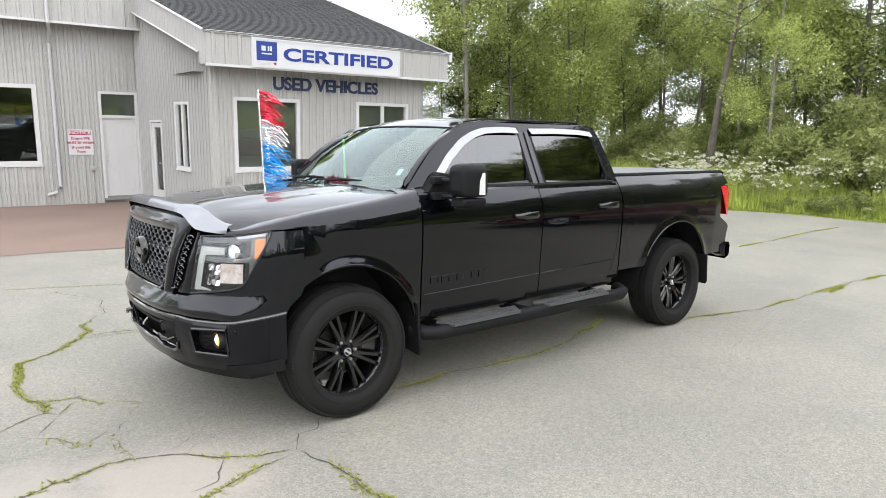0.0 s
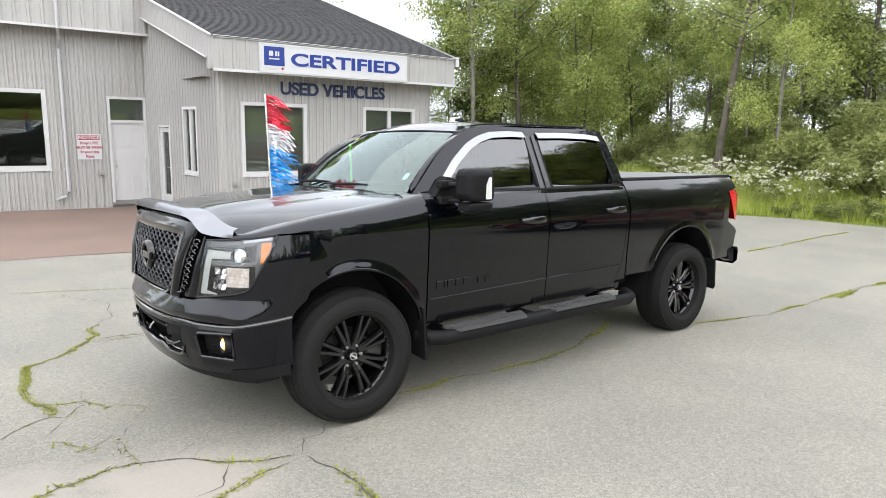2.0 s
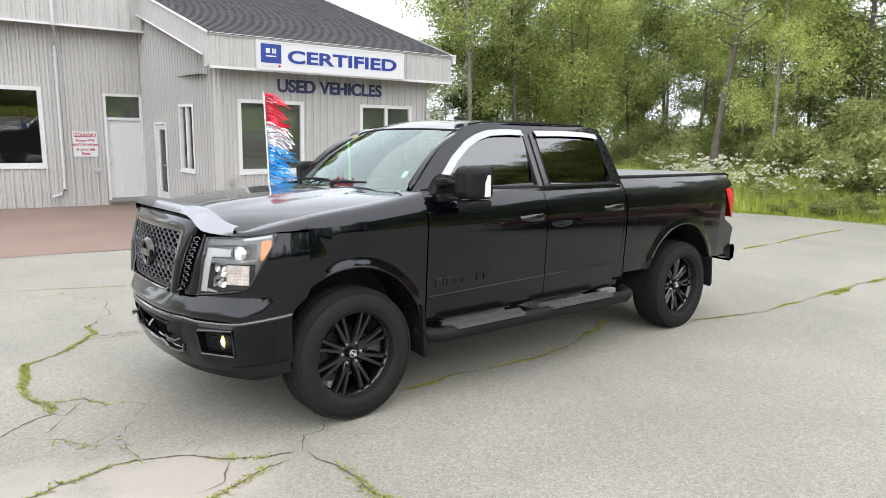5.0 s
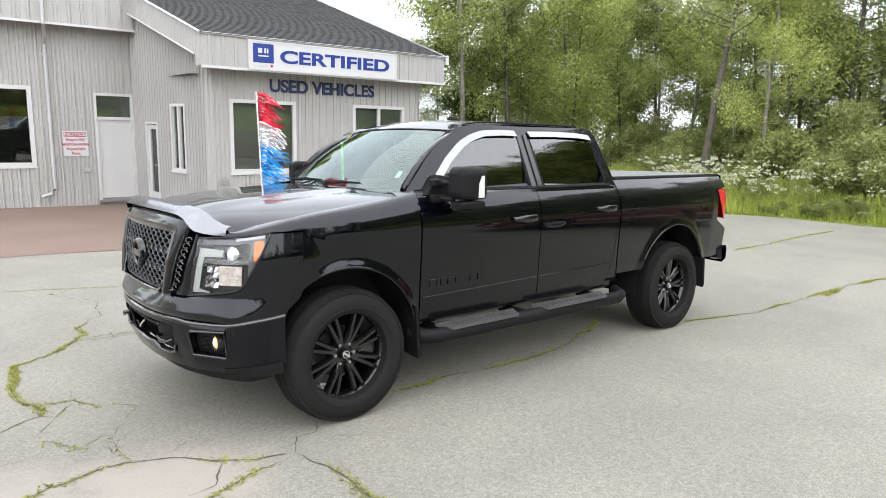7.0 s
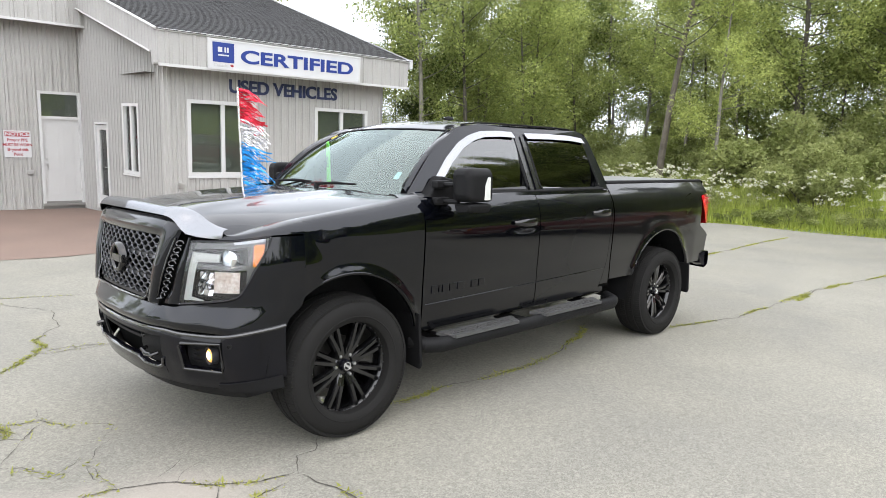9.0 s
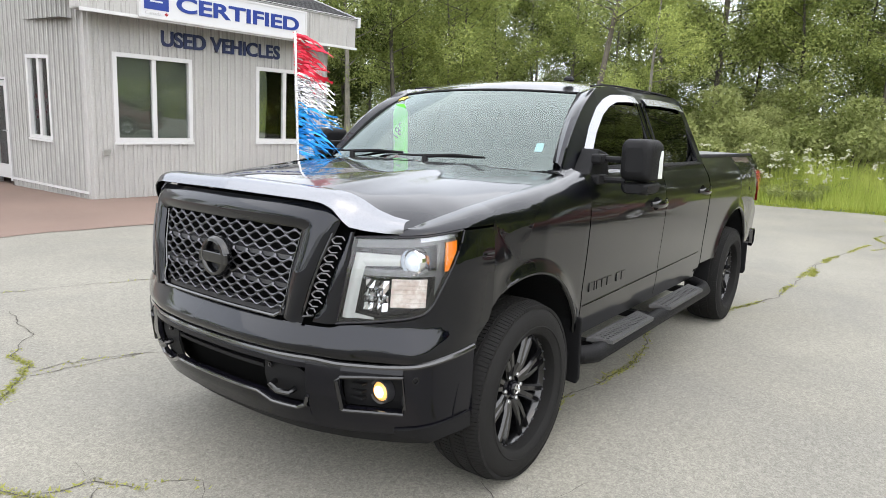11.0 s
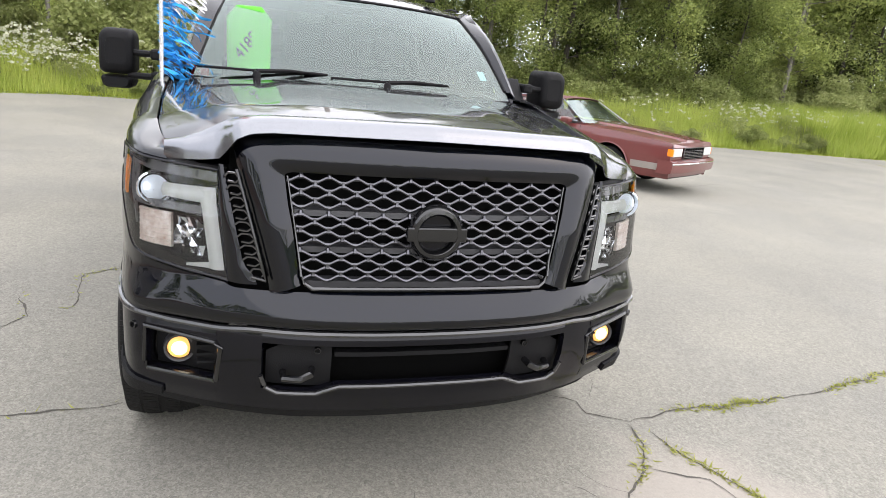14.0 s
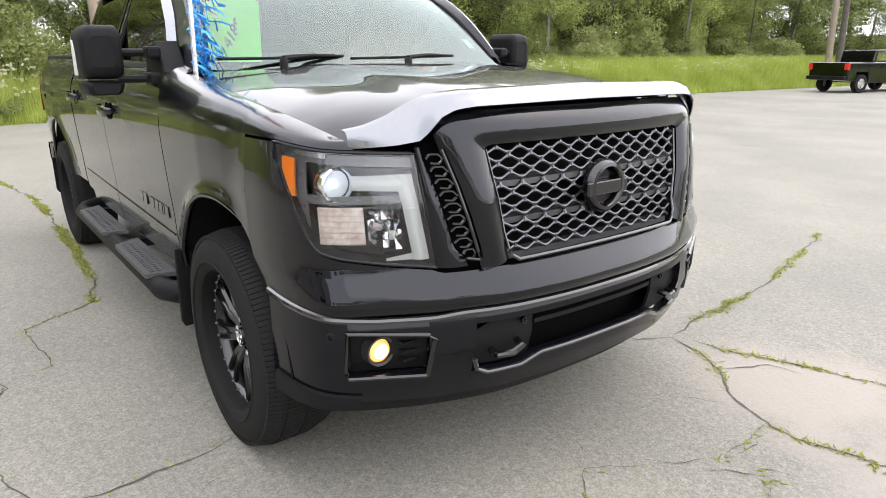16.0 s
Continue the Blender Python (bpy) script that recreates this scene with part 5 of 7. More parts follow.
# ---- doors and bed sides ----
side_panel("front_door", .541, lambda z: 1.662, .56, lambda x: 1.372, nx=30)
side_panel("rear_door", 1.670, lambda z: lerp([(.55, 2.50), (.62, 2.53), (.8, 2.60), (1.4, 2.632)], z), .565, lambda x: 1.385, nx=26)
side_panel("bed_side", lambda z: lerp([(.55, 2.66), (1.45, 2.66)], z), lambda z: lerp([(.6, 4.47), (.9, 4.52), (1.0, 4.30), (1.3, 4.30), (1.31, 4.50), (1.45, 4.48)], z), .63, lambda x: 1.435, cx=3.53, rx=.56, rz=.60, nx=70)
for side in (-1, 1):
    # cab corner between rear door and bed, sill, near-black sheet as shade in the door gaps
    bm = bmesh.new()
    rows = []
    for i in range(15):
        z = .60 + .80 * i / 14
        xa = lerp([(.55, 2.51), (.62, 2.538), (.8, 2.608), (1.4, 2.64)], z)
        rows.append([(x, side * (flank(x, z) - .002), z) for x in (xa, .5 * (xa + 2.648), 2.648)])
    sheet(bm, rows)
    part("cab_corner", bm, PAINT, truck, smooth=True)
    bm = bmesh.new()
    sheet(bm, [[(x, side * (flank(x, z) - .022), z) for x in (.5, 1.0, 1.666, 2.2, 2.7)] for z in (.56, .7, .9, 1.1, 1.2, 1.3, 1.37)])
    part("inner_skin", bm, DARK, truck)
    bm = bmesh.new()
    sheet(bm, [[(x, side * y, z) for x in (.53, 1.2, 2.0, 2.6)] for y, z in ((.955, .575), (.95, .53), (.90, .50), (.80, .50))])
    part("rocker_panel", bm, PAINT, truck, smooth=True)
    # crease along the doors
    bm = bmesh.new()
    tube(bm, [(x, side * (flank(x, .72) + .001), .70 + .018 * (x - .56)) for x in (.56, .9, 1.3, 1.655)], .0032, 6)
    tube(bm, [(x, side * (flank(x, .72) + .001), .70 + .018 * (x - .56)) for x in (1.68, 2.0, 2.4, 2.55)], .0032, 6)
    part("door_crease", bm, PAINT, truck, smooth=True)
    # wheel-arch lips
    for cx, rx, rz, b0, b1 in ((0, .52, .555, .70, .60), (3.53, .56, .60, .63, .63)):
        bm = bmesh.new()
        pts = []
        for i in range(41):
            a = math.pi * i / 40
            x, z = cx - rx * math.cos(a) * .995, .41 + rz * math.sin(a) * .995
            if z > (b0 if x < cx else b1) - .03 and x > -.42:
                pts.append((x, side * (flank(x, z) - .012), z))
        tube(bm, pts, .014, 8)
        part("arch_lip", bm, PAINT, truck, smooth=True)
        bm = bmesh.new()
        sheet(bm, [[(cx - (rx + .01) * math.cos(math.pi * i / 24), side * y, max(.38, .41 + (rz + .005) * math.sin(math.pi * i / 24))) for i in range(25)] for y in (.965, .80, .62)])
        sheet(bm, [[(cx - (rx + .01) * q * math.cos(math.pi * i / 24), side * .62, max(.38, .41 + (rz + .005) * q * math.sin(math.pi * i / 24))) for i in range(25)] for q in (1, .0)])
        part("wheel_well", bm, MATTE, truck, smooth=True)
    # mud flaps
    for x0, z0, z1 in ((.50, .30, .66), (4.05, .34, .64)):
        bm = bmesh.new()
        prism(bm, [(x0, side * .80, z0 + .02), (x0, side * 1.0, z0), (x0 + .0, side * 1.015, z0 + .03), (x0 - .02, side * 1.015, z1), (x0 - .02, side * .80, z1)], (.02, 0, 0))
        soften(part("mud_flap", bm, MATTE, truck), .006)
    # door handles
    for x0, z in ((1.36, 1.175), (2.325, 1.205)):
        bm = bmesh.new()
        y = flank(x0 + .1, z)
        rows = []
        for i in range(13):
            t = i / 12
            xx = x0 + .25 * t
            out = .012 + .034 * math.sin(math.pi * t) ** .5
            h = .014 + .012 * min(1, t * 3)
            rows.append([(xx, side * (y + out + .008 * math.sin(a)), z + h * math.cos(a)) for a in [2 * math.pi * q / 8 for q in range(8)]])
        sheet(bm, rows, close=True)
        bmesh.ops.holes_fill(bm, edges=bm.edges)
        hd = part("door_handle", bm, RIM, truck, smooth=True)
        # flat near-black disc on the skin: shade of the hollow behind the handle
        bm = bmesh.new()
        lathe(bm, [(.001, .0), (.045, .0), (.055, .003)], 20, "y", (0, 0, 0))
        bmesh.ops.scale(bm, verts=bm.verts, vec=(1.2, 1, .8))
        bmesh.ops.translate(bm, verts=bm.verts, vec=(x0 + .12, side * (y + .0015), z - .005))
        part("handle_recess", bm, DARK, hd)
    # model badge on the door: plain raised bars
    for i, (xx, ww) in enumerate(((.61, .055), (.675, .02), (.705, .055), (.77, .06), (.84, .06), (.97, .06), (1.04, .06))):
        y = flank(xx, .79)
        bm = bmesh.new()
        box(bm, xx, xx + ww, min(side * (y - .003), side * (y + .006)), max(side * (y - .003), side * (y + .006)), .765, .815)
        soften(part("door_badge", bm, PAINT, truck, "black raised badge bars"), .003)
    # running board: tube with tread pads
    bm = bmesh.new()
    tube(bm, [(.52, side * .90, .46), (.56, side * 1.0, .445), (.64, side * 1.035, .44), (2.62, side * 1.035, .44), (2.70, side * 1.0, .445), (2.74, side * .90, .46)], .05, 12)
    rb = part("running_board", bm, MATTE, truck, "black tubular running board", smooth=True)
    for xa, xb in ((.68, 1.42), (1.62, 2.45)):
        bm = bmesh.new()
        prism(bm, [(xa, side * .965, .482), (xa + .06, side * 1.09, .475), (xb - .06, side * 1.09, .475), (xb, side * .965, .482)], (0, 0, .02))
        n_ = int((xb - xa - .14) / .035)
        for i in range(n_):
            for j in range(3):
                x, y = xa + .07 + i * .035, side * (.985 + j * .03)
                box(bm, x, x + .022, min(y, y + side * .018), max(y, y + side * .018), .495, .502)
        part("step_pad", bm, PAD, rb, "grey ribbed step pad")
    for x in (.75, 1.55, 2.5):
        bm = bmesh.new()
        box(bm, x - .03, x + .03, min(side * .7, side * 1.0), max(side * .7, side * 1.0), .42, .465)
        part("bracket", bm, MATTE, rb)

# ---- cab ----
def cab_y(z, x=2.0):
    return .938 - (z - 1.36) * .41 - lerp([(.45, .10), (.6, .085), (.8, .06), (1.1, .03), (1.5, .005), (1.7, 0)], x)


def loop_pts(pts, n, closed=True):
    """Resample an outline evenly."""
    P = [np.array(p, float) for p in pts] + ([np.array(pts[0], float)] if closed else [])
    L = [0]
    for a, b in zip(P, P[1:]):
        L.append(L[-1] + np.linalg.norm(b - a))
    out = []
    for i in range(n):
        s = L[-1] * i / (n if closed else n - 1)
        j = max(0, min(len(L) - 2, int(np.searchsorted(L, s, side="right")) - 1))
        f = (s - L[j]) / max(1e-9, L[j + 1] - L[j])
        out.append(P[j] * (1 - f) + P[j + 1] * f)
    return out


def rounded(pts, r, seg=5):
    """Round the corners of an outline in two dimensions."""
    out, k = [], len(pts)
    for i in range(k):
        p, a, b = (Vector(pts[j % k]) for j in (i, i - 1, i + 1))
        da, db = (a - p), (b - p)
        ra = min(r, da.length * .45, db.length * .45)
        s, e = p + da.normalized() * ra, p + db.normalized() * ra
        for q in range(seg + 1):
            t = q / seg
            out.append(tuple((1 - t) ** 2 * s + 2 * t * (1 - t) * p + t * t * e))
    return out


SIDE_OUT = rounded([(.50, 1.365), (2.655, 1.375), (2.645, 1.48), (2.56, 1.80), (2.47, 1.855), (1.30, 1.862), (1.03, 1.82), (.78, 1.64)], .05)
WIN_F = rounded([(.80, 1.398), (1.625, 1.398), (1.600, 1.782), (1.26, 1.786), (1.06, 1.715), (.83, 1.50)], .03)
WIN_R = rounded([(1.765, 1.398), (2.535, 1.402), (2.535, 1.47), (2.455, 1.785), (1.745, 1.785)], .03)
for side in (-1, 1):
    P = lambda q, d=0.0: (q[0], side * (cab_y(q[1], q[0]) + d), q[1])
    bm = bmesh.new()
    edges = []
    for lp in (SIDE_OUT, WIN_F, WIN_R):
        vs = [bm.verts.new(P(q)) for q in lp]
        edges += [bm.edges.new((vs[i], vs[(i + 1) % len(vs)])) for i in range(len(vs))]
    bmesh.ops.triangle_fill(bm, use_beauty=True, use_dissolve=False, edges=edges)
    bmesh.ops.recalc_face_normals(bm, faces=bm.faces)
    shell(bm, .03)
    part("cab_side", bm, PAINT, truck)
    for lp, nm in ((WIN_F, "front_side_window"), (WIN_R, "rear_side_window")):
        bm = bmesh.new()
        bm.faces.new([bm.verts.new(P(q, -.021)) for q in lp])
        for zc in (1.43, 1.47, 1.51, 1.55, 1.59, 1.63, 1.67, 1.71, 1.75):
            bmesh.ops.bisect_plane(bm, geom=bm.verts[:] + bm.edges[:] + bm.faces[:], plane_co=(0, 0, zc), plane_no=(0, 0, 1))
        for v in bm.verts:
            v.co.y += side * (.018 * (1 - ((v.co.z - 1.592) / .194) ** 2) + .13 * (v.co.z - 1.592))
        face_out(bm)
        w = part(nm, bm, TINTED, truck, "dark tinted side window", smooth=True)
        w.visible_shadow = False
        bm = bmesh.new()
        tube(bm, [P(q, -.004) for q in loop_pts(lp, 60)] + [P(loop_pts(lp, 60)[0], -.004)], .009, 6)
        part("window_seal", bm, MATTE, w, smooth=True)
    # chrome rain visors along the window tops
    for top in ([(.785, 1.50), (.90, 1.615), (1.04, 1.722), (1.15, 1.775), (1.27, 1.808), (1.45, 1.818), (1.60, 1.815)], [(1.735, 1.812), (2.0, 1.818), (2.3, 1.815), (2.47, 1.80)]):
        bm = bmesh.new()
        line = loop_pts(top, 30, closed=False)
        rows = []
        for i, q in enumerate(line):
            a, b = line[max(0, i - 1)], line[min(29, i + 1)]
            tx, tz = (b - a) / np.linalg.norm(b - a)
            nx_, nz_ = tz, -tx
            wdt = .042
            rows.append([(q[0] + nx_ * wdt * t, side * (cab_y(q[1] + nz_ * wdt * t, q[0]) + .006 + .022 * t), q[1] + nz_ * wdt * t) for t in (0, .35, .7, 1)])
        sheet(bm, rows)
        bmesh.ops.recalc_face_normals(bm, faces=bm.faces)
        shell(bm, .004)
        part("rain_visor", bm, SATIN, truck, "chrome rain visor", smooth=True)
    # belt moulding
    bm = bmesh.new()
    tube(bm, [(x, side * (cab_y(1.383, x) + .004), 1.383 + .004 * x) for x in (.66, .8, 1.0, 1.2, 1.5, 1.9, 2.57)], .010, 6)
    part("belt_moulding", bm, MATTE, truck, smooth=True)
    # black pillar trim between the doors
    bm = bmesh.new()
    for xa, xb in ((1.632, 1.672), (1.70, 1.738)):
        vs = [P((xa, 1.40), .003), P((xb, 1.40), .003), P((xb - .022, 1.785), .003), P((xa - .022, 1.785), .003)]
        prism(bm, vs, (0, side * .004, 0))
    part("pillar_trim", bm, RIM, truck)
    # A pillar and cowl side
    bm = bmesh.new()
    rows = []
    for i in range(15):
        t = i / 14
        inner = Vector((.545 + .51 * t, side * (.775 - .135 * t), 1.425 + .375 * t)) + Vector((-.02, 0, .035)) * math.sin(math.pi * t)
        outer = Vector((.52 + .60 * t, side * (cab_y(1.40 + .44 * t, .52 + .60 * t) + .002), 1.385 + .455 * t)) + Vector((-.03, 0, .05)) * math.sin(math.pi * t)
        rows.append([tuple(inner), tuple(inner * .6 + outer * .4 + Vector((-.012, side * .010, .012)) * min(1, 3 * (1 - t))), tuple(inner * .25 + outer * .75 + Vector((-.006, side * .010, .008)) * min(1, 3 * (1 - t))), tuple(outer)])
    sheet(bm, rows)
    bmesh.ops.recalc_face_normals(bm, faces=bm.faces)
    part("windscreen_pillar", bm, PAINT, truck, smooth=True)
    # ledge between the door's shoulder and the window line
    bm = bmesh.new()
    sheet(bm, [[(x, side * (flank(x, 1.35) - .004), 1.352), (x, side * (.4 * flank(x, 1.35) + .6 * cab_y(1.385, x)), 1.384), (x, side * (cab_y(1.39, x) - .01), 1.392)] for x in (.40, .5, .6, .8, 1.0, 1.2, 1.4, 1.6, 1.9, 2.3, 2.62)])
    bmesh.ops.recalc_face_normals(bm, faces=bm.faces)
    shell(bm, .008)
    part("shoulder_ledge", bm, PAINT, truck, smooth=True)
    # fender back corner up to the pillar
    bm = bmesh.new()
    rows = []
    for i in range(9):
        x = .40 + .16 * i / 8
        rows.append([(x, side * (seam_y(x) + (flank(.5, 1.30) - seam_y(x)) * (1 - q) ** .7 - .004), 1.28 + (seam_z(min(x, .56)) + .0 - 1.28) * q ** .8) for q in (0, .25, .5, .75, 1)])
    sheet(bm, rows)
    part("cowl_side", bm, PAINT, truck, smooth=True)
    # towing mirror
    y0 = flank(.75, 1.36)
    bm = bmesh.new()
    prism(bm, [(.58, side * .84, 1.33), (.84, side * .86, 1.33), (.83, side * .84, 1.48), (.74, side * .83, 1.50)], (0, side * .10, 0))
    mir = soften(part("side_mirror", bm, MATTE, truck, "black telescoping towing mirror"), .01)
    bm = bmesh.new()
    box(bm, .64, .76, min(side * .93, side * .985), max(side * .93, side * .985), 1.425, 1.475)
    soften(part("mirror_foot", bm, MATTE, mir), .012)
    bm = bmesh.new()
    box(bm, .64, .76, min(side * .93, side * .985), max(side * .93, side * .985), 1.32, 1.37)
    soften(part("mirror_foot", bm, MATTE, mir), .012)
    bm = bmesh.new()
    tube(bm, [(.71, side * .97, 1.45), (.73, side * 1.09, 1.45)], .016, 8)
    part("mirror_arm", bm, MATTE, mir)
    bm = bmesh.new()
    tube(bm, [(.71, side * .97, 1.345), (.73, side * 1.09, 1.345)], .016, 8)
    part("mirror_arm", bm, MATTE, mir)
    bm = bmesh.new()
    prof = rounded([(1.060, 1.345), (1.220, 1.345), (1.217, 1.52), (1.19, 1.557), (1.078, 1.557), (1.060, 1.53)], .04)
    cy, cz = 1.142, 1.455
    rows = []
    for xx, s in ((.69, .55), (.695, .78), (.71, .92), (.74, .99), (.79, 1.0), (.885, .99), (.895, .96)):
        rows.append([(xx + .05 * (a - cy), side * (cy + (a - cy) * s), cz + (b - cz) * s) for a, b in prof])
    sheet(bm, rows, close=True)
    bm.faces.new([bm.verts.new((.692 + .05 * (a - cy), side * (cy + (a - cy) * .55), cz + (b - cz) * .55)) for a, b in prof])
    bmesh.ops.recalc_face_normals(bm, faces=bm.faces)
    part("mirror_housing", bm, MATTE, mir, smooth=True)
    bm = bmesh.new()
    prof2 = rounded([(1.060, 1.338), (1.220, 1.338), (1.203, 1.280), (1.078, 1.280)], .025)
    rows = []
    for xx, s in ((.705, .7), (.72, .93), (.76, 1.0), (.88, 1.0), (.89, .95)):
        rows.append([(xx + .05 * (a - cy), side * (cy + (a - cy) * s), 1.31 + (b - 1.31) * s) for a, b in prof2])
    sheet(bm, rows, close=True)
    bm.faces.new([bm.verts.new((.707 + .05 * (a - cy), side * (cy + (a - cy) * .7), 1.31 + (b - 1.31) * .7)) for a, b in prof2])
    bmesh.ops.recalc_face_normals(bm, faces=bm.faces)
    part("mirror_lower_housing", bm, MATTE, mir, smooth=True)
    bm = bmesh.new()
    bm.faces.new([bm.verts.new((.894 + .05 * (a - cy), side * (cy + (a - cy) * .94), cz + (b - cz) * .94)) for a, b in prof])
    part("mirror_pane", bm, MIRROR, mir)
    bm = bmesh.new()
    prism(bm, [(.825, side * 1.217, 1.36), (.875, side * 1.219, 1.36), (.875, side * 1.217, 1.50), (.852, side * 1.217, 1.50), (.83, side * 1.217, 1.45)], (0, side * .006, 0))
    soften(part("mirror_lamp", bm, DRL, mir, "clear white marker on the mirror"), .003)
    # tail light
    bm = bmesh.new()
    rows = []
    for i in range(13):
        z = 1.0 + .30 * i / 12
        fw = lerp([(1.0, 4.43), (1.08, 4.40), (1.2, 4.34), (1.3, 4.32)], z)
        rows.append([(fw, side * (flank(4.35, z) + .002), z), (4.46, side * (flank(4.46, z) + .004), z), (4.535, side * (flank(4.5, z) - .03), z), (4.555, side * .85, z), (4.55, side * .80, z)])
    sheet(bm, rows)
    bmesh.ops.recalc_face_normals(bm, faces=bm.faces)
    tl_ = part("tail_light", bm, REDLENS, truck, "red tail light", smooth=True)
    bm = bmesh.new()
    for z in (1.22, 1.245, 1.27):
        box(bm, 4.36, 4.5, min(side * .93, side * (flank(4.45, z) + .005)), max(side * .93, side * (flank(4.45, z) + .005)), z, z + .006)
    part("lens_rib", bm, SIGN_RED, tl_)

# roof
bm = bmesh.new()
rows = []
for i in range(33):
    v = -1 + 2 * i / 32
    row = []
    for j in range(17):
        f = j / 16
        av = abs(v)
        xf = .957 + .10 * (min(av, .92) / .92) ** 2.2 + .065 * max(0, (av - .92) / .08)
        x = xf * (1 - f ** 1.6) + (2.53 - .03 * av ** 3) * f ** 1.6
        y = v * (cab_y(1.858, x) + .003)
        zf = lerp([(0, 1.824), (.92, 1.804), (1, 1.842)], av)
        zt = 1.900 - .040 * av ** 3.5
        z = zf + (zt - zf) * (1 - (1 - min(1, (x - xf) / (.36 + .22 * av * av))) ** 2.1) - .05 * max(0, (x - 2.35) / .18) ** 2
        row.append((x, y, z))
    rows.append(row)
sheet(bm, rows)
bmesh.ops.recalc_face_normals(bm, faces=bm.faces)
part("roof_panel", bm, PAINT, truck, smooth=True)
for side in (-1, 1):
    bm = bmesh.new()
    tube(bm, [(x, side * (cab_y(1.858, x) - .045), z) for x, z in ((1.16, 1.850), (1.3, 1.868), (1.5, 1.874), (2.2, 1.874), (2.4, 1.870))], .006, 6)
    part("roof_moulding", bm, MATTE, truck, smooth=True)
bm = bmesh.new()
lathe(bm, [(.03, 0), (.028, .012), (.018, .022), (.001, .026)], 16, "z", (0, 0, 0))
bmesh.ops.scale(bm, verts=bm.verts, vec=(1.5, 1, 1))
bmesh.ops.translate(bm, verts=bm.verts, vec=(1.2, -.5, 1.888))
part("antenna_base", bm, MATTE, truck, smooth=True)


# windscreen and rear window
def screen(v, t):
    """A point of the windscreen: v from -1 to 1 across, t from the cowl to the roof."""
    b = Vector((.445 + .10 * abs(v) ** 2.2, v * .775, 1.402 + .022 * abs(v)))
    a = Vector((.955 + .10 * abs(v) ** 2.2, v * .640, 1.822 - .02 * v * v))
    return b + (a - b) * t + Vector((-.018, 0, .022)) * math.sin(math.pi * t)


bm = bmesh.new()
sheet(bm, [[tuple(screen(-1 + 2 * i / 24, j / 10)) for i in range(25)] for j in range(-1, 11)])
face_out(bm)
ws = part("windscreen", bm, WINDSCREEN, truck, "pale grey-green windscreen reflecting the sky", smooth=True)
ws.visible_shadow = False
bm = bmesh.new()
tube(bm, [tuple(screen(-1, t / 10) + Vector((0, 0, .002))) for t in range(11)] + [tuple(screen(-1 + 2 * i / 24, 1)) for i in range(1, 25)] + [tuple(screen(1, 1 - t / 10)) for t in range(1, 11)], .008, 6)
part("screen_seal", bm, MATTE, ws, smooth=True)
bm = bmesh.new()
rows = [[tuple(screen(v, 1) + Vector((0, 0, -.004))), tuple(screen(v, .93) + Vector((.004, 0, -.004)))] for v in (-.14, -.05, .05, .14)]
sheet(bm, rows)
part("sensor_shade", bm, DARK, ws)
bm = bmesh.new()
sheet(bm, [[(2.645, y, 1.38), (2.60, y * .89, 1.65), (2.535, y * .80, 1.84)] for y in (-.92, -.4, 0, .4, .92)])
part("cab_back", bm, PAINT, truck, smooth=True)
# cowl and wipers
bm = bmesh.new()
sheet(bm, [[(.34 + .10 * abs(v) ** 2.5 + dx, v * .86, z - (.03 * abs(v) ** 3)) for v in [-1 + i / 8 for i in range(17)]] for dx, z in ((0, 1.375), (.06, 1.388), (.16, 1.392))])
part("cowl", bm, MATTE, truck, smooth=True)
for ya, yb, px_ in ((-.09, -.42, .345), (.51, .10, .39)):
    bm = bmesh.new()
    lathe(bm, [(.018, -.03), (.018, .012), (.012, .02), (.001, .022)], 14, "z", (px_, ya, 1.405))
    wiper = part("wiper", bm, MATTE, truck, smooth=True)
    bm = bmesh.new()
    tube(bm, [(px_, ya, 1.425), (px_ + .06, ya - .15, 1.436), (px_ + .085, ya - .33, 1.432)], [.012, .009, .006], 6)
    part("wiper_arm", bm, MATTE, wiper, smooth=True)
    bm = bmesh.new()
    tube(bm, [(px_ + .08, ya + .26, 1.422), (px_ + .075, ya, 1.425), (px_ + .09, ya - .33, 1.432)], .007, 6)
    part("wiper_blade", bm, MATTE, wiper)

# ---- interior, dark behind the glass ----
bm = bmesh.new()
rows = [[(x, y, z) for y in (-.80, -.4, 0, .4, .80)] for x, z in ((.50, 1.36), (.75, 1.37), (.93, 1.34), (.98, 1.22), (.95, .9))]
sheet(bm, rows)
part("dashboard", bm, MATTE, truck, smooth=True)
bm = bmesh.new()
box(bm, .95, 2.6, -.88, .88, .60, .66)
part("cab_floor", bm, DARK, truck)
bm = bmesh.new()
sheet(bm, [[(x, y, z - (.02 if abs(y) > .55 else 0)) for y in (-.68, -.5, 0, .5, .68)] for x, z in ((1.12, 1.80), (1.35, 1.835), (1.8, 1.84), (2.45, 1.82))])
part("headliner", bm, SEAT, truck)
for sx, sy in ((1.35, -.42), (1.35, .42), (2.15, -.45), (2.15, .45)):
    bm = bmesh.new()
    box(bm, sx - .12, sx + .42, sy - .26, sy + .26, .78, .95)
    box(bm, sx + .30, sx + .44, sy - .25, sy + .25, .93, 1.50, Matrix.Translation((sx, 0, .95)) @ Matrix.Rotation(radians(9), 4, "Y") @ Matrix.Translation((-sx, 0, -.95)))
    box(bm, sx + .42, sx + .52, sy - .13, sy + .13, 1.52, 1.68)
    soften(part("car_seat", bm, SEAT, truck), .04, 3)
bm = bmesh.new()
n_ = 28
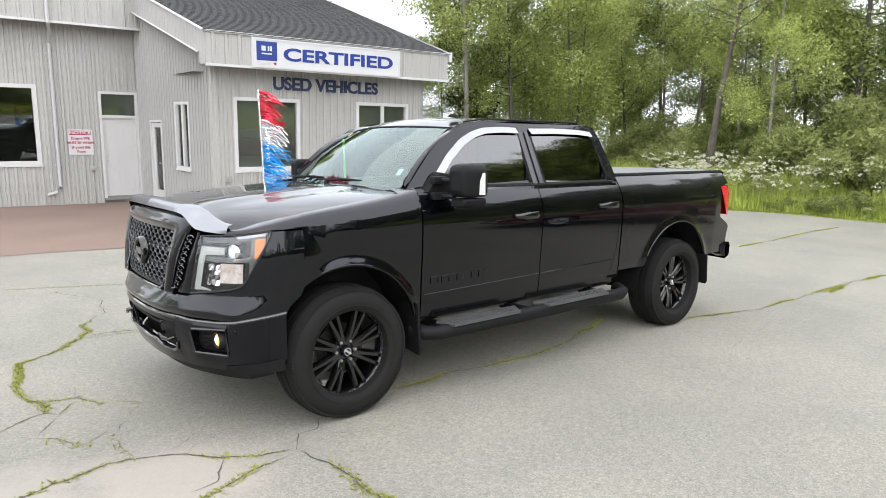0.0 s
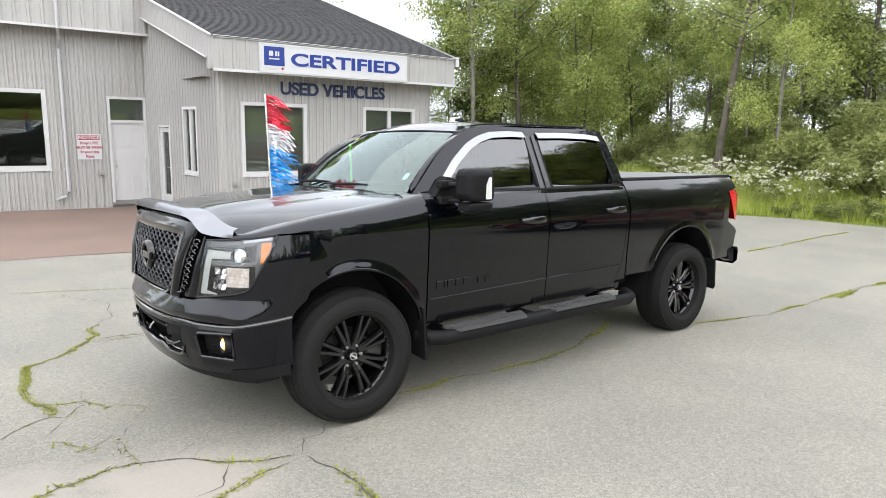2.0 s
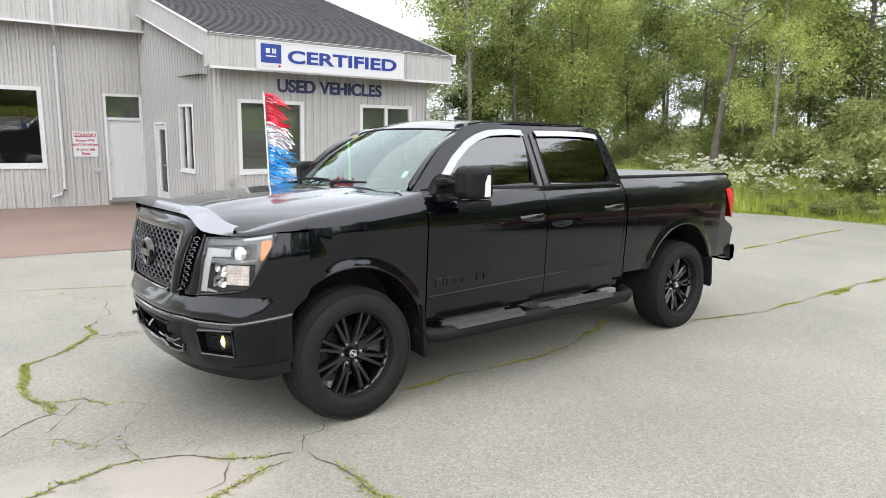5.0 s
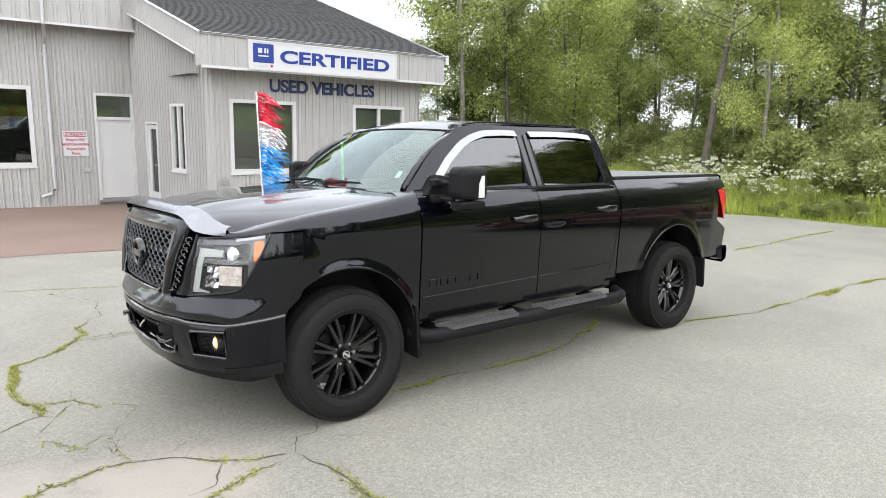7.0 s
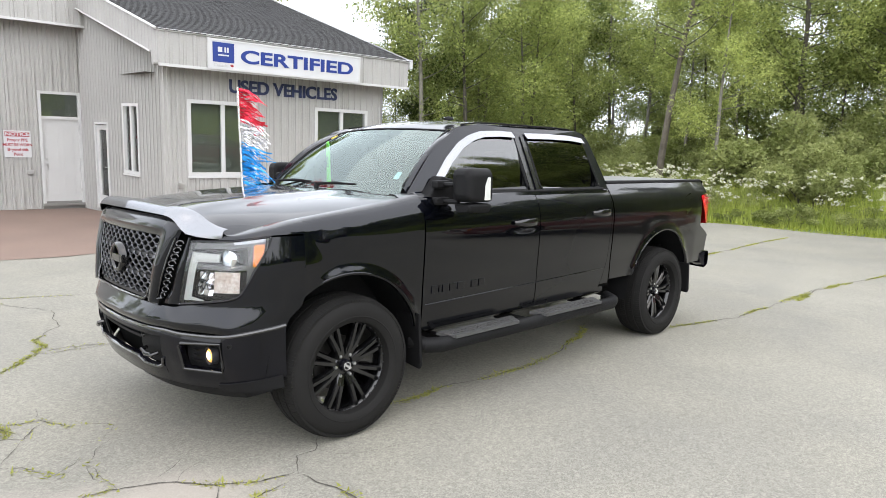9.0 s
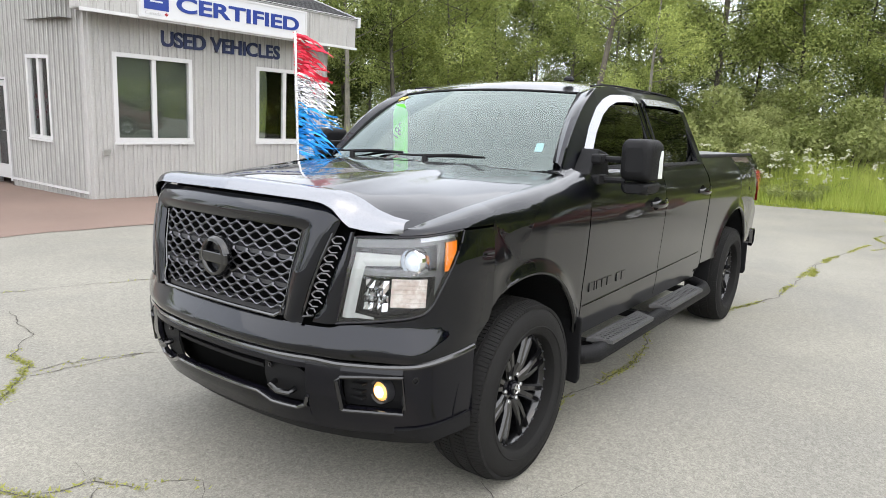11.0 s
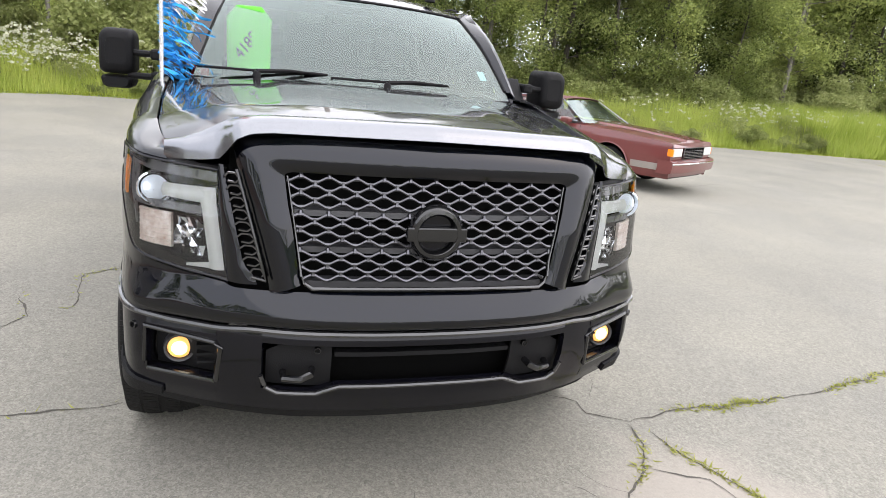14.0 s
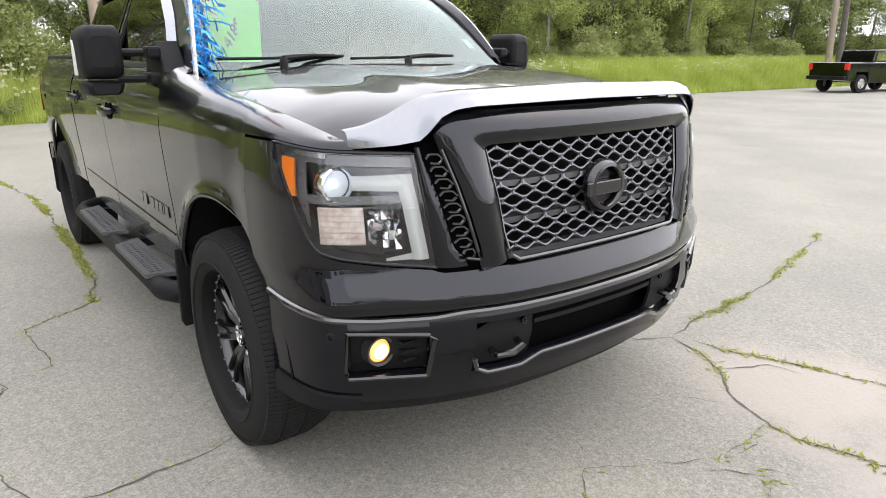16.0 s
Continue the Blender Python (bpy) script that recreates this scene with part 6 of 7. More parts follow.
tube(bm, [(1.02 + .07 * math.sin(2 * math.pi * i / n_), -.42 + .19 * math.cos(2 * math.pi * i / n_), 1.27 + .17 * math.sin(2 * math.pi * i / n_)) for i in range(n_ + 1)], .015, 8)
part("steering_wheel", bm, MATTE, truck, smooth=True)
bm = bmesh.new()
box(bm, .93, .945, -.11, .11, 1.69, 1.75)
soften(part("rear_view_mirror", bm, MATTE, truck), .01)

# ---- bed, tonneau, tailgate, bumper, underside ----
bm = bmesh.new()
rows = []
for i in range(25):
    x = 2.68 + 1.80 * i / 24
    w = flank(x, 1.42) - .03
    rows.append([(x, y * w, 1.440 + .012 * (1 - y * y) + (.006 if i % 6 == 0 else 0)) for y in (-1, -.98, -.6, 0, .6, .98, 1)])
sheet(bm, rows)
part("tonneau_cover", bm, mat("grey_black_tonneau", (0.13, 0.13, 0.135), 0.36, var=0.15, spec=0.9), truck, "folded-flat black tonneau cover", smooth=False)
for side in (-1, 1):
    bm = bmesh.new()
    tube(bm, [(x, side * (flank(x, 1.43) - .012), 1.438) for x in (2.67, 3.2, 3.8, 4.3, 4.47)], .018, 8)
    part("bed_rail", bm, MATTE, truck, smooth=True)
bm = bmesh.new()
sheet(bm, [[(4.50 + .03 * (1 - abs(v) ** 4) + dx, v * .86, z) for v in [-1 + i / 6 for i in range(13)]] for dx, z in ((-.03, 1.445), (.03, 1.435), (.035, 1.3), (.02, 1.2), (.025, .80), (0, .70))])
part("tailgate", bm, PAINT, truck, smooth=True)
bm = bmesh.new()
sheet(bm, [[(4.50 + dx + .10 * (1 - abs(v) ** 3), v * .965, z) for v in [-1 + i / 8 for i in range(17)]] for dx, z in ((-.05, .72), (.04, .72), (.06, .68), (.05, .58), (-.03, .55))])
bmesh.ops.recalc_face_normals(bm, faces=bm.faces)
soften(part("rear_bumper", bm, BUMPER, truck, smooth=True), .01)
for side in (-1, 1):
    bm = bmesh.new()
    prism(bm, [(4.36, side * .955, .70), (4.47, side * .965, .72), (4.47, side * .965, .57), (4.40, side * .955, .60)], (0, -side * .1, 0))
    part("bumper_end_cap", bm, BUMPER, truck)
bm = bmesh.new()
for side in (-1, 1):
    box(bm, -.55, 4.5, min(side * .42, side * .52), max(side * .42, side * .52), .46, .60)
box(bm, -.5, .4, -.42, .42, .40, .75)
box(bm, .6, 2.6, -.8, .8, .50, .58)
box(bm, 2.7, 4.4, -.75, .75, .70, .80)
box(bm, 1.9, 2.7, -.4, .3, .34, .5)
part("chassis", bm, DARK, truck)
bm = bmesh.new()
tube(bm, [(3.55, -.8, .41), (3.55, .8, .41)], .06, 10)
tube(bm, [(0, -.8, .41), (0, .8, .41)], .045, 10)
part("axle", bm, MATTE, truck)

# ---- wheels ----
DISC = mat("dark_brake_steel", (0.06, 0.058, 0.055), 0.5, metal=0.8, var=0.3)


def build_wheel():
    bm = bmesh.new()
    lathe(bm, [(.262, .02), (.268, -.03), (.272, -.055), (.262, -.062), (.252, -.05), (.246, -.03), (.235, .05), (.228, .12), (.232, .14)], 64, "y")
    w = part("wheel", bm, RIM, truck, "gloss black alloy wheel with rivets round the rim", smooth=True)
    # eight pairs of spokes
    bm = bmesh.new()
    for k in range(8):
        for off in (-.115, .115):
            a = 2 * math.pi * (k + .5) / 8 + off
            a0 = 2 * math.pi * (k + .5) / 8 + off * 1.5
            mx = Matrix.Rotation(-a, 4, "Y")
            w0, w1 = .021, .017
            r0, r1 = .055, .255
            sh = math.tan(off * .25) * .1
            pts = [((r0, -.028), w0), ((.12, -.045), .0175), ((.20, -.05), .016), ((r1, -.050), w1)]
            rows = []
            for (r, y), ww in pts:
                rows.append([(r, y, sh * (r - r0) - ww), (r, y - .012, sh * (r - r0) - ww * .55), (r, y - .012, sh * (r - r0) + ww * .55), (r, y, sh * (r - r0) + ww), (r, y + .035, sh * (r - r0) + ww * 1.1), (r, y + .035, sh * (r - r0) - ww * 1.1)])
            vs = sheet(bm, rows, close=True)
            for rr in vs:
                for v in rr:
                    v.co = mx @ v.co
    part("spoke", bm, RIM, w)
    bm = bmesh.new()
    lathe(bm, [(.001, -.03), (.05, -.03), (.085, -.026), (.092, -.01), (.092, .03)], 40, "y")
    part("hub", bm, RIM, w, smooth=True)
    bm = bmesh.new()
    lathe(bm, [(.001, -.062), (.030, -.060), (.036, -.052), (.038, -.02)], 28, "y")
    hc = part("hub_cap", bm, BUMPER, w, smooth=True)
    bm = bmesh.new()
    lathe(bm, [(.018, -.060), (.020, -.065), (.024, -.065), (.026, -.058)], 24, "y")
    box(bm, -.03, .03, -.067, -.06, -.006, .006, Matrix.Rotation(radians(35), 4, "Y"))
    part("cap_emblem", bm, CHROME, hc)
    for k in range(6):
        a = 2 * math.pi * k / 6
        bm = bmesh.new()
        lathe(bm, [(.001, -.05), (.008, -.049), (.011, -.044), (.011, -.02)], 6, "y", (.066 * math.cos(a), 0, .066 * math.sin(a)))
        part("lug_nut", bm, STEEL, w)
    for k in range(32):
        a = 2 * math.pi * (k + .5) / 32
        bm = bmesh.new()
        lathe(bm, [(.001, -.0685), (.005, -.068), (.0072, -.061)], 6, "y", (.262 * math.cos(a), 0, .262 * math.sin(a)))
        part("rivet", bm, GRILLE, w)
    bm = bmesh.new()
    lathe(bm, [(.001, .03), (.16, .03), (.16, .05)], 40, "y")
    part("brake_disc", bm, DISC, w, smooth=True)
    bm = bmesh.new()
    lathe(bm, [(.25, .13), (.262, .138), (.31, .148), (.37, .140), (.400, .118), (.409, .09), (.412, .04), (.412, -.04), (.408, -.088), (.398, -.115), (.372, -.136), (.34, -.146), (.31, -.147), (.285, -.142), (.268, -.128), (.262, -.10), (.262, -.05)], 72, "y")
    # raised sidewall rings and tread blocks
    lathe(bm, [(.300, -.1475), (.302, -.150), (.306, -.150), (.308, -.1475)], 72, "y")
    ty = part("tyre", bm, RUBBER, w, smooth=True)
    bm = bmesh.new()
    for k in range(132):
        a = 2 * math.pi * k / 132
        mx = Matrix.Rotation(-a, 4, "Y")
        for y0, y1, r0, r1, tw in ((-.130, -.078, .396, .4125, .0), (-.064, -.012, .409, .4165, .005), (.012, .064, .409, .4165, -.005), (.078, .130, .396, .4125, .0)):
            vs = box(bm, r0 - .012, r1, y0, y1, -.0080, .0080)
            for v in vs:
                if v.co.x > r1 - .001 and abs(v.co.y) > .1:
                    v.co.x -= .014
                v.co = mx @ v.co
        for yy in (-.137,):
            vs = box(bm, .384, .396, yy + .009, yy + .0145, -.005, .005)
            for v in vs:
                if v.co.x > .39:
                    v.co.y += .016
                v.co = mx @ v.co
    part("tread_block", bm, RUBBER, ty)
    # the rim's face stands nearly flush with the sidewall
    for ob in [w] + [c for c in w.children_recursive if c.name.split(".")[0] not in ("tyre", "tread_block", "brake_disc")]:
        ob.data.transform(Matrix.Translation((0, -.014, 0)))
    return w


w_lf = build_wheel()
w_lf.matrix_basis = pose(0, -.865, .41)
for x, y, turn in ((3.55, -.865, 0), (0, .865, 180), (3.55, .865, 180)):
    copy_thing(w_lf, pose(x, y, .41, 0, 23 if x else 11, turn))

# card, stickers on the windscreen
def on_screen(v, t, d=.004):
    p = screen(v, t)
    nrm = (screen(v + .02, t) - screen(v - .02, t)).cross(screen(v, t + .02) - screen(v, t - .02)).normalized()
    return tuple(p + nrm * (d if nrm.x > 0 else -d))


bm = bmesh.new()
CARD = [(.432, 1.408), (.645, 1.408), (.648, 1.67), (.600, 1.728), (.480, 1.728), (.430, 1.67)]
prism(bm, [(.815 + (y - .434) * .5 - (z - 1.4) * .03, y, z) for y, z in CARD], (.003, 0, 0))
card = tagged(part("price_card", bm, TAG_GREEN), "bright green price card behind the windscreen", "price card")
words("41888", .085, INK, card, pose(.849, .538, 1.55, 90, 0, -63.4) @ pose(0, 0, 0, 0, 0, 50), .001, .9, .0, "handwriting")
bm = bmesh.new()
sheet(bm, [[on_screen(v, t, -.003) for v in (.89, .94, .99)] for t in (.85, .925)])
tagged(part("sticker", bm, YELLOW), "yellow sticker behind the windscreen", "sticker")
bm = bmesh.new()
sheet(bm, [[on_screen(v, t) for v in (-.90, -.845)] for t in (.12, .22)])
stk = tagged(part("sticker", bm, BLUE_STICKER), "pale blue registration sticker behind the windscreen", "sticker")

# ---- tinsel pennant on a stick at the hood's edge ----
pennant = thing("tinsel_pennant", "red, silver and blue foil fringe on a white stick", "pennant", pose(.305, .905, 1.30))
bm = bmesh.new()
tube(bm, [(0, 0, 0), (-.012, -.004, .40), (-.03, -.012, .83)], .009, 8)
part("stick", bm, TINSEL_SILVER, pennant, "silver wrapped stick", smooth=True)
rng = random.Random(5)
for nm, material, z0, z1 in (("red_fringe", TINSEL_RED, .57, .82), ("silver_fringe", TINSEL_SILVER, .38, .59), ("blue_fringe", TINSEL_BLUE, .08, .41)):
    bm = bmesh.new()
    for _ in range(60):
        z = rng.uniform(z0, z1)
        L, droop, sw = rng.uniform(.10, .23) * (1.25 - .35 * (z - .06) / .7), rng.uniform(.03, .15), rng.uniform(-.06, .08)
        w = rng.uniform(.003, .007)
        x0 = -.03 * z / .83
        ph = rng.uniform(0, 6)
        rows = []
        for i in range(8):
            t = i / 7
            q = (x0 + L * t * .72, sw * t * t - L * t * .62 + .012 * math.sin(9 * t + ph), z - droop * t * t + .012 * math.sin(7 * t + ph))
            tw = .8 * math.sin(5 * t + ph)
            rows.append([(q[0], q[1] - w * math.sin(tw), q[2] - w * math.cos(tw)), (q[0], q[1] + w * math.sin(tw), q[2] + w * math.cos(tw))])
        sheet(bm, rows)
    part(nm, bm, material, pennant)


# ---- maroon coupe, seen from its right side; local +x is its nose ----
coupe = thing("coupe", "faded maroon two-door coupe with vinyl roof and wire wheel covers", "car", pose(8.392, -5.375, ground_z(8.4, -5.4) - .01, 0, 0, 210.4) @ Matrix.Scale(.966, 4))


BEIGE = mat("beige_moulding", (0.273, 0.247, 0.221), 0.4)


def car_arch(x, base):
    lo = base
    for cx in (1.37, -1.37):
        q = 1 - ((x - cx) / .40) ** 2
        if q > 0:
            lo = max(lo, .33 + .40 * math.sqrt(q))
    return lo


def car_top(x):
    return lerp([(-2.55, .90), (-2.4, .945), (-1.2, .965), (.7, .955), (1.5, .93), (2.4, .86), (2.5, .83)], x)


def car_w(x, z):
    base = lerp([(.2, .80), (.35, .865), (.6, .895), (.8, .88), (.96, .835)], z)
    return base * lerp([(-2.6, .90), (-2.2, .965), (-1.4, 1.0), (1.2, 1.0), (2.1, .965), (2.5, .91)], x)


for side in (-1, 1):
    for nm, xa, xb in (("quarter_panel", -2.5, -.62), ("car_door", -.612, .742), ("car_fender", .75, 2.46)):
        bm = bmesh.new()
        rows = []
        for i in range(41):
            x = xa + (xb - xa) * i / 40
            lo, hi = car_arch(x, .27), car_top(x)
            rows.append([(x, side * car_w(x, lo + (hi - lo) * j / 10), lo + (hi - lo) * j / 10) for j in range(11)])
        sheet(bm, rows)
        bmesh.ops.recalc_face_normals(bm, faces=bm.faces)
        part(nm, bm, MAROON, coupe, smooth=True)
    for xa, xb in ((-2.45, -1.80), (-.95, .95), (1.80, 2.42)):
        bm = bmesh.new()
        sheet(bm, [[(xa + (xb - xa) * i / 8, side * (car_w(xa + (xb - xa) * i / 8, z) + .008), z) for i in range(9)] for z in (.40, .43, .49, .51)])
        part("side_moulding", bm, BEIGE, coupe)
    for cx in (1.37, -1.37):
        bm = bmesh.new()
        tube(bm, [(cx - .405 * math.cos(math.pi * i / 20), side * (car_w(cx, .6) + .003), .33 + .405 * math.sin(math.pi * i / 20)) for i in range(21)], .012, 6)
        part("arch_moulding", bm, MAROON, coupe, smooth=True)
        bm = bmesh.new()
        lathe(bm, [(.20, .10), (.24, .11), (.30, .10), (.33, .06), (.335, 0), (.33, -.06), (.30, -.10), (.24, -.11), (.205, -.10), (.20, -.05)], 36, "y")
        wh = part("car_wheel", bm, RUBBER, coupe, smooth=True, m=pose(cx, side * .78, .33, 0, 0, 0 if side < 0 else 180))
        bm = bmesh.new()
        lathe(bm, [(.185, -.09), (.20, -.102), (.212, -.10)], 36, "y")
        lathe(bm, [(.001, -.115), (.035, -.11), (.05, -.09)], 20, "y")
        for k in range(24):
            a, b = 2 * math.pi * k / 24, 2 * math.pi * (k + (1.2 if k % 2 else -1.2)) / 24
            tube(bm, [(.04 * math.cos(a), -.10, .04 * math.sin(a)), (.19 * math.cos(b), -.095, .19 * math.sin(b))], .004, 4, caps=False)
        part("wire_cover", bm, CHROME, wh, "chrome wire wheel cover")
        bm = bmesh.new()
        lathe(bm, [(.001, -.06), (.20, -.06)], 24, "y")
        part("wheel_disc", bm, STEEL, wh)
        bm = bmesh.new()
        sheet(bm, [[(cx - .41 * math.cos(math.pi * i / 16), side * y, .33 + .41 * math.sin(math.pi * i / 16)) for i in range(17)] for y in (.86, .5)])
        part("wheel_well", bm, DARK, coupe)
    # door mirror and handle
    bm = bmesh.new()
    box(bm, .40, .58, min(side * .86, side * 1.0), max(side * .86, side * 1.0), .96, 1.06)
    soften(part("car_mirror", bm, MAROON, coupe), .03)
    bm = bmesh.new()
    box(bm, -.52, -.38, min(side * .88, side * .905), max(side * .88, side * .905), .84, .87)
    part("car_handle", bm, CHROME, coupe)
# hood, deck, ends
bm = bmesh.new()
sheet(bm, [[(x, v * car_w(x, car_top(x)), car_top(x) + .035 * (1 - v ** 4) + (.025 if abs(v) < .35 else 0)) for v in (-1, -.9, -.6, -.36, -.34, 0, .34, .36, .6, .9, 1)] for x in (.62, .9, 1.2, 1.6, 2.0, 2.3, 2.46)] + [[(2.49, v * car_w(2.46, .8), .79) for v in (-1, -.9, -.6, -.36, -.34, 0, .34, .36, .6, .9, 1)]])
part("car_hood", bm, MAROON, coupe, smooth=True)
bm = bmesh.new()
sheet(bm, [[(x, v * car_w(x, car_top(x)), car_top(x) + .02 * (1 - v ** 4)) for v in (-1, -.9, -.5, 0, .5, .9, 1)] for x in (-2.5, -2.3, -1.9, -1.5, -1.2)])
part("trunk_lid", bm, MAROON, coupe, smooth=True)
for xe, sg in ((2.46, 1), (-2.5, -1)):
    bm = bmesh.new()
    sheet(bm, [[(xe + sg * (.03 * (1 - v ** 2)), v * car_w(xe, z), z) for v in (-1, -.6, -.2, .2, .6, 1)] for z in (.30, .55, .70, .86)])
    part("front_panel" if sg > 0 else "rear_panel", bm, MAROON, coupe, smooth=True)
    bm = bmesh.new()
    rows = [[(xe + sg * (.05 + d + .06 * (1 - v ** 2)) - sg * (.25 if abs(v) > 1.0 else 0), max(-1, min(1, v)) * .875, z) for v in (-1.05, -1, -.8, -.4, 0, .4, .8, 1, 1.05)] for d, z in ((-.04, .36), (.02, .38), (.035, .46), (.03, .56), (-.03, .585))]
    sheet(bm, rows)
    cb = part("car_bumper", bm, MAROON, coupe, smooth=True)
    bm = bmesh.new()
    tube(bm, [(xe + sg * (.09 + .06 * (1 - v ** 2)), v * .875, .53) for v in (-1, -.5, 0, .5, 1)], .012, 6)
    part("bumper_strip", bm, CHROME, cb)
bm = bmesh.new()
for i in range(9):
    box(bm, 2.485, 2.515, -.40 + i * .1 - .003, -.40 + i * .1 + .003, .60, .78)
for z in (.60, .626, .652, .678, .704, .73, .78):
    box(bm, 2.48, 2.515, -.42, .42, z - .004, z + .004)
part("car_grille", bm, SATIN, coupe)
bm = bmesh.new()
box(bm, 2.45, 2.49, -.41, .41, .60, .78)
part("grille_backing", bm, DARK, coupe)
for side in (-1, 1):
    bm = bmesh.new()
    box(bm, 2.44, 2.50, min(side * .46, side * .78), max(side * .46, side * .78), .64, .77)
    hl = soften(part("car_headlight", bm, DRL, coupe), .01)
    bm = bmesh.new()
    box(bm, 2.40, 2.49, min(side * .785, side * .822), max(side * .785, side * .822), .65, .765)
    part("car_marker", bm, AMBER, hl)
# greenhouse
GH = [(-1.62, .97), (-1.05, 1.33), (-.85, 1.365), (.05, 1.375), (.22, 1.355), (.84, .985)]
bm = bmesh.new()
rows = []
for v in (-1, -.96, -.5, 0, .5, .96, 1):
    rows.append([(x, v * .60, z + .02 * (1 - v * v) - (.04 if abs(v) > .97 else 0)) for x, z in GH[1:5]])
sheet(bm, rows)
part("vinyl_roof", bm, VINYL, coupe, smooth=True)
for side in (-1, 1):
    Q = lambda x, z: (x, side * (.83 - (z - .96) * .57), z)
    for nm, out in (("quarter_window", [(-1.10, 1.0), (-.66, 1.0), (-.62, 1.30), (-.92, 1.30)]), ("door_window", [(-.56, 1.0), (.66, 1.0), (.14, 1.315), (-.50, 1.315)])):
        bm = bmesh.new()
        bm.faces.new([bm.verts.new(Q(x, z)) for x, z in out])
        face_out(bm, (-.2, 0, .9))
        wn_ = part(nm, bm, PANE, coupe)
        wn_.visible_shadow = False
        bm = bmesh.new()
        tube(bm, [Q(x, z) for x, z in out + out[:1]], .008, 6)
        part("window_trim", bm, SATIN, wn_)
    bm = bmesh.new()
    bm.faces.new([bm.verts.new(Q(x, z)) for x, z in ((-1.66, .96), (-1.12, .985), (-.94, 1.31), (-.62, 1.315), (-.55, 1.33), (-.9, 1.36), (-1.06, 1.33))])
    part("roof_sail", bm, VINYL, coupe)
    bm = bmesh.new()
    tube(bm, [Q(.80, .975), Q(.18, 1.345), Q(-.9, 1.355)], .012, 6)
    part("roof_rail", bm, SATIN, coupe, smooth=True)
for nm, a, b in (("car_windscreen", (.84, .98), (.22, 1.35)), ("back_window", (-1.62, .975), (-1.06, 1.33))):
    bm = bmesh.new()
    sheet(bm, [[(a[0] + (b[0] - a[0]) * t - .04 * v * v * (1 if a[0] > 0 else -1), v * (.80 - .2 * t), a[1] + (b[1] - a[1]) * t) for v in (-1, -.5, 0, .5, 1)] for t in (0, .5, 1)])
    face_out(bm, (-.2, 0, .7))
    g = part(nm, bm, WINDSCREEN, coupe, smooth=True)
    g.visible_shadow = False
bm = bmesh.new()
box(bm, -1.6, .8, -.78, .78, .5, .9)
box(bm, -2.4, 2.4, -.7, .7, .26, .45)
part("cabin_tub", bm, SEAT, coupe)
for sy in (-.38, .38):
    bm = bmesh.new()
    box(bm, -.45, -.30, sy - .25, sy + .25, .85, 1.12)
    soften(part("car_seat", bm, VINYL, coupe), .04)

# ---- far black pickup on the other side of the lot ----
fx, fy = 11.03, -33.29
pickup2 = thing("pickup_truck", "distant black pickup parked at the edge of the lot", "pickup truck", pose(fx, fy, ground_z(fx, fy), 0, 0, 255.4))


def slab(name, prof, w, material, bevel=.05):
    bm = bmesh.new()
    prism(bm, [(x, -w, z) for x, z in prof], (0, 2 * w, 0))
    bmesh.ops.recalc_face_normals(bm, faces=bm.faces)
    return soften(part(name, bm, material, pickup2), bevel)


slab("body", [(-2.75, .55), (-2.25, .50), (-2.18, .90), (-1.45, .90), (-1.38, .42), (1.3, .42), (1.36, .90), (2.1, .90), (2.16, .5), (2.75, .5), (2.8, 1.05), (2.7, 1.25), (1.2, 1.32), (-2.78, 1.32)], .98, PAINT)
slab("cab", [(-1.05, 1.30), (-.92, 1.85), (.55, 1.88), (1.3, 1.30)], .82, PAINT)
for side in (-1, 1):
    for xa, xb, xc, xd in ((-.9, .05, .05, -.82), (.13, 1.05, .52, .13)):
        bm = bmesh.new()
        prism(bm, [(xa, side * .83, 1.36), (xb, side * .83, 1.36), (xc, side * .83, 1.78), (xd, side * .83, 1.78)], (0, side * .006, 0))
        part("side_window", bm, TINTED, pickup2)
    bm = bmesh.new()
    box(bm, -2.8, -2.7, min(side * .8, side * .99), max(side * .8, side * .99), 1.0, 1.28)
    part("tail_light", bm, REDLENS, pickup2)
    for cx in (-1.8, 1.73):
        bm = bmesh.new()
        lathe(bm, [(.23, .12), (.38, .12), (.40, .08), (.40, -.08), (.38, -.12), (.23, -.12)], 28, "y")
        wh = part("wheel", bm, RUBBER, pickup2, smooth=True, m=pose(cx, side * .86, .40, 0, 0, 0 if side < 0 else 180))
        bm = bmesh.new()
        lathe(bm, [(.23, -.10), (.21, -.06), (.05, -.09), (.001, -.10)], 20, "y")
        for k in range(6):
            box(bm, .05, .22, -.11, -.07, -.025, .025, Matrix.Rotation(k * math.pi / 3, 4, "Y"))
        part("rim", bm, STEEL, wh)
bm = bmesh.new()
box(bm, -2.95, -2.75, -.95, .95, .58, .74)
soften(part("rear_bumper", bm, MATTE, pickup2), .03)

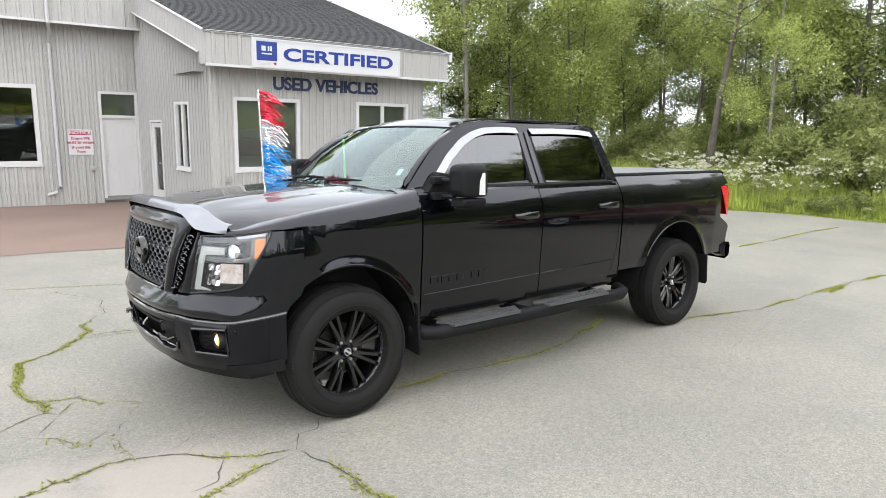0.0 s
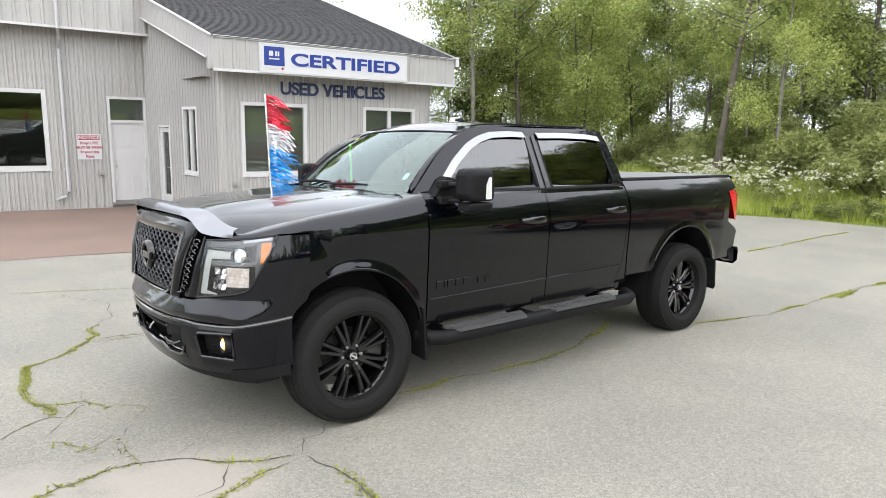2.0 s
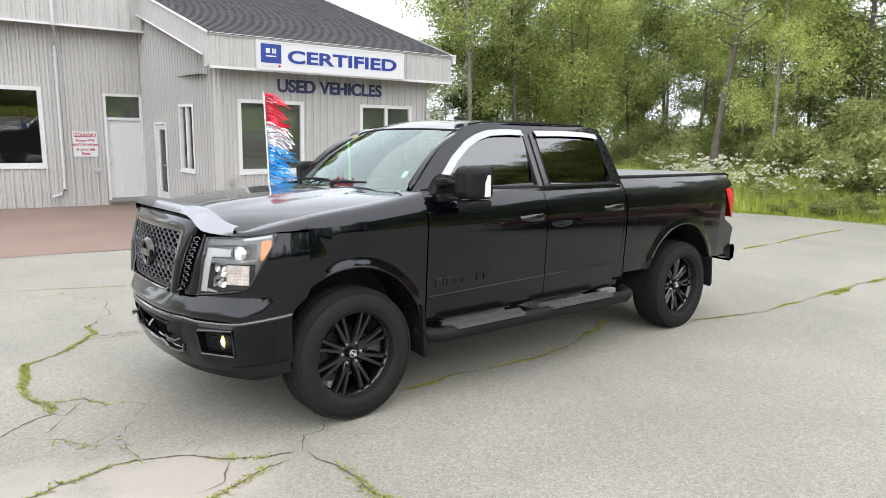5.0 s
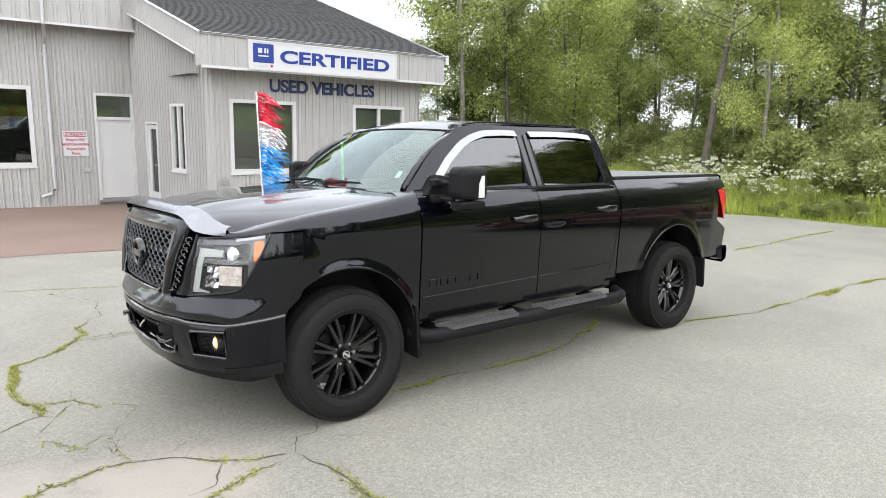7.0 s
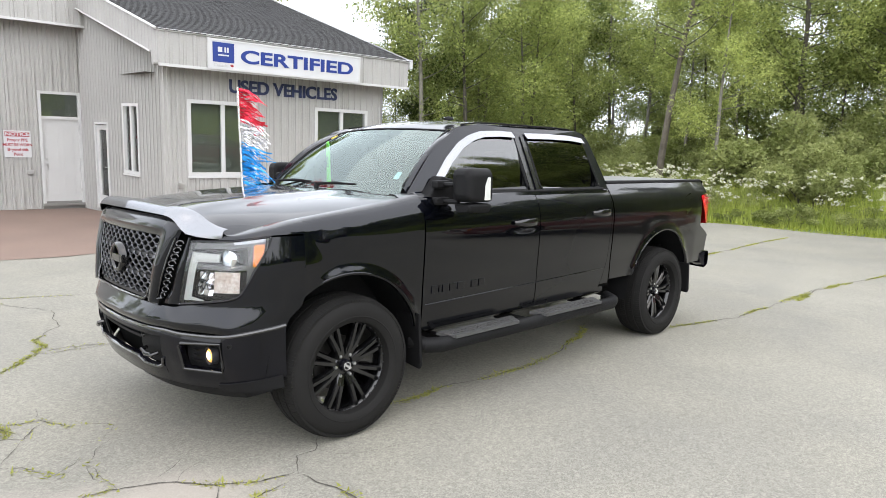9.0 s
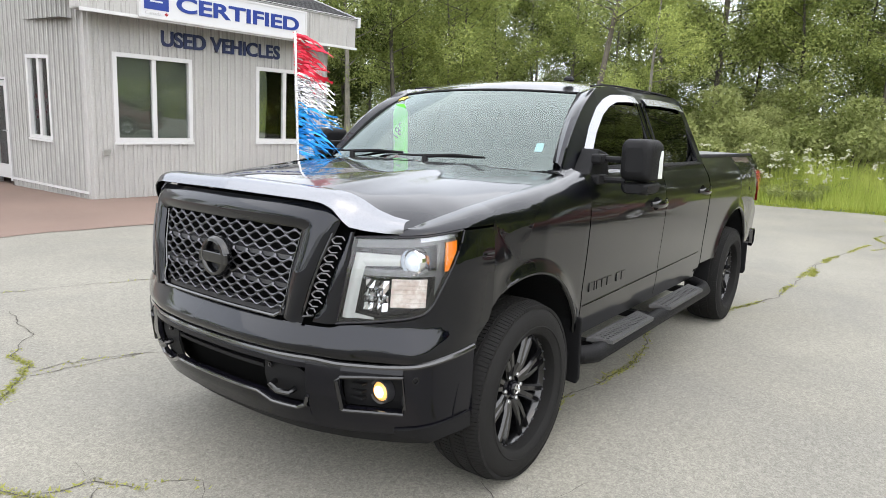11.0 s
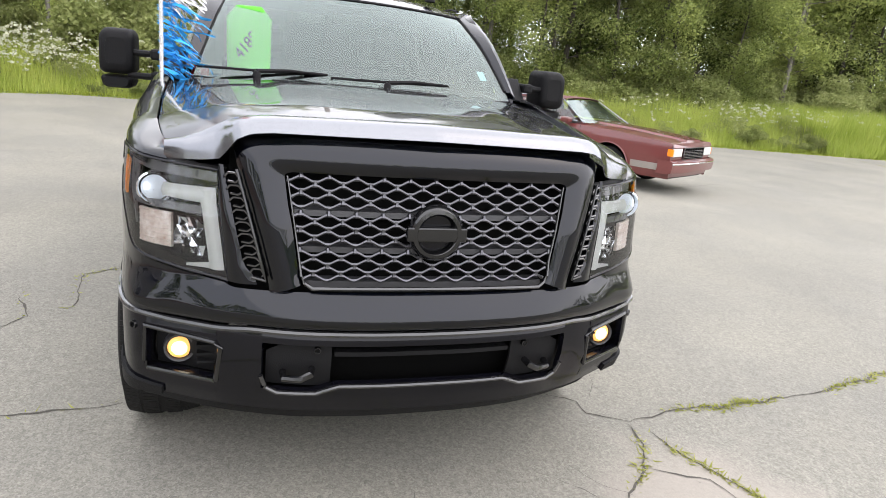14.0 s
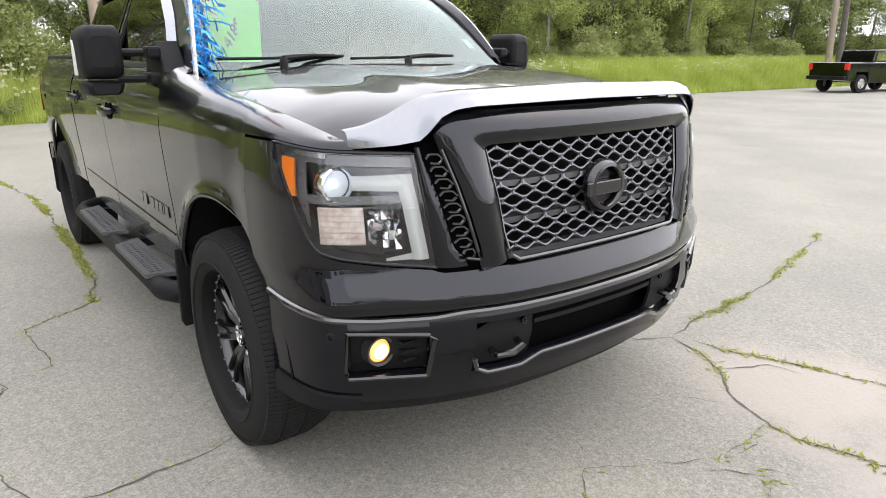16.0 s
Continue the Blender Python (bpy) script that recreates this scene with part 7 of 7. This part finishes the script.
# ---- utility poles and a cable ----
def pole(x, y, lean, h=9.5, r=.15, wood=POLE):
    p = thing("utility_pole", "weathered wooden utility pole standing in tall grass", "utility pole", pose(x, y, ground_z(x, y) - .1))
    bm = bmesh.new()
    tube(bm, [(lean[0] * t, lean[1] * t, h * t) for t in (0, .3, .6, 1)], [r, r * .93, r * .85, r * .75], 12)
    part("shaft", bm, wood, p, smooth=True)
    bm = bmesh.new()
    c = Vector((lean[0], lean[1], h)) * .93
    box(bm, c.x - .06, c.x + .06, c.y - 1.1, c.y + 1.1, c.z - .06, c.z + .06)
    part("crossarm", bm, POLE, p)
    for yy in (-1.0, 0, 1.0):
        bm = bmesh.new()
        lathe(bm, [(.03, 0), (.05, .05), (.03, .1), (.05, .13), (.001, .16)], 10, "z", (c.x, c.y + yy, c.z + .06))
        part("insulator", bm, GUTTER, p, smooth=True)
    return p


pole(16.1, -1.72, (.25, .0), 8.9, .14)
pole(15.65, -39.5, (.1, .0), 11, .18)
pole(15.27, -39.95, (.1, .0), 10.5, .18, BARK)
cable = thing("overhead_cable", "thin black overhead cable crossing above the trees", "cable", pose(17.5, -3.1, 8.6))
bm = bmesh.new()
ca, cb_ = Vector((17.5, 17.0, 9.5)), Vector((17.8, -5.2, 7.95))
tube(bm, [tuple(ca + (cb_ - ca) * t - Vector((17.5, -3.1, 8.6)) - Vector((0, 0, .5 * math.sin(math.pi * t)))) for t in [i / 16 for i in range(-8, 25)]], .011, 5)
part("wire", bm, BLACK_WIRE, cable)


# ---- vegetation ----
def leaf_mesh(name, centres, radii, count, size, material, parent, rng, flat=.75):
    """Leaves as small crossed diamonds scattered through clumps."""
    c = np.array(centres)
    r = np.array(radii)
    pick = rng.choice(len(c), count, p=r ** 2 / (r ** 2).sum())
    d = rng.normal(size=(count, 3))
    d /= np.linalg.norm(d, axis=1)[:, None]
    p = c[pick] + d * (r[pick] * rng.uniform(.25, 1.0, count) ** .6)[:, None] * np.array([1, 1, flat])
    up = rng.normal(size=(count, 3)) + np.array([0, 0, 1.0])
    a = np.cross(up, rng.normal(size=(count, 3)))
    a /= np.linalg.norm(a, axis=1)[:, None]
    b = np.cross(up, a)
    b /= np.linalg.norm(b, axis=1)[:, None]
    s = size * rng.uniform(.6, 1.3, count)[:, None]
    v = np.stack([p - a * s - b * s * .5, p + a * s - b * s * .35, p + b * s * .75], 1).reshape(-1, 3)
    me = bpy.data.meshes.new(name)
    me.from_pydata(v.tolist(), [], np.arange(count * 3).reshape(-1, 3).tolist())
    me.materials.append(material)
    ob = new(name, me)
    ob.parent = parent
    return ob


def make_tree(seed, h, crown_r, base, leaves, size, bark, leaf, label, lean=0.0, girth=1.0):
    rng = np.random.default_rng(seed)
    t = thing("tree", label, "tree")
    bm = bmesh.new()
    r0 = (.0065 * h + .025) * girth
    pts = [(lean * q * q * h + .12 * math.sin(q * 5 + seed), .10 * math.sin(q * 4 + seed * 2), h * q) for q in (0, .15, .3, .5, .7, .85, 1)]
    tube(bm, pts, [r0 * 1.25, r0, r0 * .85, r0 * .65, r0 * .42, r0 * .25, .01], 8)
    centres, radii = [], []
    for i in range(26):
        q = base + (1 - base) * (i + rng.uniform(0, 1)) / 26
        k = q * 6
        z = h * q
        x0 = float(np.interp(z, [p[2] for p in pts], [p[0] for p in pts]))
        y0 = float(np.interp(z, [p[2] for p in pts], [p[1] for p in pts]))
        a = rng.uniform(0, 6.28)
        L = crown_r * (math.sin(math.pi * min(1, max(0.08, (q - base) / (1 - base) * .8 + .15))) ** .7) * rng.uniform(.6, 1.15)
        rise_ = L * rng.uniform(.25, .7)
        e = (x0 + L * math.cos(a), y0 + L * math.sin(a), z + rise_)
        tube(bm, [(x0, y0, z), (x0 + .5 * L * math.cos(a), y0 + .5 * L * math.sin(a), z + rise_ * .35), e], [r0 * .28 * (1.1 - q) + .008, .012, .005], 5)
        for f in (.55, 1.0):
            centres.append((x0 + f * L * math.cos(a), y0 + f * L * math.sin(a), z + f * rise_))
            radii.append(crown_r * rng.uniform(.24, .50))
    centres.append((pts[-1][0], pts[-1][1], h))
    radii.append(crown_r * .3)
    part("trunk", bm, bark, t, smooth=True)
    leaf_mesh("crown", centres, radii, leaves, size, leaf, t, rng)
    return t


def make_bush(seed, h, w, leaves, size, label):
    rng = np.random.default_rng(seed)
    t = thing("bush", label, "bush")
    bm = bmesh.new()
    centres, radii = [], []
    for i in range(16):
        a, L = rng.uniform(0, 6.28), w * rng.uniform(.1, 1)
        z = h * rng.uniform(.35, .95) * (1 - .4 * L / w)
        tube(bm, [(.1 * math.cos(a), .1 * math.sin(a), 0), (.5 * L * math.cos(a), .5 * L * math.sin(a), z * .6), (L * math.cos(a), L * math.sin(a), z)], [.025, .015, .005], 5)
        centres.append((L * math.cos(a), L * math.sin(a), z))
        radii.append(h * rng.uniform(.15, .28))
    part("stem", bm, BARK, t)
    leaf_mesh("foliage", centres, radii, leaves, size, LEAF_BUSH, t, rng)
    return t


# trees far behind the building and across the road
thin = make_tree(17, 11.0, 2.6, .15, 1500, .20, BARK, LEAF, "distant green deciduous tree across the road")
kinds = [
    make_tree(11, 10.5, 2.4, .14, 21000, .058, BARK, LEAF, "slender green deciduous tree with grey bark at the wood's edge"),
    make_tree(12, 12.0, 2.1, .24, 18000, .057, BARK_PALE, LEAF, "tall pale-barked birch with a sparse light crown"),
    make_tree(13, 9.0, 2.3, .08, 20000, .056, BARK, LEAF, "young green deciduous tree with low branches"),
    make_tree(14, 11.5, 2.6, .28, 18000, .058, BARK, LEAF, "leaning grey-barked tree with a high crown", .12),
    make_tree(15, 13.0, 1.9, .12, 10000, .078, BARK, LEAF_DARK, "dark green conifer in a dense wood"),
]
bushes = [make_bush(31, 2.0, 1.5, 9000, .042, "leafy green shrub between tall grass and trees"), make_bush(32, 1.4, 1.2, 7500, .040, "low leafy green shrub at the wood's edge")]
rng = random.Random(3)
spots = []
n_step = 0
y = -54.0
while y < 26:
    far = abs(y) > 30
    n_step += 1
    for row in range(4 if far else 3 if y < -1 else 3 if n_step % 3 else 2):
        d = (7.8, 10.6, 14.6, 17.5)[row] + rng.uniform(-1.1, 1.4)
        yy = y + rng.uniform(-.8, .8)
        spots.append((lerp(LOT_EDGE, min(yy, 4)) + d, yy, 0 if row else 1))
    y += 1.7 if not far else 3.0
for i in range(34):
    f = i / 33
    spots.append((20 - 16 * f + rng.uniform(-3, 3), 13 + 15 * f + rng.uniform(-2, 4), 0))
for i in range(16):
    spots.append((-6 - 3.2 * i + rng.uniform(-1, 1), 30 + rng.uniform(0, 6), 0))
for i in range(34):
    spots.append((-95 + rng.uniform(-5, 5), -70 + 4.4 * i, 0))
for row in range(2):
    for i in range(24):
        spots.append((-32 + 3.4 * i + rng.uniform(-1, 1), -60 - 6 * row + rng.uniform(-2, 2), 1 - row))
used = set()
for n_, (x, yy, front) in enumerate(spots):
    if x < -90 or (yy > 29 and x < -5):
        thin.scale = (.9, .9, .9)
        m = pose(x, yy, ground_z(x, yy) - .1, 0, 0, rng.uniform(0, 360))
        if "thin" in used:
            tagged(copy_thing(thin, m), group="trees round the lot")
        else:
            used.add("thin")
            thin.matrix_basis = m
            tagged(thin, group="trees round the lot")
        continue
    k = rng.choices(range(5), (4, 6, 4 if front else 2, 3, 1.0) if yy > -6 else (5, 4, 4, 1.5, 2.5))[0]
    s = rng.uniform(.70, 1.0) * (.88 if front else 1.0) * (.75 if x < 12 and yy < -50 else 1.45 if -32 < yy < -9 and not front else 1.35 if yy < -12 and not front else 1.2 if yy < -5 else 1.0)
    s *= .55 if 10.5 < x < 16 and 16.5 < yy < 25 else .72 if x > 15 and yy > 21 else .8 if 16 < x < 19 and 14.5 < yy < 18 else 1.0
    m = pose(x, yy, ground_z(x, yy) - .1, rng.uniform(-3, 3), rng.uniform(-3, 3), rng.uniform(0, 360)) @ Matrix.Diagonal((s, s, s, 1))
    if k not in used:
        used.add(k)
        kinds[k].matrix_basis = m
        tagged(kinds[k], group="trees round the lot")
    else:
        kinds[k].scale = (s, s, s)
        t = copy_thing(kinds[k], pose(x, yy, ground_z(x, yy) - .1, rng.uniform(-3, 3), rng.uniform(-3, 3), rng.uniform(0, 360)))
        tagged(t, group="trees round the lot")
snag = make_tree(16, 11.0, 2.4, .45, 6500, .060, BARK_WORN, LEAF, "leaning grey trunk with a thin crown among shrubs", .0, 1.35)
snag.matrix_basis = pose(19.75, 7.85, ground_z(19.75, 7.85) - .1, 7, 0, 0)
for k, x, yy, s in ((1, 19.2, 5.7, .68), (3, 22.6, 4.6, 1.1)):
    kinds[k].scale = (s, s, s)
    tagged(copy_thing(kinds[k], pose(x, yy, ground_z(x, yy) - .1, 3, 0, 40)), group="trees round the lot")
first = [True, True]
for d0, d1, gap, y0 in ((6.4, 7.6, 1.3, -45.0), (7.8, 10.0, 1.4, -56.0), (10.5, 14.0, 1.8, -56.0)):
    y = y0
    while y < 14:
        k = rng.randrange(2)
        x = lerp(LOT_EDGE, min(y, 4)) + rng.uniform(d0, d1)
        s = rng.uniform(.8, 1.4) * (1.4 if y < -8 else 1.2)
        bushes[k].scale = (s, s, s)
        if first[k]:
            first[k] = False
            bushes[k].location = (x, y, ground_z(x, y))
            tagged(bushes[k], group="shrubs at the wood's edge")
        else:
            tagged(copy_thing(bushes[k], pose(x, y, ground_z(x, y) - .05, 0, 0, rng.uniform(0, 360))), group="shrubs at the wood's edge")
        y += gap * rng.uniform(.6, 1.5)

for i in range(60):
    k = rng.randrange(2)
    x, y = -22 + 1.15 * i + rng.uniform(-.6, .6), -56.5 + rng.uniform(-2.5, 2)
    s = rng.uniform(1.3, 2.2)
    bushes[k].scale = (s, s, s)
    tagged(copy_thing(bushes[k], pose(x, y, ground_z(x, y) - .05, 0, 0, rng.uniform(0, 360))), group="shrubs at the wood's edge")
for x, y, s in ((21.3, 6.6, 1.35), (22.0, 4.6, 1.6), (21.4, 3.0, 1.3), (22.2, 1.6, 1.7), (21.6, .2, 1.45), (20.9, 8.4, 1.2), (20.5, 4.3, 1.55), (20.2, 5.0, 1.0), (19.6, 2.9, 1.1), (19.2, 1.9, .95), (20.6, 7.2, .9), (21.0, 9.6, 1.1)):
    bushes[0].scale = (s, s, s)
    tagged(copy_thing(bushes[0], pose(x - .35, y - .3, ground_z(x, y) - .05, 0, 0, rng.uniform(0, 360))), group="shrubs at the wood's edge")

# low leafy herbs that break up the meadow
for i in range(130):
    y = -26 + 38 * i / 129 + rng.uniform(-.5, .5)
    x, k, s = lerp(LOT_EDGE, min(y, 4)) + rng.uniform(1.2, 6.0), rng.randrange(2), rng.uniform(.28, .62)
    bushes[k].scale = (s * 1.3, s * 1.3, s)
    tagged(copy_thing(bushes[k], pose(x, y, ground_z(x, y) - .05, 0, 0, rng.uniform(0, 360))), "low clump of leafy green herbs in meadow grass", group="shrubs at the wood's edge")

# grass: mown fringe, tall meadow, flower heads
nr = np.random.default_rng(8)


def blades(name, pts, h, w, material, label):
    k = len(pts)
    a = nr.uniform(0, 6.28, k)
    dx, dy = np.cos(a) * w, np.sin(a) * w
    hh = h * nr.uniform(.5, 1.2, k)
    tip = np.stack([pts[:, 0] + nr.normal(0, .22, k) * hh, pts[:, 1] + nr.normal(0, .22, k) * hh, pts[:, 2] + hh], 1)
    v = np.stack([pts + np.stack([dx, dy, 0 * dx], 1), pts - np.stack([dx, dy, 0 * dx], 1), tip], 1).reshape(-1, 3)
    me = bpy.data.meshes.new(name)
    me.from_pydata(v.tolist(), [], np.arange(3 * k).reshape(-1, 3).tolist())
    me.materials.append(material)
    return tagged(new(name, me), label, "grass", kind="stuff")


def scatter(count, x0, x1, y0, y1, d0, d1):
    out = []
    X, Y = nr.uniform(x0, x1, count), nr.uniform(y0, y1, count)
    e = np.interp(Y, [a for a, _ in LOT_EDGE], [b for _, b in LOT_EDGE])
    keep = (X - e > d0) & (X - e < d1)
    X, Y = X[keep], Y[keep]
    return np.stack([X, Y, [ground_z(a, b) - .04 for a, b in zip(X, Y)]], 1)


near = scatter(90000, 9.2, 25, -22, 15, -.02, 2.0)
blades("grass_fringe", near, np.full(len(near), .10), .012, GRASS, "short bright green grass along the asphalt edge")
near = scatter(190000, 10, 27, -20, 15, .9, 7.5)
hgt = .30 + np.interp(near[:, 1], [-12, -3, 4], [1.25, 1.15, .95]) * np.clip((near[:, 0] - np.interp(near[:, 1], [a for a, _ in LOT_EDGE], [b for _, b in LOT_EDGE]) - .9) / 1.8, 0, 1)
blades("tall_grass", near, hgt * (.8 + .4 * np.array([noise.noise((p[0] * .6, p[1] * .6, 0)) for p in near])), .011, GRASS_TALL, "tall uncut meadow grass before the trees")
near = scatter(150000, 13, 25, -46, -20, .3, 6.0)
blades("far_grass", near, .25 + 1.25 * np.clip((near[:, 0] - np.interp(near[:, 1], [a for a, _ in LOT_EDGE], [b for _, b in LOT_EDGE]) - .3) / 1.5, 0, 1), .02, GRASS_TALL, "distant tall grass along the lot")
X, Y = nr.uniform(-30, 40, 60000), nr.uniform(-60, -42, 60000)
far = np.stack([X, Y, [ground_z(a, b) - .04 for a, b in zip(X, Y)]], 1)
blades("far_meadow", far, np.full(len(far), .7), .035, GRASS_TALL, "distant tall grass behind the lot")
near = np.concatenate([scatter(11000, 10, 26, -44, 15, 1.3, 6.0), scatter(4500, 10, 24, 0, 9, 1.2, 4.5)])
bm_v, bm_f = [], []
for p in near:
    if noise.noise((p[0] * .35, p[1] * .35, 7)) < -.22 + .5 * random.random():
        continue
    if -17 < p[1] < 1 and random.random() < .6:
        continue
    zc = p[2] + (random.triangular(.5, 1.6, 1.25) if p[1] < -3 else random.triangular(.4, 1.6, 1.1))
    r = random.uniform(.03, .085)
    for q in range(9):
        ox, oy = random.gauss(0, r * .7), random.gauss(0, r * .7)
        b = len(bm_v)
        tz = zc + random.uniform(-.03, .03)
        tilt_, spin = random.uniform(.2, 1.3), random.uniform(0, 6.28)
        for k in range(5):
            u_, v_ = 0.028 * math.cos(k * 1.257), 0.028 * math.sin(k * 1.257)
            bm_v.append((p[0] + ox + u_ * math.cos(spin) - v_ * math.cos(tilt_) * math.sin(spin), p[1] + oy + u_ * math.sin(spin) + v_ * math.cos(tilt_) * math.cos(spin), tz + v_ * math.sin(tilt_)))
        bm_f.append(tuple(range(b, b + 5)))
me = bpy.data.meshes.new("flower_heads")
me.from_pydata(bm_v, [], bm_f)
me.materials.append(PETAL)
tagged(new("flower_heads", me), "white umbel flower heads above tall grass", "flowers", kind="stuff")
